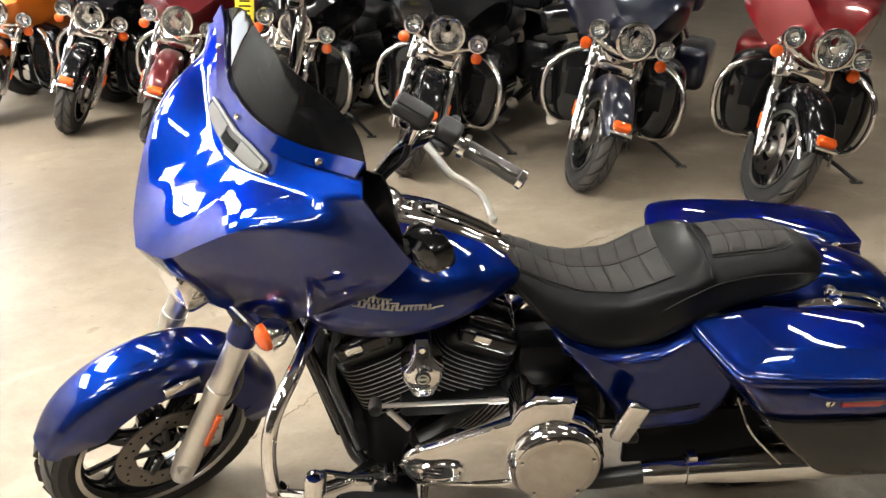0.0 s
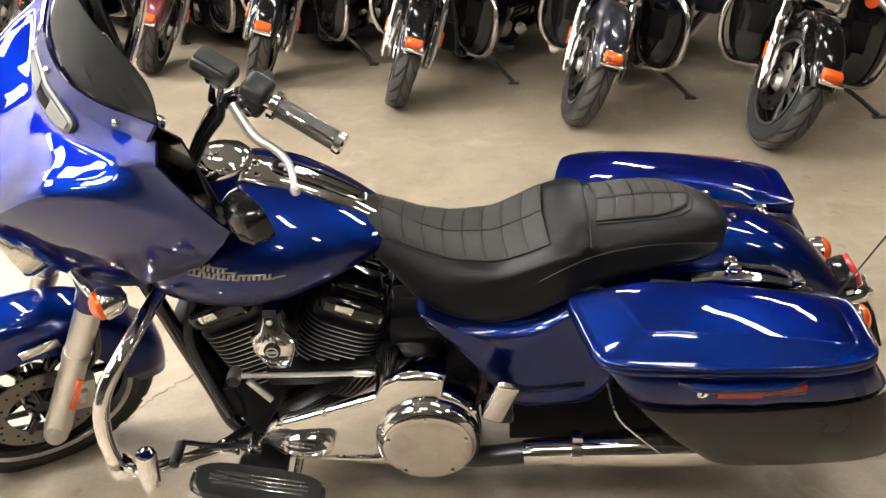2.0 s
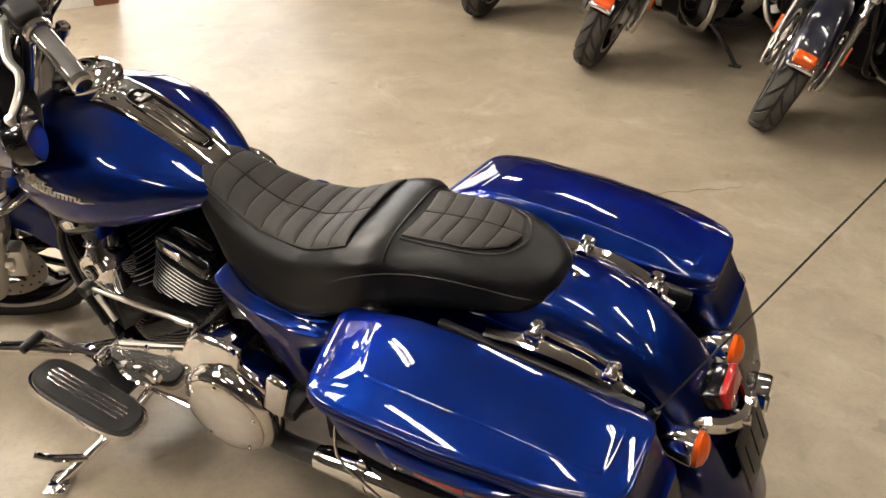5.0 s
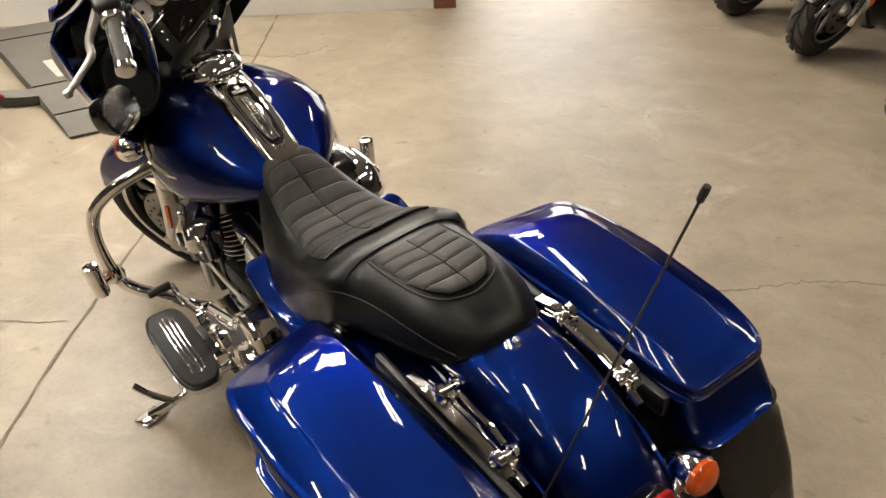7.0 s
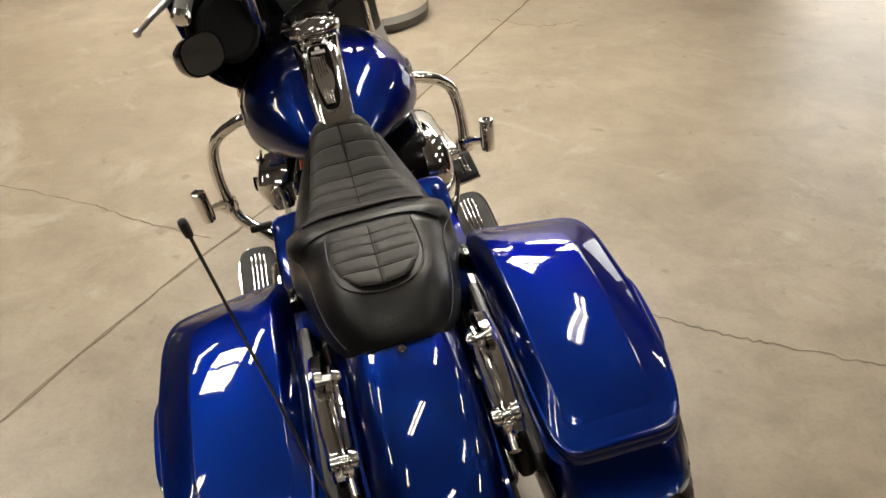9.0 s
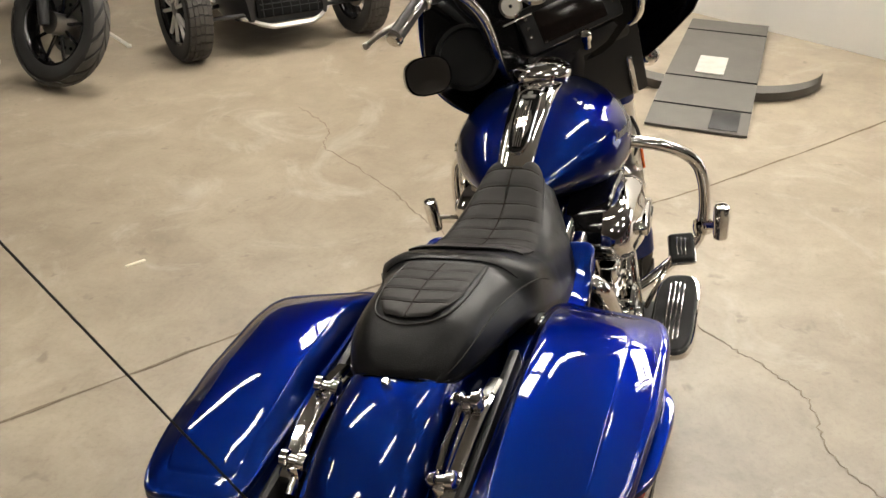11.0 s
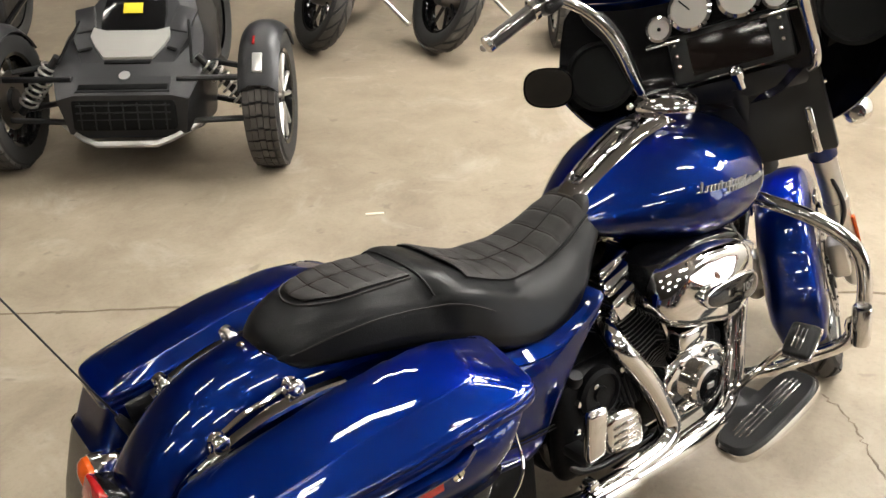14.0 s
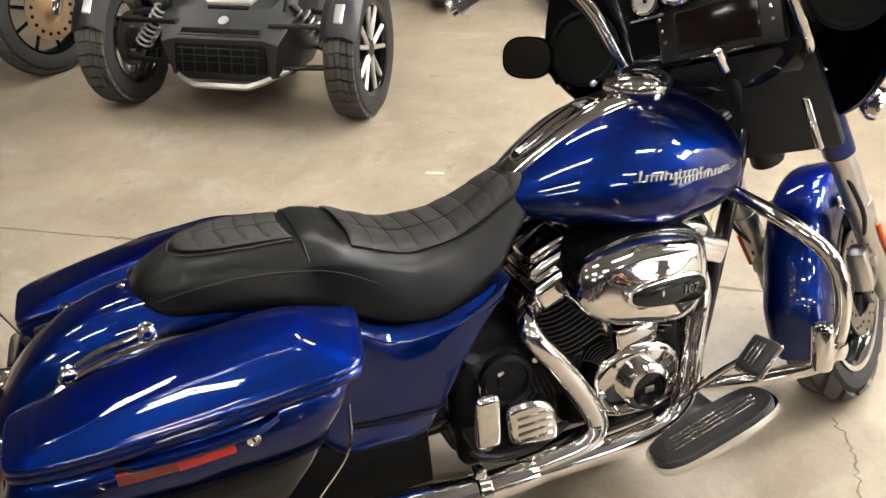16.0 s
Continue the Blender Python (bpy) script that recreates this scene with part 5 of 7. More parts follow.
def chassis_parts(root):
    # exhaust, right side
    b = B(); tube(b, [(-0.14, 0.09, 0.540), (-0.092, 0.150, 0.545), (-0.080, 0.196, 0.520), (-0.132, 0.210, 0.440), (-0.196, 0.216, 0.322), (-0.205, 0.224, 0.268), (-0.15, 0.236, 0.243), (0.0, 0.25, 0.245)], 0.027, 18); part("rear_exhaust_pipe", b, CHROME, root, "chrome exhaust header pipe")
    b = B(); tube(b, [(-0.52, 0.10, 0.56), (-0.515, 0.165, 0.51), (-0.485, 0.19, 0.41), (-0.46, 0.205, 0.30), (-0.40, 0.225, 0.225), (-0.25, 0.24, 0.215), (0.05, 0.255, 0.235)], 0.027, 18); part("front_exhaust_pipe", b, CHROME, root, "chrome exhaust header pipe")
    for s, x0, z0 in ((1, -0.03, 0.243), (-1, 0.19, 0.268)):
        d = Vector((1, 0.02 * s, 0.055)).normalized()
        p = Vector((x0, (0.268 if s > 0 else 0.250) * s, z0))
        L = 1.055 - x0
        b = B(); lathe(b, [(0.0, 0.0), (0.028, 0.0), (0.032, 0.03), (0.033, 0.16 if s > 0 else 0.12), (0.040, 0.20), (0.046, 0.30), (0.049, 0.45), (0.049, L - 0.12), (0.045, L - 0.10)], along(p, d), 32); mu = part("muffler", b, CHROME, root, "long chrome muffler")
        b = B(); lathe(b, [(0.047, L - 0.12), (0.050, L - 0.10), (0.050, L - 0.02), (0.046, L - 0.015), (0.040, L - 0.02), (0.038, L - 0.10), (0, L - 0.10)], along(p, d), 32); part("muffler_tip", b, CHROME, mu, "chrome tail tip")
        b = B(); lathe(b, [(0.036, 0.11), (0.040, 0.112), (0.040, 0.135), (0.036, 0.137)], along(p, d), 28); rbox(b, (0.03, 0.02, 0.025), along(p + d * 0.125 + Vector((0, 0, 0.045)), d), 0.004); part("clamp", b, CHROME, mu)
    b = B(); tube(b, [(-0.30, -0.06, 0.20), (-0.10, -0.14, 0.19), (0.05, -0.22, 0.225), (0.21, -0.250, 0.268)], 0.026, 14); part("crossover_pipe", b, BLACKSATIN, root)
    # rider footboards
    for s in (-1, 1):
        m = pose(-0.435, 0.325 * s, 0.252, 4 * s, 14, 0)
        pts = [(0.158 * spow(math.cos(a), 0.55) , 0.062 * spow(math.sin(a), 0.6)) for a in [2 * math.pi * k / 36 for k in range(36)]]
        b = B(); loft(b, [[m @ Vector((x, y, -0.022)) for x, y in pts], [m @ Vector((x * 1.01, y * 1.02, -0.012)) for x, y in pts], [m @ Vector((x, y, -0.002)) for x, y in pts]]); fb = part("footboard", b, CHROME, root, "chrome-edged rider footboard with rubber pad")
        b = B(); loft(b, [[m @ Vector((x * 0.95, y * 0.9, -0.003)) for x, y in pts], [m @ Vector((x * 0.95, y * 0.9, 0.006)) for x, y in pts], [m @ Vector((x * 0.92, y * 0.85, 0.010)) for x, y in pts]]); part("rubber_pad", b, PLASTIC, fb, "black rubber pad")
        for k in (-1.5, -0.5, 0.5, 1.5):
            b = B(); rbox(b, (0.24 - 0.02 * abs(k), 0.0045, 0.005), m @ pose(0, 0.0125 * k, 0.0115), 0.0015); part("chrome_strip", b, CHROME, fb)
        b = B(); rbox(b, (0.12, 0.13, 0.025), m @ pose(0.0, -0.09 * s, -0.02), 0.008); part("bracket", b, BLACKSATIN, fb)
    # brake pedal and gear lever
    b = B(); tube(b, [(-0.40, 0.25, 0.285), (-0.46, 0.285, 0.345), (-0.525, 0.315, 0.392)], 0.0075, 10); bp = part("brake_pedal", b, DARKCHROME, root, "brake pedal with rubber pad")
    b = B(); rbox(b, (0.088, 0.070, 0.022), pose(-0.541, 0.335, 0.403, 6, 38, 10), 0.010, 3); part("pedal_pad", b, PLASTIC, bp)
    b = B(); rbox(b, (0.093, 0.075, 0.012), pose(-0.545, 0.335, 0.395, 6, 38, 10), 0.006, 3); part("pedal_rim", b, CHROME, bp)
    for k in (-1, 0, 1):
        b = B(); rbox(b, (0.055, 0.003, 0.003), pose(-0.534, 0.335 + 0.011 * k, 0.413, 6, 38, 10), 0.001); part("chrome_strip", b, CHROME, bp)
    b = B(); tube(b, [(-0.455, -0.235, 0.30), (-0.54, -0.255, 0.315), (-0.615, -0.26, 0.335)], 0.0085, 10); lathe(b, [(0.018, -0.02), (0.018, 0.02)], AXY((-0.45, -0.235, 0.30)), 14); rbox(b, (0.05, 0.03, 0.035), Matrix.Translation((-0.47, -0.225, 0.275)), 0.008); rbox(b, (0.05, 0.04, 0.03), Matrix.Translation((-0.52, -0.22, 0.27)), 0.01)
    gl = part("gear_lever", b, CHROME, root, "chrome gear lever with rubber peg")
    b = B(); lathe(b, [(0, -0.035), (0.012, -0.032), (0.013, 0.03), (0.010, 0.035), (0, 0.036)], AXY((-0.618, -0.295, 0.335)), 14); part("gear_peg", b, PLASTIC, gl)
    # passenger pegs folded up
    for s, p in ((-1, (0.135, -0.275, 0.465)), (1, (0.060, 0.255, 0.395))):
        b = B(); m = along(p, (0.35 if s < 0 else 0.0, 0.10 * s, 1)); rbox(b, (0.055, 0.028, 0.13), m, 0.013, 4); pg = part("passenger_peg", b, CHROME, root, "folded chrome passenger peg")
        b = B(); rbox(b, (0.04, 0.10, 0.03), Matrix.Translation((p[0] + 0.01, p[1] - 0.05 * s, p[2] - 0.06)), 0.008); part("peg_bracket", b, BLACKSATIN, pg)
    # engine guard
    b = B()
    for s in (-1, 1):
        tube(b, [(-0.60, 0.06 * s, 0.712), (-0.62, 0.155 * s, 0.696), (-0.655, 0.276 * s, 0.664), (-0.698, 0.354 * s, 0.605), (-0.716, 0.380 * s, 0.525), (-0.716, 0.380 * s, 0.42), (-0.698, 0.357 * s, 0.345), (-0.645, 0.293 * s, 0.30), (-0.56, 0.22 * s, 0.265), (-0.50, 0.13 * s, 0.23)], 0.0175, 16)
    eg = part("engine_guard", b, CHROME, root, "chrome tubular engine guard")
    for s in (-1, 1):
        b = B(); lathe(b, [(0, -0.055), (0.020, -0.053), (0.022, -0.04), (0.022, 0.045), (0.019, 0.05), (0.014, 0.051), (0.012, 0.046), (0, 0.046)], along((-0.618, 0.436 * s, 0.452), (0.12, 0.05 * s, 1)), 20); hp = part("highway_peg", b, CHROME, root, "chrome highway peg clamped on the guard")
        b = B(); lathe(b, [(0.027, -0.016), (0.030, 0), (0.027, 0.016)], along((-0.709, 0.377 * s, 0.39), (0, 0, 1)), 18); tube(b, [(-0.706, 0.380 * s, 0.392), (-0.665, 0.408 * s, 0.415), (-0.628, 0.430 * s, 0.430)], 0.013, 10, 1); part("peg_clamp", b, CHROME, hp)
    # side stand: pivot under the frame, foot on the floor
    foot = Vector((-0.455, -0.470, 0.082))
    b = B(); tube(b, [(-0.36, -0.16, 0.20), (-0.38, -0.28, 0.16), (-0.43, -0.42, 0.105), foot], 0.013, 12); js = part("side_stand", b, CHROME, root, "chrome side stand, folded out")
    b = B(); rbox(b, (0.055, 0.08, 0.008), Matrix.Translation(foot) @ pose(0, 0, -0.004, -9, 0, 25), 0.003); part("stand_foot", b, CHROME, js)
    b = B(); tube(b, [(-0.415, -0.40, 0.115), (-0.47, -0.45, 0.14), (-0.50, -0.475, 0.165)], 0.010, 10); part("stand_tab", b, CHROME, js)
    # rear wheel, swingarm
    b = B(); tyre(b, RA, 0.32, 0.18, 0.215); rw = part("rear_tyre", b, RUBBER, root, "black rear tyre"); tread(rw, RA, 0.32, 0.18, 0.215, 14)
    b = B(); lathe(b, [(0.214, -0.07), (0.222, -0.076), (0.20, -0.07), (0.19, 0), (0.20, 0.07), (0.222, 0.076), (0.214, 0.07)], AXY(RA), 40, True); lathe(b, [(0, -0.08), (0.05, -0.08), (0.06, 0), (0.05, 0.08), (0, 0.08)], AXY(RA), 20); part("rim", b, BLACKGLOSS, rw)
    for k in range(7):
        a = 2 * math.pi * k / 7
        b = B(); tube(b, [Vector(RA) + Vector((0.05 * math.cos(a), 0, 0.05 * math.sin(a))), Vector(RA) + Vector((0.2 * math.cos(a), 0, 0.2 * math.sin(a)))], 0.016, 8, 1); part("spoke", b, BLACKGLOSS, rw)
    for s in (-1, 1):
        b = B(); tube(b, [(0.07, 0.13 * s, 0.36), (0.30, 0.135 * s, 0.34), (0.60, 0.135 * s, 0.32)], 0.024, 12); part("swingarm", b, BLACKGLOSS, root)
        b = B(); tube(b, [(0.42, 0.14 * s, 0.35), (0.30, 0.14 * s, 0.58)], 0.026, 14, 1); part("shock_absorber", b, BLACKSATIN, root)


def side_covers(root):
    for s in (-1, 1):
        out = spline([(-0.045, 0, 0.665), (0.02, 0, 0.625), (0.12, 0, 0.604), (0.22, 0, 0.615), (0.30, 0, 0.66), (0.40, 0, 0.66), (0.42, 0, 0.50), (0.36, 0, 0.385), (0.27, 0, 0.366), (0.175, 0, 0.366), (0.11, 0, 0.44), (0.035, 0, 0.555)], 4, True)
        b = B(); plate(b, [(p.x, p.z) for p in out], 0.12 * s, 0.205 * s, 0.028, 5, 0.006)
        c = part("side_cover", b, BLUE, root, "deep blue side cover under the seat", sharp=50)
        b = B(); tube(b, [(0.13, 0.2085 * s, 0.43), (0.22, 0.2125 * s, 0.437), (0.33, 0.2085 * s, 0.452)], 0.0022, 6, 3); tube(b, [(0.125, 0.2085 * s, 0.421), (0.22, 0.2125 * s, 0.428), (0.33, 0.2085 * s, 0.443)], 0.0016, 6, 3); part("pinstripe_groove", b, GAP, c)
        # blue filler between cover and seat
        b = B(); sheet(b, [[Vector((x, s * (0.205 - 0.035 * k / 3), sm([-0.04, 0.02, 0.12, 0.22, 0.30, 0.40], [0.655, 0.622, 0.602, 0.612, 0.655, 0.67], x) + 0.016 * k / 3 - 0.012)) for x in [-0.02 + 0.40 * i / 14 for i in range(15)]] for k in range(4)], 0.006); part("cover_lip", b, BLUE, c)


BZ = 0.668


def bag_outline(x0, x1, y0, y1, n=88, e=0.24, taper=0.17, front=0.05):
    xm, hx = (x0 + x1) / 2, (x1 - x0) / 2
    ym, hy = (y0 + y1) / 2, (y1 - y0) / 2
    out = []
    for k in range(n):
        a = 2 * math.pi * k / n
        x, y = xm + hx * spow(math.cos(a), e), ym + hy * spow(math.sin(a), e)
        u = max(0, (x - xm) / hx)
        v = max(0, (xm - x) / hx)
        y -= (y - y0) * (taper * u ** 2.0 + front * v ** 3)
        # the front edge is swept back towards the outside
        x += 0.055 * v ** 2 * (y - y0) / (y1 - y0)
        out.append((x, y))
    return out


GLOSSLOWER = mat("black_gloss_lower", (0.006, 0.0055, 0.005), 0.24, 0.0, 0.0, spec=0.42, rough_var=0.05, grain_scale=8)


def bag_seam(x):
    return BZ + 0.010 - 0.034 * max(0, (x - 0.42) / 0.45) ** 1.3


def saddlebag(root, s):
    def shell(levels):
        rings = []
        for z, x0, x1, y0, y1, tap in levels:
            rings.append([Vector((x, s * y, z if z < 0.60 else z + bag_seam(x) - BZ)) for x, y in bag_outline(x0, x1, y0, y1, taper=tap)])
        bb = B(); loft(bb, rings)
        return bb
    bag = part("saddlebag", shell(((0.562, 0.352, 0.936, 0.168, 0.4040, 0.18), (0.60, 0.325, 0.920, 0.165, 0.4240, 0.18), (BZ - 0.02, 0.297, 0.898, 0.163, 0.4220, 0.19), (BZ - 0.004, 0.290, 0.890, 0.163, 0.4040, 0.20))), BLUE, root, "deep blue hard saddlebag with black lower half and hinged lid", sharp=50)
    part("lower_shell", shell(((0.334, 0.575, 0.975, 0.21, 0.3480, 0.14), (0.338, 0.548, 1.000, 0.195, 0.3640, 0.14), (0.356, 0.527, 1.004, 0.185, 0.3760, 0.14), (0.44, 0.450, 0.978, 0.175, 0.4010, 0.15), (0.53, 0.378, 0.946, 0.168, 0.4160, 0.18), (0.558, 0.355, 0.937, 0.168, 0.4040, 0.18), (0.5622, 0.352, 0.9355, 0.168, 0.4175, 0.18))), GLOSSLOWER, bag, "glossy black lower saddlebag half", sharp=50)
    # lid: a rolled lip, steep flanks up to a crisp crease, then the broad, gently domed top
    LX = [0.33, 0.37, 0.42, 0.48, 0.55, 0.64, 0.73, 0.80, 0.85, 0.88]
    LZ = [0.712, 0.730, 0.740, 0.743, 0.739, 0.727, 0.709, 0.692, 0.676, 0.666]

    def top(x, y):
        return sm(LX, LZ, x) - 0.019 * max(0, (y - 0.22) / 0.17) ** 2 * (1 - 0.6 * max(0, (x - 0.55) / 0.3)) - 0.007 * max(0, (0.26 - y) / 0.08) ** 2

    o0 = bag_outline(0.272, 0.896, 0.176, 0.425, taper=0.20)
    o1 = bag_outline(0.362, 0.850, 0.206, 0.360, e=0.18, taper=0.08, front=0.02)
    rings = []
    for t, lift in ((0.06, -0.004), (0.0, -0.004), (-0.012, 0.002), (-0.012, 0.006), (0.02, 0.0085), (0.035, 0.0105), (0.01, 0.0125), (0.0, 0.0155), (0.02, 0.019), (0.07, 0.022)):
        rings.append([Vector((x + (u - x) * t, s * (y + (v - y) * t), bag_seam(x) + lift)) for (x, y), (u, v) in zip(o0, o1)])
    for t, k in ((0.16, 0.05), (0.24, 0.16), (0.45, 0.44), (0.70, 0.72), (0.88, 0.90), (0.95, 0.965), (1.0, 1.0)):
        ring = []
        for (x, y), (u, v) in zip(o0, o1):
            X, Y = x + (u - x) * t, y + (v - y) * t
            z0, z1 = bag_seam(x) + 0.021, top(u, v)
            ring.append(Vector((X, s * Y, z0 + (z1 - z0) * k)))
        rings.append(ring)
    for q in (0.985, 0.95, 0.86, 0.72, 0.54, 0.36, 0.18):
        rings.append([Vector((0.60 + (u - 0.60) * q, s * (0.285 + (v - 0.285) * q), top(0.60 + (u - 0.60) * q, 0.285 + (v - 0.285) * q) + 0.001)) for u, v in o1])
    b = B(); loft(b, rings); lid = part("saddlebag_lid", b, BLUE, bag, "deep blue creased saddlebag lid", sharp=60)
    b = B(); lathe(b, [(0, -0.03), (0.020, -0.026), (0.026, 0.0), (0.020, 0.026), (0, 0.03)], along((0.340, 0.170 * s, 0.676), (1, 0, 0.1)), 18); part("lid_hinge", b, BLACKGLOSS, bag, "black rounded lid hinge")
    # grab rail, latch and reflector on the outer face
    prof = spline([(0.480, 0.4200, 0.654), (0.525, 0.4390, 0.651), (0.62, 0.4360, 0.646), (0.695, 0.4260, 0.641), (0.735, 0.4040, 0.638)], 6)
    b = B(); loft(b, [[Vector((p.x, s * (p.y + dy), p.z + dz)) for dy, dz in ((-0.016, -0.007), (0.002, -0.007), (0.0045, -0.002), (0.003, 0.005), (-0.004, 0.007), (-0.016, 0.007))] for p in prof]); part("trim_rail", b, BLUE, bag, "slim blue grab rail")
    b = B(); loft(b, [[Vector((x, s * (sm([0.555, 0.66, 0.735], [0.4255, 0.4205, 0.411], x) + dy), sm([0.555, 0.735], [0.633, 0.624], x) + dz)) for dy, dz in ((-0.012, -0.012), (0.006, -0.012), (0.008, -0.009), (0.008, 0.009), (0.006, 0.011), (-0.012, 0.011))] for x in [0.555 + 0.18 * i / 8 for i in range(9)]]); rf = part("reflector", b, REDREFL, bag, "long red side reflector")
    b = B(); rbox(b, (0.090, 0.003, 0.021), pose(0.600, 0.4322 * s, 0.6302, 0, 3, -1.5 * s), 0.001); part("reflector_cell", b, RED, rf, "brighter red reflector half")
    b = B(); lathe(b, [(0.0115, -0.01), (0.0115, 0.008), (0.0085, 0.010), (0.0075, 0.0085), (0, 0.0085)], AXY((0.526, 0.4275 * s, 0.636), s), 20); lk = part("lock", b, CHROME, bag, "chrome key lock")
    b = B(); rbox(b, (0.003, 0.002, 0.009), pose(0.526, 0.4365 * s, 0.636, 0, 20, 0), 0.0006); part("keyhole", b, GAP, lk)
    b = B(); tube(b, [(0.352, 0.36 * s, 0.60), (0.372, 0.40 * s, 0.54), (0.425, 0.395 * s, 0.47), (0.475, 0.385 * s, 0.41)], 0.003, 6, 4); part("edge_guard", b, CHROME, bag)
    b = B(); rbox(b, (0.30, 0.03, 0.16), Matrix.Translation((0.60, 0.155 * s, 0.56)), 0.01); part("bag_mount", b, BLACKSATIN, bag)


def rear_end(root):
    path = [(0.22, 0.690), (0.34, 0.735), (0.46, 0.755), (0.60, 0.762), (0.72, 0.748), (0.82, 0.706), (0.90, 0.638), (0.968, 0.545), (1.030, 0.435), (1.068, 0.350), (1.086, 0.285), (1.082, 0.220), (1.060, 0.175)]
    f = part("rear_mudguard", fender_sheet(path, 0.108, 0.15, e=0.6, taper=lambda u: min(1, 0.6 + 4 * u, 0.45 + 5 * (1 - u))), BLUE, root, "deep blue pearl rear mudguard")
    for s in (-1, 1):
        b = B(); sheet(b, [[Vector((x, s * (0.104 + 0.006 * k), sm([0.3, 0.5, 0.7, 0.85, 0.95], [0.665, 0.69, 0.68, 0.62, 0.52], x) - 0.035 * k)) for x in [0.30 + 0.64 * i / 16 for i in range(17)]] for k in range(4)], 0.006); part("mudguard_strut", b, BLUE, f, "blue mudguard strut")
        # docking rail with its knobs
        b = B(); tube(b, [(0.585, 0.126 * s, 0.690), (0.66, 0.130 * s, 0.694), (0.74, 0.130 * s, 0.676), (0.83, 0.126 * s, 0.636)], 0.010, 12); r = part("docking_rail", b, CHROME, root, "chrome docking rail beside the mudguard")
        path = spline([(0.555, 0.146 * s, 0.698), (0.62, 0.148 * s, 0.704), (0.70, 0.147 * s, 0.696), (0.77, 0.143 * s, 0.676), (0.815, 0.140 * s, 0.655)], 5)
        b = B(); loft(b, [[p + Vector((0, w * (0.014 - 0.003 * i / len(path)), h)) for w, h in ((-1, -0.006), (1, -0.006), (1, 0.002), (0.6, 0.006), (-0.6, 0.006), (-1, 0.002))] for i, p in enumerate(path)]); part("rail_cover", b, CHROME, r, "polished chrome strap")
        b = B(); tube(b, [(0.650, 0.118 * s, 0.716), (0.690, 0.117 * s, 0.706), (0.735, 0.117 * s, 0.698), (0.775, 0.118 * s, 0.682)], 0.0055, 10); part("rail_arm", b, CHROME, r)
        for x, z in ((0.645, 0.720), (0.790, 0.676)):
            b = B(); lathe(b, [(0, -0.024), (0.013, -0.023), (0.015, -0.018), (0.015, -0.010), (0.009, -0.007), (0.009, 0.007), (0.016, 0.009), (0.016, 0.020), (0.012, 0.024), (0.007, 0.025), (0.006, 0.021), (0, 0.021)], along((x, 0.130 * s, z), (0, s, 0.12)), 18); kn = part("docking_knob", b, CHROME, r, "chrome docking spool")
            b = B(); rbox(b, (0.030, 0.022, 0.034), pose(x + 0.004, 0.126 * s, z - 0.020), 0.006); part("knob_foot", b, CHROME, r)
        b = B(); rbox(b, (0.40, 0.02, 0.05), pose(0.66, 0.158 * s, 0.655, 0, 8, 0), 0.008); part("rail_backing", b, BLACKSATIN, root)
        # rear turn signals
        b = B(); tube(b, [(0.955, 0.03 * s, 0.545), (0.945, 0.08 * s, 0.55), (0.925, 0.120 * s, 0.558)], 0.010, 10); st = part("signal_stalk", b, CHROME, root)
        b = B(); lathe(b, [(0, -0.058), (0.016, -0.055), (0.030, -0.035), (0.036, 0.0), (0.036, 0.006), (0.033, 0.008)], along((0.945, 0.132 * s, 0.558), (1, 0, 0.02)), 26); part("signal_housing", b, CHROME, st, "chrome bullet lamp housing")
        b = B(); lathe(b, [(0.034, 0.006), (0.034, 0.016), (0.026, 0.026), (0.012, 0.031), (0, 0.032)], along((0.945, 0.132 * s, 0.558), (1, 0, 0.02)), 26); part("signal_lens", b, AMBER, st, "amber turn signal lens")
    b = B(); rbox(b, (0.050, 0.096, 0.046), pose(0.952, 0, 0.586, 0, -24, 0), 0.012, 3); tl = part("tail_lamp", b, BLACKGLOSS, root, "slim black tail lamp with red lens")
    b = B(); rbox(b, (0.016, 0.088, 0.040), pose(0.976, 0, 0.597, 0, -24, 0), 0.005, 3); part("red_lens", b, RED, tl)
    loop = spline([(0.905, -0.075, 0.552), (0.945, -0.066, 0.556), (0.982, -0.052, 0.556), (1.004, -0.020, 0.552), (1.004, 0.020, 0.552), (0.982, 0.052, 0.556), (0.945, 0.066, 0.556), (0.905, 0.075, 0.552)], 5)
    ring = []
    for k, p in enumerate(loop):
        t = (loop[min(k + 1, len(loop) - 1)] - loop[max(k - 1, 0)]).normalized()
        side = Vector((t.y, -t.x, 0))
        ring.append([p + side * a + Vector((0, 0, h)) for a, h in ((-0.012, 0.004), (0.0, 0.011), (0.012, 0.006), (0.015, -0.012), (0.010, -0.024), (-0.008, -0.022))])
    b = B(); loft(b, ring); lb = part("lamp_bracket", b, CHROME, root, "rounded chrome bracket below the tail lamp")
    for q in (-1, 1):
        b = B(); lathe(b, [(0, -0.016), (0.010, -0.015), (0.012, 0), (0.010, 0.013), (0, 0.014)], along((1.012, 0.024 * q, 0.548), (1, 0, 0.2)), 14); part("bracket_bolt", b, CHROME, lb)
    b = B(); rbox(b, (0.006, 0.150, 0.120), pose(1.035, 0, 0.475, 0, -22, 0), 0.003); pb = part("plate_bracket", b, BLACKSATIN, root, "black slotted number plate bracket")
    for k in range(3):
        b = B(); rbox(b, (0.008, 0.006, 0.070), pose(1.037, -0.045 + 0.045 * k, 0.470, 0, -22, 0), 0.001); part("bracket_slot", b, GAP, pb)
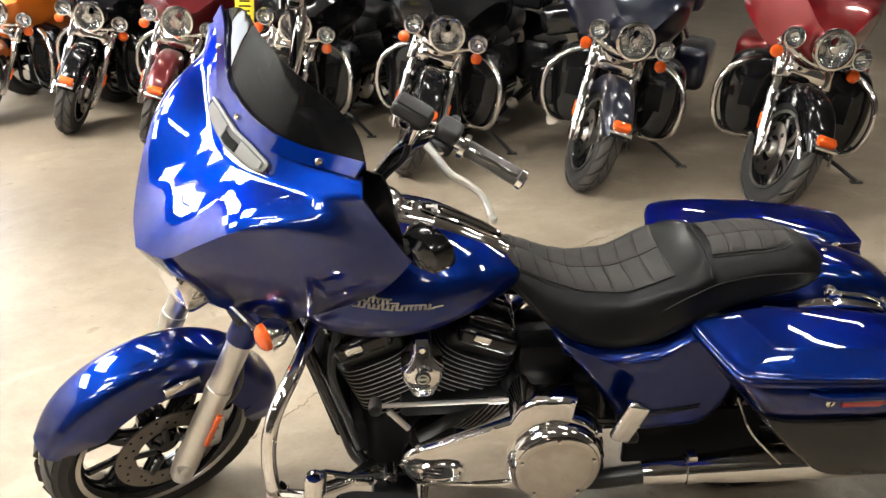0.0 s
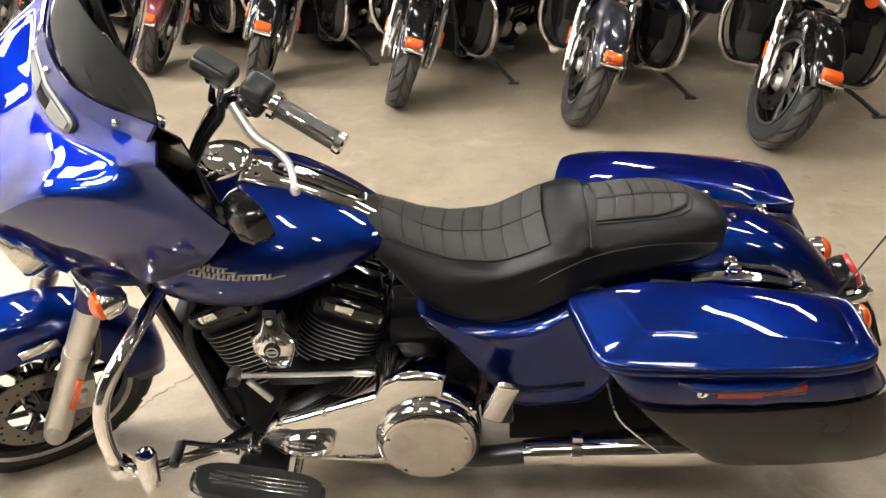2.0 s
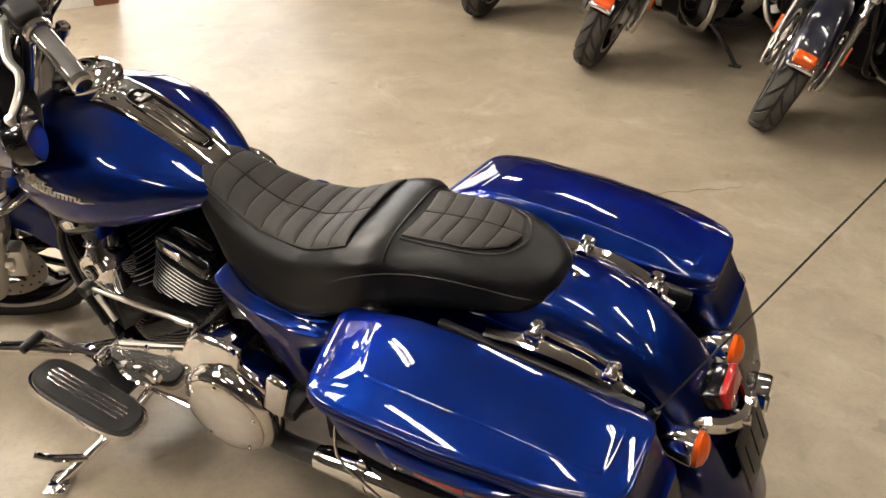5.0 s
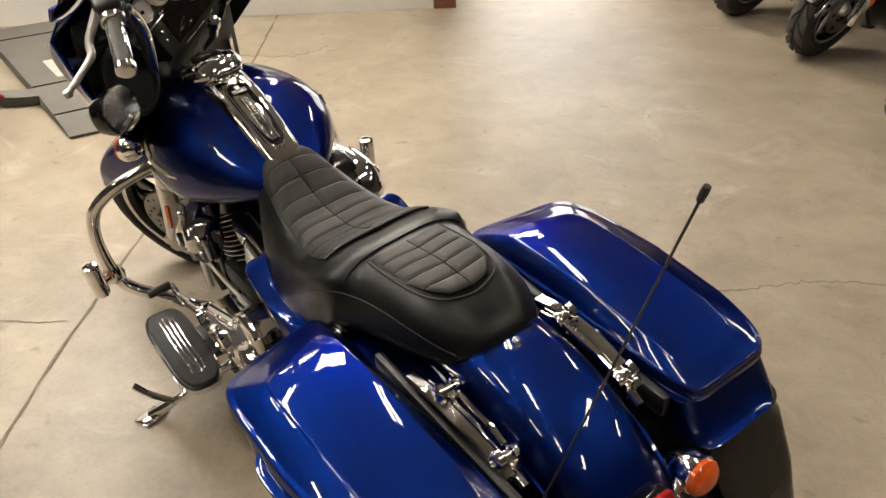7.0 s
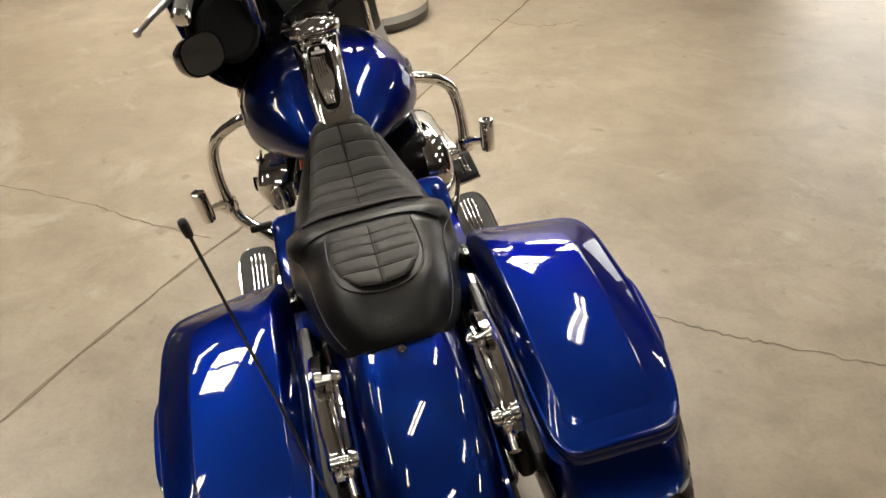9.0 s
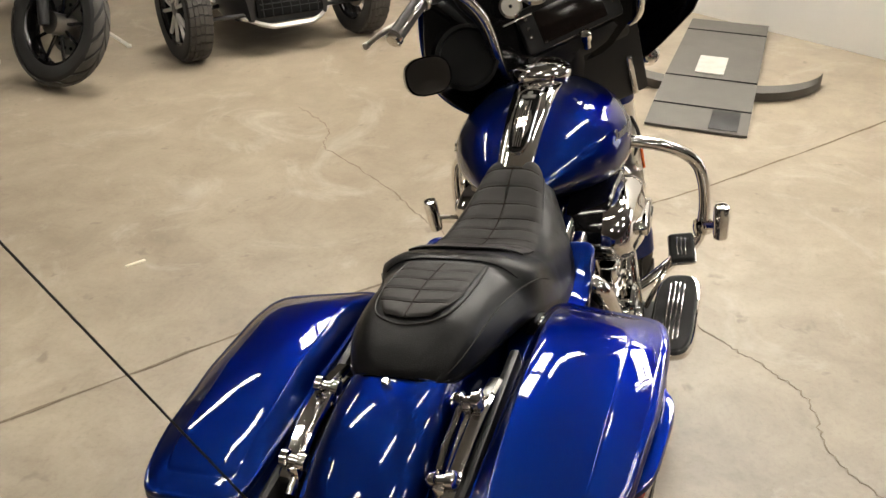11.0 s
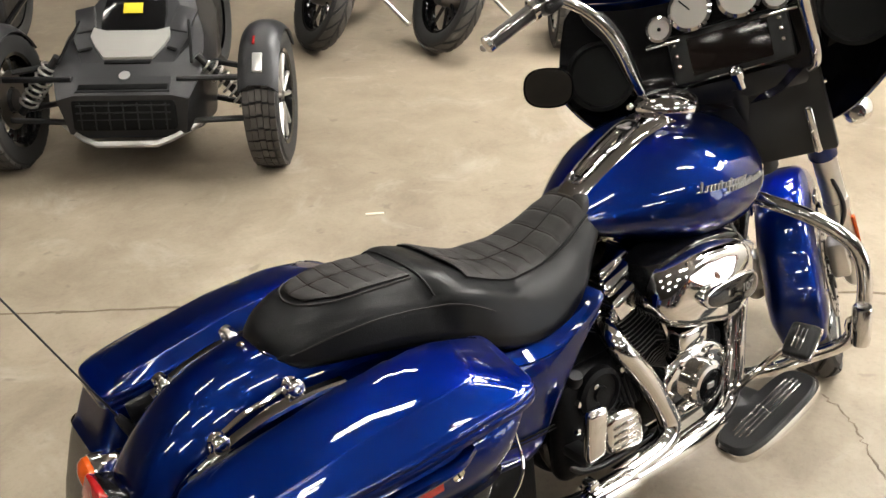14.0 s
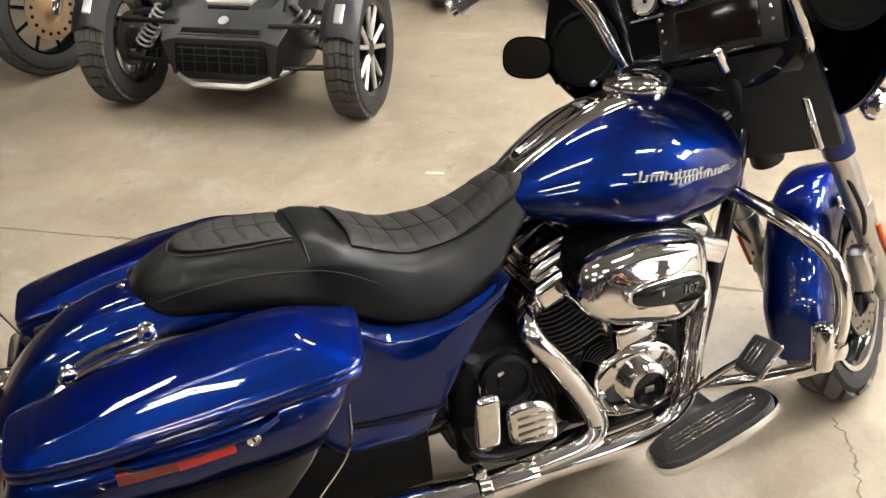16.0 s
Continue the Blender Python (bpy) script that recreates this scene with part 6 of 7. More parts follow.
    # whip aerial
    a0, a1 = Vector((0.868, -0.149, 0.612)), Vector((1.182, -0.146, 1.334))
    b = B(); tube(b, [a0, a0.lerp(a1, 0.5), a1], lambda t: 0.0021 - 0.0006 * t, 8); lathe(b, [(0, -0.014), (0.0036, -0.012), (0.0042, 0.0), (0.0036, 0.006), (0, 0.008)], along(a1, a1 - a0), 10); an = part("whip_aerial", b, BLACKSATIN, root, "black whip aerial leaning backwards")
    b = B(); lathe(b, [(0.011, -0.05), (0.012, 0.0), (0.007, 0.03), (0, 0.03)], along(a0, a1 - a0), 12); part("aerial_base", b, BLACKSATIN, an)


bike = tagged(new("touring_motorcycle"), "deep blue touring motorcycle leaning on its side stand, bars turned", "motorcycle")
bike.matrix_basis = pose(0.009, 0.012, 0, 9, 0, 0) @ Matrix.Scale(0.987, 4)
front_end(bike, STEER_BASE)
fairing(bike, STEER_BASE, BLUE)
handlebar(bike, STEER_BASE @ pose(-1.05, 0, 0) @ pose(0, 0, 0, 0, 0, -1.5) @ pose(1.05, 0, 0))
tank(bike)
seat(bike)
frame_and_engine(bike)
chassis_parts(bike)
side_covers(bike)
for side in (-1, 1):
    saddlebag(bike, side)
rear_end(bike)


# ---- row of parked touring motorcycles ----
def row_bike(paint, name_label, lower, contact, heading=64.7, steer=28, lean=8, guard=None):
    root = tagged(new("parked_motorcycle"), name_label, "motorcycle", "row of parked motorcycles")
    root.matrix_basis = pose(contact[0], contact[1], 0, 0, 0, heading) @ pose(0, 0, 0, lean, 0, 0) @ Matrix.Scale(0.96, 4) @ pose(1.07, 0, 0.0)
    ax = Vector((math.sin(radians(26)), 0, math.cos(radians(26))))
    M = Matrix.Translation((-1.05, 0, 0.31)) @ Matrix.Rotation(radians(steer), 4, ax) @ Matrix.Translation((1.05, 0, -0.31))
    F = (-1.07, 0, 0.322)
    b = B(); tyre(b, F, 0.322, 0.135, 0.218, 44); w = part("front_tyre", b, RUBBER, root, "black tyre with chevron tread", M); tread(w, F, 0.322, 0.135, 0.218, 17, M)
    b = B(); lathe(b, [(0.216, -0.05), (0.222, -0.057), (0.205, -0.055), (0.19, -0.03), (0.186, 0), (0.19, 0.03), (0.205, 0.055), (0.222, 0.057), (0.216, 0.05)], AXY(F), 40, True); part("rim", b, BLACKGLOSS, w, "", M)
    for s in (-1, 1):
        b = B(); lathe(b, [(0.2215, 0.0572 * s), (0.2215, 0.060 * s), (0.206, 0.0582 * s), (0.206, 0.0555 * s)], AXY(F), 40, True); part("machined_lip", b, ALU, w, "", M)
        b = B(); lathe(b, [(0.075, 0.075 * s - 0.003), (0.148, 0.075 * s - 0.003), (0.148, 0.075 * s + 0.003), (0.075, 0.075 * s + 0.003)], AXY(F), 36, True); d = part("brake_disc", b, DISC, w, "", M)
        for k in range(6):
            a = 2 * math.pi * k / 6
            b = B(); lathe(b, [(0, -0.005), (0.014, -0.005), (0.014, 0.005), (0, 0.005)], AXY((F[0] + 0.112 * math.cos(a), 0.075 * s, F[2] + 0.112 * math.sin(a))), 8); part("disc_slot", b, GAP, d, "", M)
    b = B(); lathe(b, [(0, -0.09), (0.03, -0.09), (0.05, -0.06), (0.05, 0.06), (0.03, 0.09), (0, 0.09)], AXY(F), 20); part("hub", b, ALU, w, "", M)
    for k in range(14):
        a = 2 * math.pi * k / 14
        b = B(); tube(b, [Vector(F) + Vector((0.05 * math.cos(a), 0, 0.05 * math.sin(a))), Vector(F) + Vector((0.195 * math.cos(a + 0.06), 0, 0.195 * math.sin(a + 0.06)))], 0.010, 6, 1); part("spoke", b, BLACKGLOSS if k % 2 else ALU, w, "", M)
    path = [(F[0] + (0.354 + 0.018 * max(0, math.sin(radians(a)))) * math.cos(radians(a)), F[2] + (0.354 + 0.018 * max(0, math.sin(radians(a)))) * math.sin(radians(a))) for a in range(160, -16, -16)]
    f = part("front_mudguard", fender_sheet(path, 0.082, 0.115, taper=lambda u: min(1, 0.7 + 4 * u)), guard or paint, root, "painted steel mudguard with chrome tip", M)
    tip = Vector((F[0] + 0.385 * math.cos(radians(150)), 0, F[2] + 0.385 * math.sin(radians(150))))
    b = B(); rbox(b, (0.05, 0.10, 0.035), along(tip + Vector((-0.006, 0, 0.004)), (-0.5, 0, 0.9)), 0.012, 3); part("tip_lamp", b, AMBER, f, "amber mudguard tip lamp", M)
    b = B(); rbox(b, (0.075, 0.125, 0.02), along(tip + Vector((-0.012, 0, -0.022)), (-0.3, 0, 1)), 0.008, 3); part("chrome_tip", b, CHROME, f, "", M)
    for s in (-1, 1):
        b = B(); tube(b, [(F[0] - 0.33, 0.085 * s, F[2] + 0.07), (F[0] - 0.25, 0.094 * s, F[2] + 0.155), (F[0] - 0.12, 0.096 * s, F[2] + 0.225)], 0.009, 8); part("skirt_trim", b, CHROME, f, "", M)
        y = 0.135 * s
        base = Vector((-1.065, y, 0.300))
        b = B(); lathe(b, [(0, -0.04), (0.022, -0.04), (0.031, -0.01), (0.034, 0.05), (0.033, 0.29), (0.037, 0.30), (0.037, 0.33), (0.028, 0.335), (0.028, 0.50), (0, 0.5)], along(base, ax), 20); leg = part("fork_leg", b, CHROME, root, "chrome fork leg", M)
        b = B(); rbox(b, (0.012, 0.012, 0.09), along(base + ax * 0.15 + Vector((0.0, s * 0.036, 0)), ax), 0.003); part("reflector", b, AMBER, leg, "", M)
        b = B(); lathe(b, [(0.036, 0.40), (0.043, 0.41), (0.043, 0.56), (0.03, 0.60)], along(base, ax), 20); part("fork_shroud", b, CHROME, leg, "", M)
        b = B(); rbox(b, (0.06, 0.05, 0.11), along(base + ax * 0.07 + Vector((0.065, -0.02 * s, 0.02)), (0.3, 0, 1)), 0.012); part("brake_caliper", b, CHROME, root, "", M)
        # passing lamp and turn signal
        b = B(); lathe(b, [(0, -0.07), (0.035, -0.06), (0.055, -0.03), (0.060, 0.0), (0.058, 0.010), (0.050, 0.012)], along((-0.985, 0.205 * s, 0.895), (-1, 0.02 * s, -0.02)), 24); pl = part("passing_lamp", b, CHROME, root, "chrome passing lamp", M)
        b = B(); lathe(b, [(0.050, 0.004), (0.042, -0.012), (0.028, -0.028), (0.010, -0.034), (0, -0.034)], along((-0.985, 0.205 * s, 0.895), (-1, 0.02 * s, -0.02)), 24); part("reflector_bowl", b, LAMP, pl, "", M)
        b = B(); lathe(b, [(0.051, 0.008), (0.035, 0.018), (0, 0.022), (0, 0.019), (0.035, 0.015), (0.050, 0.005)], along((-0.985, 0.205 * s, 0.895), (-1, 0.02 * s, -0.02)), 24); part("lamp_lens", b, CLEAR, pl, "", M)
        b = B(); lathe(b, [(0, -0.045), (0.02, -0.04), (0.034, -0.01), (0.036, 0.008)], along((-0.925, 0.235 * s, 0.795), (-1, 0, 0)), 20); tube(b, [(-0.905, 0.23 * s, 0.80), (-0.905, 0.215 * s, 0.86)], 0.010, 8, 1); sg = part("turn_signal", b, CHROME, root, "", M)
        b = B(); lathe(b, [(0.035, 0.006), (0.034, 0.02), (0.02, 0.032), (0, 0.035)], along((-0.925, 0.235 * s, 0.795), (-1, 0, 0)), 20); part("signal_lens", b, AMBER, sg, "amber lens", M)
        # leg shields
        out = spline([(0.12, 0, 0.74), (0.26, 0, 0.76), (0.37, 0, 0.71), (0.405, 0, 0.58), (0.395, 0, 0.42), (0.34, 0, 0.29), (0.24, 0, 0.265), (0.15, 0, 0.33), (0.12, 0, 0.5)], 4, True)
        b = B(); plate(b, [(p.x, p.z) for p in out], 0.0, 0.14, 0.05, 5, 0.02)
        ls = part("leg_shield", b, lower, root, "gloss black lower fairing", Matrix.Translation((-0.56, 0, 0)) @ Matrix(((0, -1, 0, 0), (s, 0, 0, 0), (0, 0, 1, 0), (0, 0, 0, 1))))
        b = B(); rbox(b, (0.006, 0.09, 0.16), pose(-0.715, 0.25 * s, 0.53), 0.002); part("shield_vent", b, GAP, ls)
    b = B(); lathe(b, [(0.09, -0.10), (0.108, -0.03), (0.112, 0.0), (0.108, 0.014), (0.096, 0.016)], along((-1.050, 0, 0.905), (-1, 0, -0.02)), 36); hl = part("headlamp", b, CHROME, root, "round headlamp in chrome ring", M)
    b = B(); lathe(b, [(0.096, 0.006), (0.086, -0.014), (0.066, -0.036), (0.040, -0.052), (0.016, -0.060), (0, -0.060)], along((-1.050, 0, 0.905), (-1, 0, -0.02)), 36); part("reflector_bowl", b, LAMP, hl, "faceted bright reflector", M)
    b = B(); lathe(b, [(0.098, 0.010), (0.07, 0.024), (0.03, 0.032), (0, 0.034), (0, 0.031), (0.03, 0.029), (0.07, 0.021), (0.097, 0.007)], along((-1.050, 0, 0.905), (-1, 0, -0.02)), 36); part("headlamp_lens", b, CLEAR, hl, "clear lens", M)
    b = B(); lathe(b, [(0.022, -0.055), (0.024, -0.012), (0.018, -0.006), (0, -0.005)], along((-1.050, 0, 0.905), (-1, 0, -0.02)), 20); part("bulb_shield", b, CHROME, hl, "", M)
    b = B(); tube(b, [(-0.90, -0.24, 0.865), (-0.93, -0.12, 0.815), (-0.935, 0, 0.79), (-0.93, 0.12, 0.815), (-0.90, 0.24, 0.865)], lambda t: 0.016, 10); part("lamp_bar", b, CHROME, root, "chrome lamp bar", M)
    b = B(); rbox(b, (0.10, 0.26, 0.15), along((-0.86, 0, 0.74), ax), 0.04, 3); part("fork_nacelle", b, CHROME, root, "", M)
    b = B(); sheet(b, fairing_rows(0.02, 0.55), 0.005); fa = part("fairing", b, paint, root, "painted fairing shell", M, sharp=50)
    b = B()
    base = spline([(x + 0.02, -y, z) for x, y, z in FR[0][:0:-1]] + [(x + 0.02, y, z) for x, y, z in FR[0]], 3)
    n = len(base)
    sheet(b, [[p + Vector((0.01 + 0.10 * t, 0, 0.3 * t * (1 - abs(2 * j / (n - 1) - 1) ** 3))) for j, p in enumerate(base)] for t in (0, 0.25, 0.5, 0.75, 1.0)], 0.003); part("windscreen", b, TINT, fa, "", M)
    for s in (-1, 1):
        b = B(); tube(b, [(-0.60, 0.1 * s, 1.2), (-0.5, 0.3 * s, 1.26), (-0.36, 0.44 * s, 1.22)], 0.016, 8); part("handlebar", b, CHROME, root, "", M)
        b = B(); tube(b, [(-0.62, 0.08 * s, 0.74), (-0.70, 0.28 * s, 0.72), (-0.76, 0.405 * s, 0.62), (-0.77, 0.425 * s, 0.45), (-0.72, 0.36 * s, 0.30), (-0.6, 0.2 * s, 0.25)], 0.019, 12); part("engine_guard", b, CHROME, root, "chrome engine guard")
        b = B(); rbox(b, (0.30, 0.11, 0.025), pose(-0.43, 0.33 * s, 0.27, 0, 10, 0), 0.01); part("footboard", b, BLACKSATIN, root)
        b = B(); rbox(b, (0.62, 0.24, 0.30), pose(0.62, 0.31 * s, 0.53, 0, 0, 0), 0.06, 4); part("saddlebag", b, paint, root, "painted hard saddlebag")
        b = B(); lathe(b, [(0, 0), (0.045, 0), (0.048, 0.4), (0.04, 0.9), (0, 0.9)], along((0.1, 0.27 * s, 0.26), (1, 0, 0.05)), 16); part("muffler", b, CHROME, root)
    b = B(); loft(b, [arch_ring(x, sm(TX, TW, x), sm(TX, TB, x), sm(TX, TT, x), 28) for x in [TX[0] + (TX[-1] - TX[0]) * i / 18 for i in range(19)]]); part("fuel_tank", b, paint, root, "painted fuel tank", sharp=60)
    b = B(); rbox(b, (0.36, 0.34, 0.14), pose(0.0, 0, 0.73), 0.06, 4); rbox(b, (0.34, 0.34, 0.16), pose(0.36, 0, 0.80), 0.06, 4); part("seat", b, LEATHER, root, "black leather seat")
    b = B(); rbox(b, (0.30, 0.56, 0.20), pose(0.86, 0, 0.96), 0.06, 4); part("top_box", b, paint, root, "painted top box")
    b = B(); rbox(b, (0.06, 0.44, 0.26), pose(0.70, 0, 0.98), 0.03, 4); part("passenger_backrest", b, LEATHER, root)
    b = B(); rbox(b, (0.34, 0.26, 0.24), pose(-0.33, 0, 0.30), 0.05, 3); rbox(b, (0.26, 0.28, 0.26), pose(-0.03, 0, 0.36), 0.04, 3); e = part("engine", b, WRINKLE, root, "V-twin engine")
    for ang in (-22.5, 22.5):
        m = Matrix.Translation((-0.35, 0, 0.28)) @ pose(0, 0, 0, 0, ang, 0)
        b = B()
        prof = [(0.06, 0.11)]
        for k in range(8):
            z = 0.13 + 0.02 * k
            prof += [(0.062, z), (0.105, z + 0.002), (0.105, z + 0.006), (0.062, z + 0.008)]
        lathe(b, prof, m, 20); part("cylinder", b, BLACKSATIN, e)
        b = B(); rbox(b, (0.15, 0.23, 0.07), m @ pose(0, 0, 0.35), 0.02, 3); part("rocker_cover", b, CHROME, e)
    for s in (-1, 1):
        b = B(); lathe(b, [(0.11, 0), (0.11, 0.05), (0.09, 0.06), (0, 0.06)], AXY((-0.04 if s < 0 else -0.33, 0.17 * s, 0.33), s) @ Matrix.Diagonal((1, 1, 1, 1)), 24); part("engine_cover", b, CHROME, e)
    b = B(); tyre(b, RA, 0.32, 0.16, 0.215, 32); part("rear_tyre", b, RUBBER, root)
    path = [(0.24, 0.68), (0.40, 0.735), (0.55, 0.745), (0.70, 0.73), (0.84, 0.66), (0.93, 0.54), (0.98, 0.38)]
    part("rear_mudguard", fender_sheet(path, 0.11, 0.14), paint, root)
    foot = Vector((-0.455, -0.475, 0.085 - 0.009))
    b = B(); tube(b, [(-0.36, -0.16, 0.20), (-0.40, -0.32, 0.145), foot], 0.013, 10); js = part("side_stand", b, BLACKSATIN, root, "side stand, folded out")
    b = B(); rbox(b, (0.05, 0.07, 0.008), Matrix.Translation(foot) @ pose(0, 0, -0.003, -lean, 0, 20), 0.003); part("stand_foot", b, BLACKSATIN, js)
    b = B()
    for s in (-1, 1):
        tube(b, [(-0.70, 0.05 * s, 0.80), (-0.60, 0.10 * s, 0.40), (-0.52, 0.11 * s, 0.20), (0.0, 0.12 * s, 0.19), (0.10, 0.12 * s, 0.5)], 0.018, 8)
    part("frame", b, BLACKGLOSS, root)
    return root


def car_paint(name, c, metal=0.3):
    return mat(name, c, 0.28, metal, 1.0)


ORANGE = car_paint("orange_paint", (0.65, 0.16, 0.012), 0.4)
MAROON = car_paint("dark_red_paint", (0.11, 0.005, 0.008), 0.5)
NAVY = car_paint("navy_paint", (0.004, 0.006, 0.018), 0.4)
REDP = car_paint("red_paint", (0.17, 0.004, 0.007), 0.4)
ROW = [
    row_bike(ORANGE, "orange touring motorcycle with black lower fairings on its stand", BLACKGLOSS, (-3.55, 4.90)),
    row_bike(BLACKGLOSS, "black touring motorcycle with round chrome headlamp on its stand", BLACKGLOSS, (-2.73, 4.49)),
    row_bike(MAROON, "dark red touring motorcycle with chrome fork on its stand", BLACKGLOSS, (-2.03, 4.07)),
    row_bike(BLACKGLOSS, "black touring motorcycle with round chrome headlamp on its stand", BLACKGLOSS, (-1.22, 3.70)),
    row_bike(BLACKGLOSS, "black touring motorcycle with round chrome headlamp on its stand", BLACKGLOSS, (-0.30, 3.15)),
    row_bike(NAVY, "dark navy touring motorcycle with chrome fork on its stand", BLACKGLOSS, (0.69, 2.73)),
    row_bike(REDP, "red and black touring motorcycle with chrome fork on its stand", BLACKGLOSS, (1.58, 2.30), guard=BLACKGLOSS),
]
# a second row stands tail to tail behind them
for n, k in enumerate((3, 1, 4, 3, 1, 4)):
    back = copy_thing(ROW[k], pose(-2.95 + 0.93 * n, 7.35 - 0.46 * n, 0, 0, 0, 64.7 + 180) @ pose(0, 0, 0, 8, 0, 0) @ Matrix.Scale(0.96, 4) @ pose(1.07, 0, 0.0))


# ---- three-wheeled roadsters ----
GREYPLASTIC = mat("dark_grey_panel", (0.019, 0.019, 0.021), 0.36, 0.15, spec=0.45, grain=0.08, grain_scale=50, bump=0.15, bump_scale=500)
FROSTED = mat("frosted_lens", (0.50, 0.50, 0.49), 0.28, 0.7, spec=0.5, bump=0.5, bump_scale=90)
SILVERPAINT = mat("silver_panel", (0.50, 0.49, 0.47), 0.35, 0.7)


def roadster(m, label):
    root = tagged(new("three_wheel_roadster"), label, "three-wheeler", "three-wheelers")
    root.matrix_basis = m
    R = 0.295
    for s in (-1, 1):
        c = (0.0, 0.590 * s, R)
        b = B(); lathe(b, [(0.205, -0.065), (0.25, -0.076), (0.28, -0.074), (0.292, -0.062), (R, -0.03), (R, 0.03), (0.292, 0.062), (0.28, 0.074), (0.25, 0.076), (0.205, 0.065)], AXY(c), 48); w = part("front_tyre", b, RUBBER, root, "wide black car-type tyre with block tread")
        b = B()
        for k in range(34):
            a = 2 * math.pi * k / 34
            for j in range(5):
                y = (j - 2) * 0.027
                aa = a + 0.018 * abs(j - 2)
                rr = R + 0.001 - (0.005 if abs(j - 2) == 2 else 0)
                rbox(b, (0.0470, 0.0238, 0.026), Matrix.Translation((rr * math.cos(aa), c[1] + y, c[2] + rr * math.sin(aa))) @ pose(0, 0, 0, 0, -math.degrees(aa) + 90, 0), 0)
        tagged(part("tread", b, TREADRUB, w, "blocky rubber tread"), kind="stuff")
        b = B(); lathe(b, [(0.206, -0.06), (0.21, -0.068), (0.195, -0.062), (0.18, 0), (0.195, 0.062), (0.21, 0.068), (0.206, 0.06)], AXY(c), 40, True); part("rim", b, BLACKGLOSS, w)
        for k in range(5):
            b = B()
            for q in (-0.16, 0.16):
                a = 2 * math.pi * k / 5 + q
                a2 = 2 * math.pi * k / 5 + q * 1.6
                tube(b, [Vector(c) + Vector((0.04 * math.cos(a), 0.045 * s, 0.04 * math.sin(a))), Vector(c) + Vector((0.19 * math.cos(a2), 0.05 * s, 0.19 * math.sin(a2)))], 0.011, 6, 1)
            part("spoke", b, SILVERPAINT, w)
        b = B(); lathe(b, [(0, 0.055 * s), (0.05, 0.05 * s), (0.06, 0), (0.05, -0.05 * s), (0, -0.055 * s)], AXY(c), 20); part("hub", b, BLACKSATIN, w)
        b = B(); lathe(b, [(0.06, -0.03 * s), (0.13, -0.03 * s), (0.13, -0.036 * s), (0.06, -0.036 * s)], AXY(c), 28, True); part("brake_disc", b, DISC, w)
        # mudguard
        rows = []
        for k in range(13):
            a = radians(152 - 9.5 * k)
            rr = 0.314 + 0.014 * math.sin(math.pi * k / 12)
            line = []
            for j in range(9):
                v = (j - 4) / 4
                line.append(Vector((rr * math.cos(a) * (1 - 0.02 * v * v), c[1] + 0.080 * v, R + rr * math.sin(a) - 0.035 * abs(v) ** 3)))
            rows.append(line)
        b = B(); sheet(b, rows, 0.008); f = part("mudguard", b, GREYPLASTIC, root, "dark grey mudguard over the wheel")
        b = B(); rbox(b, (0.014, 0.044, 0.088), pose(-0.229, c[1], R + 0.229, 0, 44, 0), 0.012, 3); part("marker_lamp", b, FROSTED, f, "pale ribbed marker lamp")
        b = B(); rbox(b, (0.02, 0.012, 0.05), pose(-0.142, c[1] - 0.02 * s, R + 0.294, 0, 67, 0), 0.004); part("red_strip", b, RED, f)
        # suspension arms and coil spring
        for z, x in ((0.22, -0.13), (0.22, 0.14), (0.40, -0.10), (0.40, 0.12)):
            b = B(); tube(b, [(x * 1.3, 0.22 * s, z + 0.03), (x * 0.4, 0.58 * s, z)], 0.014, 8, 1); part("suspension_arm", b, BLACKSATIN, root)
        p0, p1 = Vector((-0.04, 0.30 * s, 0.50)), Vector((-0.02, 0.52 * s, 0.24))
        b = B(); tube(b, [p0, p1], 0.018, 10, 1); sh = part("damper", b, BLACKSATIN, root)
        d = (p1 - p0)
        side = d.normalized().orthogonal().normalized()
        up = d.normalized().cross(side)
        b = B(); tube(b, [p0 + d * (0.15 + 0.7 * k / 64) + (side * math.cos(k * 0.75) + up * math.sin(k * 0.75)) * 0.038 for k in range(65)], 0.006, 6, 1); part("coil_spring", b, ALU, sh, "grey coil spring")
    # nose
    def sec(x, zl, zh, wl, wh, k=0.0):
        return [Vector((x, -wl, zl)), Vector((x, -wl * 0.7, zl - 0.02)), Vector((x, wl * 0.7, zl - 0.02)), Vector((x, wl, zl)), Vector((x + k * 0.4, wl * 1.06, (zl + zh) / 2)), Vector((x + k, wh, zh - 0.02)), Vector((x + k, wh * 0.75, zh)), Vector((x + k, -wh * 0.75, zh)), Vector((x + k, -wh, zh - 0.02)), Vector((x + k * 0.4, -wl * 1.06, (zl + zh) / 2))]
    b = B(); loft(b, [sec(-0.20, 0.21, 0.38, 0.25, 0.28), sec(-0.10, 0.20, 0.46, 0.30, 0.32, 0.02), sec(0.08, 0.20, 0.56, 0.32, 0.30, 0.04), sec(0.30, 0.20, 0.66, 0.28, 0.22, 0.06), sec(0.55, 0.22, 0.70, 0.22, 0.16, 0.05), sec(0.95, 0.25, 0.62, 0.16, 0.12, 0.0)]); part("body", b, GREYPLASTIC, root, "faceted dark grey nose and body", sharp=20)
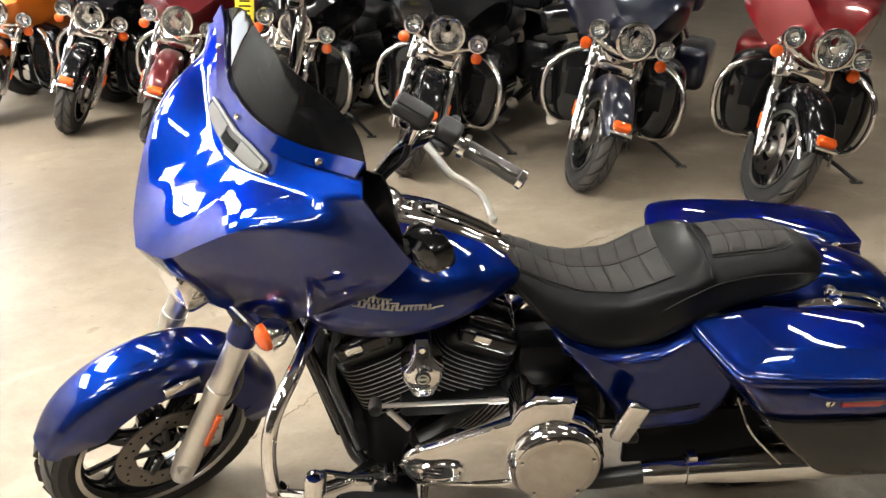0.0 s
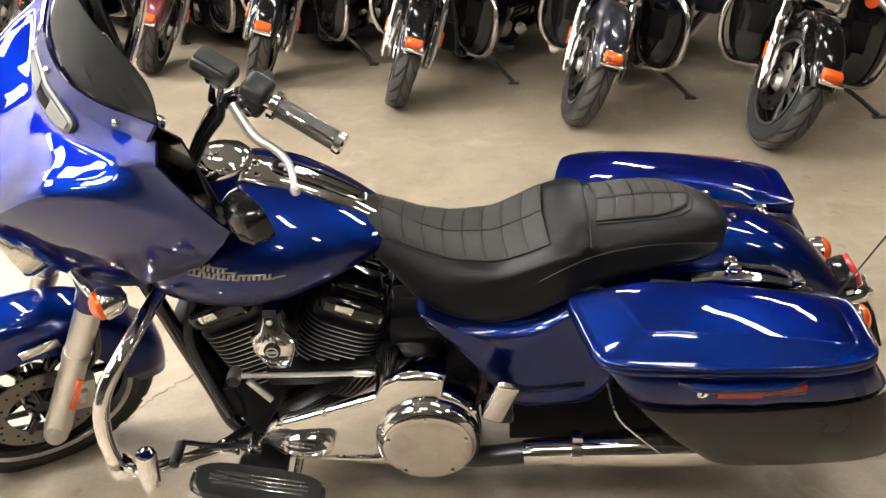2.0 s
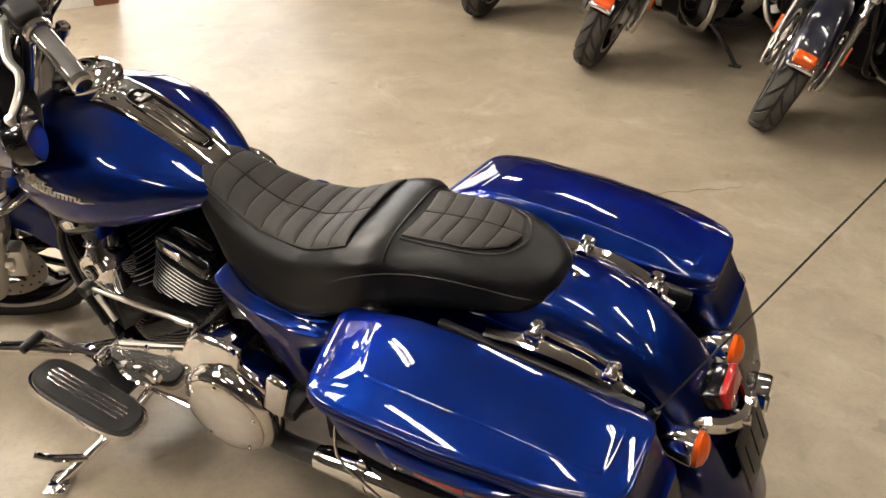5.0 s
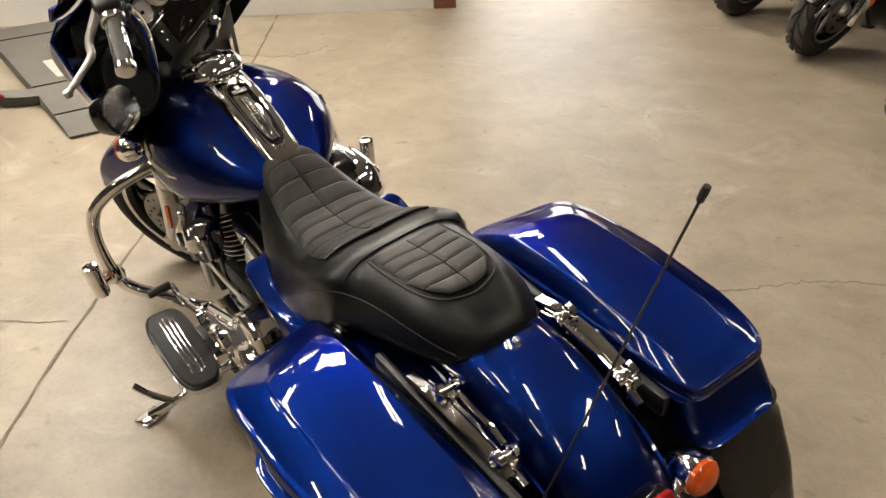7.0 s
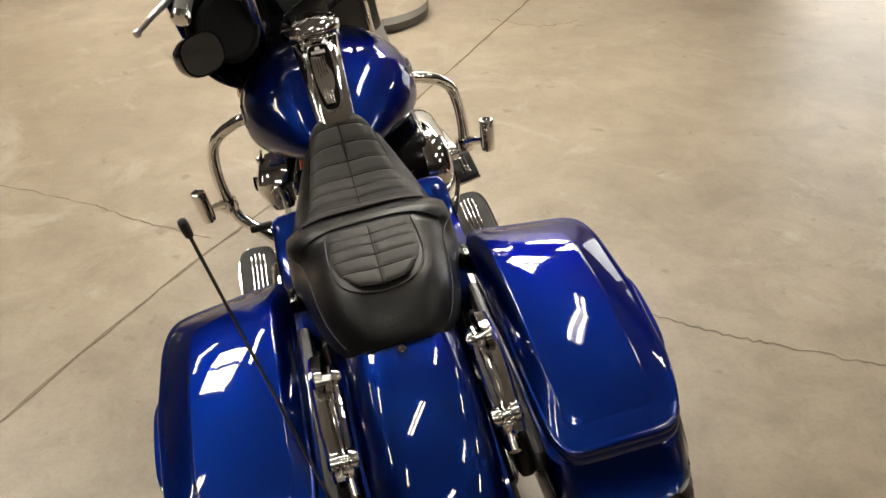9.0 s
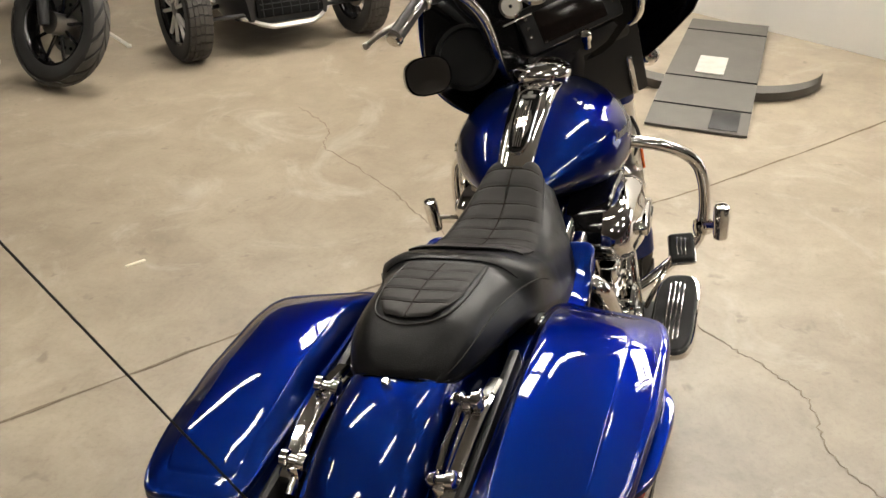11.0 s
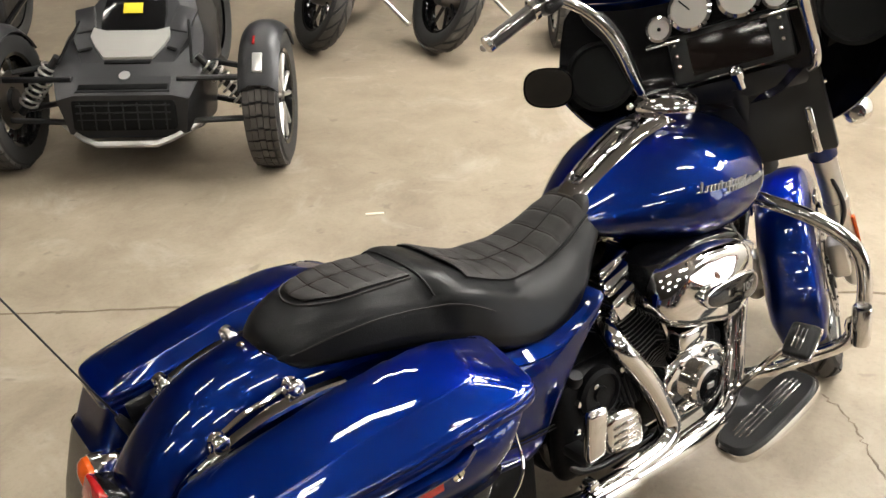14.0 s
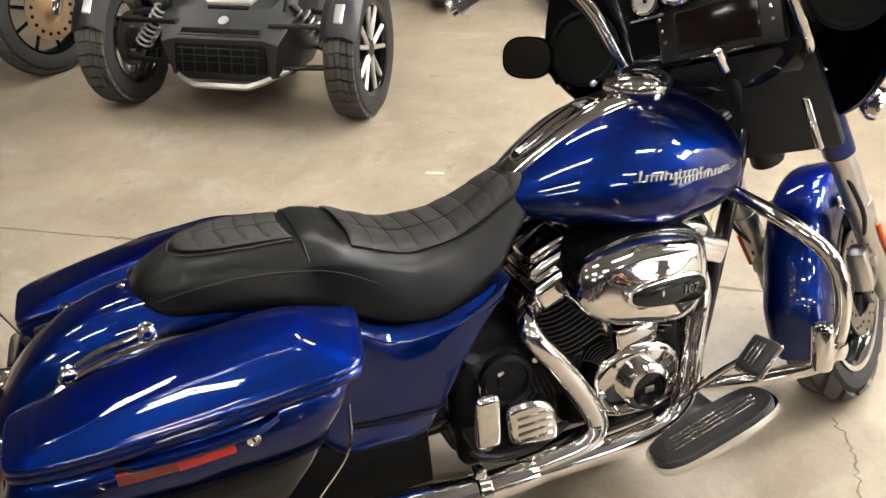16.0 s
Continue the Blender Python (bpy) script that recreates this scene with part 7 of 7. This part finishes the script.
    b = B(); loft(b, [[Vector((-0.185, -0.20, 0.395)), Vector((-0.185, 0.20, 0.395)), Vector((-0.19, 0.20, 0.375)), Vector((-0.19, -0.20, 0.375))], [Vector((-0.05, -0.20, 0.475)), Vector((-0.05, 0.20, 0.475)), Vector((-0.05, 0.2, 0.45)), Vector((-0.05, -0.2, 0.45))], [Vector((0.05, -0.25, 0.555)), Vector((0.05, 0.25, 0.555)), Vector((0.05, 0.25, 0.52)), Vector((0.05, -0.25, 0.52))], [Vector((0.26, -0.17, 0.68)), Vector((0.26, 0.17, 0.68)), Vector((0.26, 0.17, 0.6)), Vector((0.26, -0.17, 0.6))]]); hood = part("hood", b, GREYPLASTIC, root, "angular grey hood panel", sharp=20)
    def hood_z(x):
        return sm([-0.185, -0.05, 0.05, 0.26], [0.395, 0.475, 0.555, 0.680], x)
    b = B(); loft(b, [[Vector((x, y, hood_z(x) + dz)) for x, y in ((-0.038, -0.105), (-0.038, 0.105), (0.010, 0.150), (0.045, 0.172), (0.085, 0.165), (0.070, 0.110), (0.070, -0.110), (0.085, -0.165), (0.045, -0.172), (0.010, -0.150))] for dz in (-0.004, 0.012)]); part("silver_panel", b, SILVERPAINT, hood, "silver hood panel")
    b = B(); rbox(b, (0.016, 0.20, 0.010), pose(-0.052, 0, hood_z(-0.052) + 0.002, 0, -32, 0), 0.003); part("hood_slot", b, GAP, hood, "black slot")
    rings = []
    for x, z, w, h in ((0.085, 0.578, 0.150, 0.015), (0.16, 0.655, 0.150, 0.06), (0.25, 0.740, 0.135, 0.11), (0.33, 0.795, 0.115, 0.14), (0.42, 0.800, 0.095, 0.14), (0.50, 0.760, 0.080, 0.10)):
        rings.append([Vector((x, -w, z - h)), Vector((x, w, z - h)), Vector((x, w * 0.92, z - h * 0.3)), Vector((x, w * 0.55, z)), Vector((x, -w * 0.55, z)), Vector((x, -w * 0.92, z - h * 0.3))])
    b = B(); loft(b, rings); cw = part("dash_cowl", b, BLACKGLOSS, root, "black cowl in front of the bars", sharp=20)
    b = B(); rbox(b, (0.10, 0.17, 0.006), pose(0.235, 0, 0.736, 0, -45, 0), 0.002); part("dash_screen", b, SCREEN, cw)
    for sd in (-1, 1):
        b = B(); rbox(b, (0.016, 0.085, 0.008), pose(0.000, 0.178 * sd, 0.520, 0, -30, 40 * sd), 0.003); part("hood_slot", b, GAP, hood)
        b = B(); rbox(b, (0.26, 0.012, 0.010), pose(0.02, 0.262 * sd, 0.545, -20 * sd, -28, -12 * sd), 0.003); part("hood_seam", b, GAP, hood)
    b = B(); rbox(b, (0.03, 0.38, 0.010), pose(-0.165, 0, 0.405, 0, -30, 0), 0.004); part("hood_slot", b, GAP, hood)
    b = B(); lathe(b, [(0.024, 0), (0.024, 0.004), (0, 0.005)], along((-0.118, 0, 0.4385), (-0.55, 0, 1)), 20); part("badge_disc", b, SILVERPAINT, hood)
    for s in (-1, 1):
        b = B(); rbox(b, (0.15, 0.09, 0.02), pose(0.14, 0.215 * s, 0.605, -12 * s, -29, 14 * s), 0.008); part("headlamp", b, GREYPLASTIC, hood, "dark slit headlamp")
    b = B(); rbox(b, (0.03, 0.44, 0.13), pose(-0.205, 0, 0.295, 0, 12, 0), 0.012); g = part("grille", b, GAP, root, "black front grille")
    for k in range(4):
        b = B(); rbox(b, (0.012, 0.40, 0.006), pose(-0.222 + 0.004 * k, 0, 0.25 + 0.03 * k, 0, 12, 0), 0.002); part("slat", b, PLASTIC, g)
    for k in range(7):
        b = B(); rbox(b, (0.010, 0.006, 0.115), pose(-0.218, -0.18 + 0.06 * k, 0.295, 0, 12, 0), 0.002); part("slat", b, PLASTIC, g)
    b = B(); sheet(b, [[Vector((-0.13 + dx, -0.30, 0.225 + dz)), Vector((-0.205 + dx, -0.20, 0.190 + dz)), Vector((-0.235 + dx, -0.13, 0.172 + dz)), Vector((-0.235 + dx, 0.13, 0.172 + dz)), Vector((-0.205 + dx, 0.20, 0.190 + dz)), Vector((-0.13 + dx, 0.30, 0.225 + dz))] for dx, dz in ((-0.012, 0.022), (-0.022, 0.006), (-0.012, -0.008), (0.04, -0.012))], 0.006); part("chin_lip", b, SILVERPAINT, root, "silver chin lip")
    # rider area, rear wheel, bars
    b = B(); rbox(b, (0.45, 0.30, 0.10), pose(0.85, 0, 0.60), 0.045, 4); part("seat", b, LEATHER, root, "black low seat")
    c = (1.70 - 0.35, 0, 0.30)
    b = B(); tyre(b, c, 0.30, 0.20, 0.20, 36); part("rear_tyre", b, RUBBER, root)
    b = B(); lathe(b, [(0, -0.08), (0.19, -0.06), (0.19, 0.06), (0, 0.08)], AXY(c), 24); part("rear_rim", b, BLACKSATIN, root)
    b = B(); tube(b, [(0.8, 0.14, 0.30), (1.35, 0.14, 0.30)], 0.03, 10, 1); part("swingarm", b, BLACKSATIN, root)
    b = B(); rbox(b, (0.6, 0.36, 0.30), pose(0.65, 0, 0.34), 0.05, 3); part("engine_block", b, BLACKSATIN, root)
    b = B(); tube(b, [(0.50, -0.36, 0.95), (0.42, -0.16, 0.93), (0.40, 0, 0.90), (0.42, 0.16, 0.93), (0.50, 0.36, 0.95)], 0.014, 10); tube(b, [(0.38, 0, 0.70), (0.40, 0, 0.90)], 0.03, 10, 1); part("handlebar", b, BLACKSATIN, root)
    return root


RHEAD = math.degrees(math.atan2(-0.81, -0.588))
roadster(pose(-0.015, -2.70, 0, 0, 0, RHEAD), "dark grey three-wheel roadster with silver chin lip")
roadster(pose(-3.2, -2.47, 0, 0, 0, RHEAD), "dark grey three-wheel roadster with silver chin lip")


# ---- cruisers behind them ----
def cruiser(contact, heading, label, paint, disc_col, steer=22, R=0.325, w=0.13):
    root = tagged(new("cruiser_motorcycle"), label, "motorcycle", "parked cruisers")
    root.matrix_basis = pose(contact[0], contact[1], 0, 0, 0, heading) @ pose(0, 0, 0, 7, 0, 0) @ pose(0.85, 0, 0)
    F = (-0.85, 0, R)
    ax = Vector((math.sin(radians(28)), 0, math.cos(radians(28))))
    M = Matrix.Translation(F) @ Matrix.Rotation(radians(steer), 4, ax) @ Matrix.Translation((0.85, 0, -R))
    b = B(); tyre(b, F, R, w, 0.225, 44); t = part("front_tyre", b, RUBBER, root, "black tyre with block tread", M); tread(t, F, R, w, 0.225, 18, M)
    b = B(); lathe(b, [(0.223, -0.04), (0.229, -0.046), (0.21, -0.042), (0.2, 0), (0.21, 0.042), (0.229, 0.046), (0.223, 0.04)], AXY(F), 40, True); part("rim", b, BLACKGLOSS, t, "", M)
    for k in range(9):
        a = 2 * math.pi * k / 9
        b = B(); tube(b, [Vector(F) + Vector((0.03 * math.cos(a), 0, 0.03 * math.sin(a))), Vector(F) + Vector((0.208 * math.cos(a), 0, 0.208 * math.sin(a)))], 0.010, 6, 1); part("spoke", b, BLACKGLOSS, t, "", M)
    b = B(); lathe(b, [(0.06, -0.068), (0.15, -0.068), (0.15, -0.074), (0.06, -0.074)], AXY(F), 36, True); lathe(b, [(0, -0.075), (0.06, -0.07), (0.06, 0.07), (0, 0.075)], AXY(F), 20); part("brake_disc", b, disc_col, t, "round brake disc", M)
    b = B()
    for k in range(16):
        a = 2 * math.pi * k / 16
        lathe(b, [(0, -0.006), (0.010, -0.006), (0.010, 0.006), (0, 0.006)], AXY((F[0] + 0.118 * math.cos(a), -0.071, F[2] + 0.118 * math.sin(a))), 8)
    tagged(part("drilling", b, GAP, t, "", M), kind="stuff")
    for s in (-1, 1):
        b = B(); lathe(b, [(0, -0.03), (0.026, -0.02), (0.03, 0.02), (0.03, 0.28), (0.022, 0.30), (0.022, 0.62), (0, 0.62)], along((F[0], 0.105 * s, R), ax), 18); part("fork_leg", b, CHROME if s < 0 else BLACKSATIN, root, "", M)
    path = [(F[0] + (R + 0.04) * math.cos(radians(a)), R + (R + 0.04) * math.sin(radians(a))) for a in range(125, 20, -15)]
    part("front_mudguard", fender_sheet(path, 0.075, 0.05), BLACKGLOSS, root, "", M)
    b = B(); lathe(b, [(0, -0.12), (0.07, -0.08), (0.085, 0.0), (0.075, 0.02), (0, 0.03)], along((-0.68, 0, 0.90), (-1, 0, 0)), 28); part("headlamp", b, BLACKGLOSS, root, "", M)
    b = B(); rbox(b, (0.40, 0.28, 0.30), pose(-0.20, 0, 0.36), 0.06, 3); part("engine", b, BLACKSATIN, root, "black engine")
    for ang in (-22, 22):
        m = Matrix.Translation((-0.2, 0, 0.32)) @ pose(0, 0, 0, 0, ang, 0)
        b = B(); prof = []
        for k in range(7):
            z = 0.14 + 0.022 * k
            prof += [(0.06, z), (0.10, z + 0.002), (0.10, z + 0.007), (0.06, z + 0.009)]
        lathe(b, prof, m, 20); part("cylinder", b, BLACKSATIN, root)
    b = B(); loft(b, [arch_ring(x * 0.85 + 0.12, sm(TX, TW, x) * 0.7, sm(TX, TB, x), sm(TX, TT, x) * 0.98, 24) for x in [TX[0] + (TX[-1] - TX[0]) * i / 16 for i in range(17)]]); part("fuel_tank", b, paint, root, "painted fuel tank", sharp=60)
    b = B(); rbox(b, (0.45, 0.26, 0.09), pose(0.25, 0, 0.70), 0.04, 4); part("seat", b, LEATHER, root)
    C = (0.72, 0, R)
    b = B(); tyre(b, C, R, 0.15, 0.21, 32); part("rear_tyre", b, RUBBER, root)
    b = B(); lathe(b, [(0, -0.06), (0.2, -0.05), (0.2, 0.05), (0, 0.06)], AXY(C), 28); part("rear_rim", b, BLACKSATIN, root)
    part("rear_mudguard", fender_sheet([(C[0] + 0.37 * math.cos(radians(a)), R + 0.37 * math.sin(radians(a))) for a in range(130, 10, -20)], 0.09, 0.08), paint, root)
    b = B()
    for s in (-1, 1):
        tube(b, [(-0.60, 0.04 * s, 0.80), (-0.45, 0.10 * s, 0.35), (-0.30, 0.10 * s, 0.20), (0.1, 0.11 * s, 0.20), (0.72, 0.12 * s, R)], 0.018, 8)
    part("frame", b, BLACKGLOSS, root)
    b = B(); tube(b, [(0.0, 0.14, 0.30), (0.4, 0.2, 0.26), (0.95, 0.22, 0.32)], 0.04, 12); part("exhaust", b, CHROME, root)
    b = B(); tube(b, [(-0.52, -0.36, 1.0), (-0.56, 0, 0.98), (-0.52, 0.36, 1.0)], 0.014, 8); part("handlebar", b, BLACKSATIN, root, "", M)
    foot = Vector((-0.25, -0.40, 0.055))
    b = B(); tube(b, [(-0.15, -0.12, 0.22), foot], 0.012, 8, 1); rbox(b, (0.06, 0.03, 0.012), Matrix.Translation(foot), 0.004); part("side_stand", b, ALU, root, "side stand, folded out")
    return root


GOLDDISC = mat("bronze_disc", (0.50, 0.36, 0.22), 0.35, 0.9)
cruiser((-1.5, -3.68), RHEAD - 12, "black cruiser motorcycle with block-tread tyre", BLACKGLOSS, DISC, 40)
cruiser((-2.06, -3.18), RHEAD - 12, "black cruiser motorcycle with black wheels", BLACKGLOSS, DISC, 40)
cruiser((0.85, -3.66), RHEAD + 4, "black cruiser motorcycle with bronze brake disc", MAROON, GOLDDISC, -24)

# ---- flat wheel lift with its two curved wings, litter ----
def lift_ring(x, z0, z1, hw=0.25):
    return [Vector((x, -hw, z0)), Vector((x, hw, z0)), Vector((x, hw, z1)), Vector((x, -hw, z1))]


WHITEPLATE = mat("white_enamel_plate", (0.42, 0.40, 0.36), 0.5, grain=0.3, grain_scale=14)
b = B(); loft(b, [lift_ring(0, 0.006, 0.016), lift_ring(-0.27, 0.0, 0.040), lift_ring(-0.70, 0.0, 0.060), lift_ring(-2.0, 0.0, 0.060)])
ramp = tagged(part("motorcycle_lift", b, MAT_GREY, None, "", None, sharp=10), "low grey steel motorcycle lift lying on the floor", "lift")
ramp.matrix_basis = pose(-2.61, 0.175, 0.0, 0, 0, -1)
for x, z in ((-0.27, 0.041), (-0.70, 0.061), (-1.72, 0.061)):
    b = B(); rbox(b, (0.014, 0.50, 0.005), pose(x, 0, z), 0.002); part("seam_bar", b, GAP, ramp)
b = B(); rbox(b, (0.34, 0.16, 0.006), pose(-0.95, -0.02, 0.064), 0.002); part("white_plate", b, WHITEPLATE, ramp, "worn white plate")
b = B(); rbox(b, (0.22, 0.14, 0.004), pose(-0.13, 0.13, 0.031, 0, 5, 0), 0.001); part("tread_plate", b, PLASTIC, ramp, "dark rubber patch")
for s in (-1, 1):
    rows = []
    for k in range(13):
        t = k / 12
        c = Vector((-0.60 - 0.42 * t ** 1.5, s * (0.25 + 0.34 * math.sin(t * 1.45)), 0))
        w = 0.055 * (1 - 0.75 * t ** 2)
        rows.append([c + Vector((0.02, 0, 0.004)), c + Vector((0.02 + w * 0.3, 0, 0.055)), c + Vector((-w * 0.6, 0, 0.075)), c + Vector((-w * 1.3, 0, 0.004))])
    b = B(); loft(b, rows); part("side_wing", b, MAT_GREY, ramp, "curved grey steel wing")
b = B(); tube(b, [(-0.66, -0.40, 0.05), (-0.64, -0.42, 0.07), (-0.67, -0.44, 0.05)], 0.012, 8); part("red_knob", b, RED, ramp, "small red release knob")
b = B(); rbox(b, (0.075, 0.012, 0.006), pose(0, 0, 0.003), 0.002)
st = tagged(part("wood_splinter", b, STAIN, None), "small pale wood splinter lying on the floor", "splinter")
st.matrix_basis = pose(-0.535, -1.600, 0, 0, 0, -30)

# card lying on the cowl of a roadster
YELLOWTAG = mat("yellow_card", (0.75, 0.60, 0.02), 0.6)
b = B(); rbox(b, (0.05, 0.085, 0.002), pose(0, 0, 0.001), 0.0006)
card = tagged(part("price_card", b, YELLOWTAG, None), "small yellow card lying on the cowl of a roadster", "card")
card.matrix_basis = pose(-0.015, -2.70, 0, 0, 0, RHEAD) @ pose(0.150, 0.0, 0.656, 0, -47, 0)

# yellow tag hanging from a mirror of the parked row, plain bars for its print
b = B(); rbox(b, (0.11, 0.003, 0.20), pose(0, 0, -0.10), 0.001)
tag = tagged(part("hang_tag", b, YELLOWTAG, None), "yellow paper tag hanging beside a black motorcycle", "tag")
tag.matrix_basis = pose(-1.245, 3.40, 1.09, 0, 4, 8)
for k in range(5):
    b = B(); rbox(b, (0.07 - 0.01 * (k % 2), 0.001, 0.010), pose(0.0, -0.0022, -0.045 - 0.028 * k), 0.0004); part("print_bar", b, GAP, tag)
b = B(); tube(b, [(0, 0, 0), (0.005, 0.02, 0.16)], 0.002, 6, 1); part("string", b, HOUSING, tag)
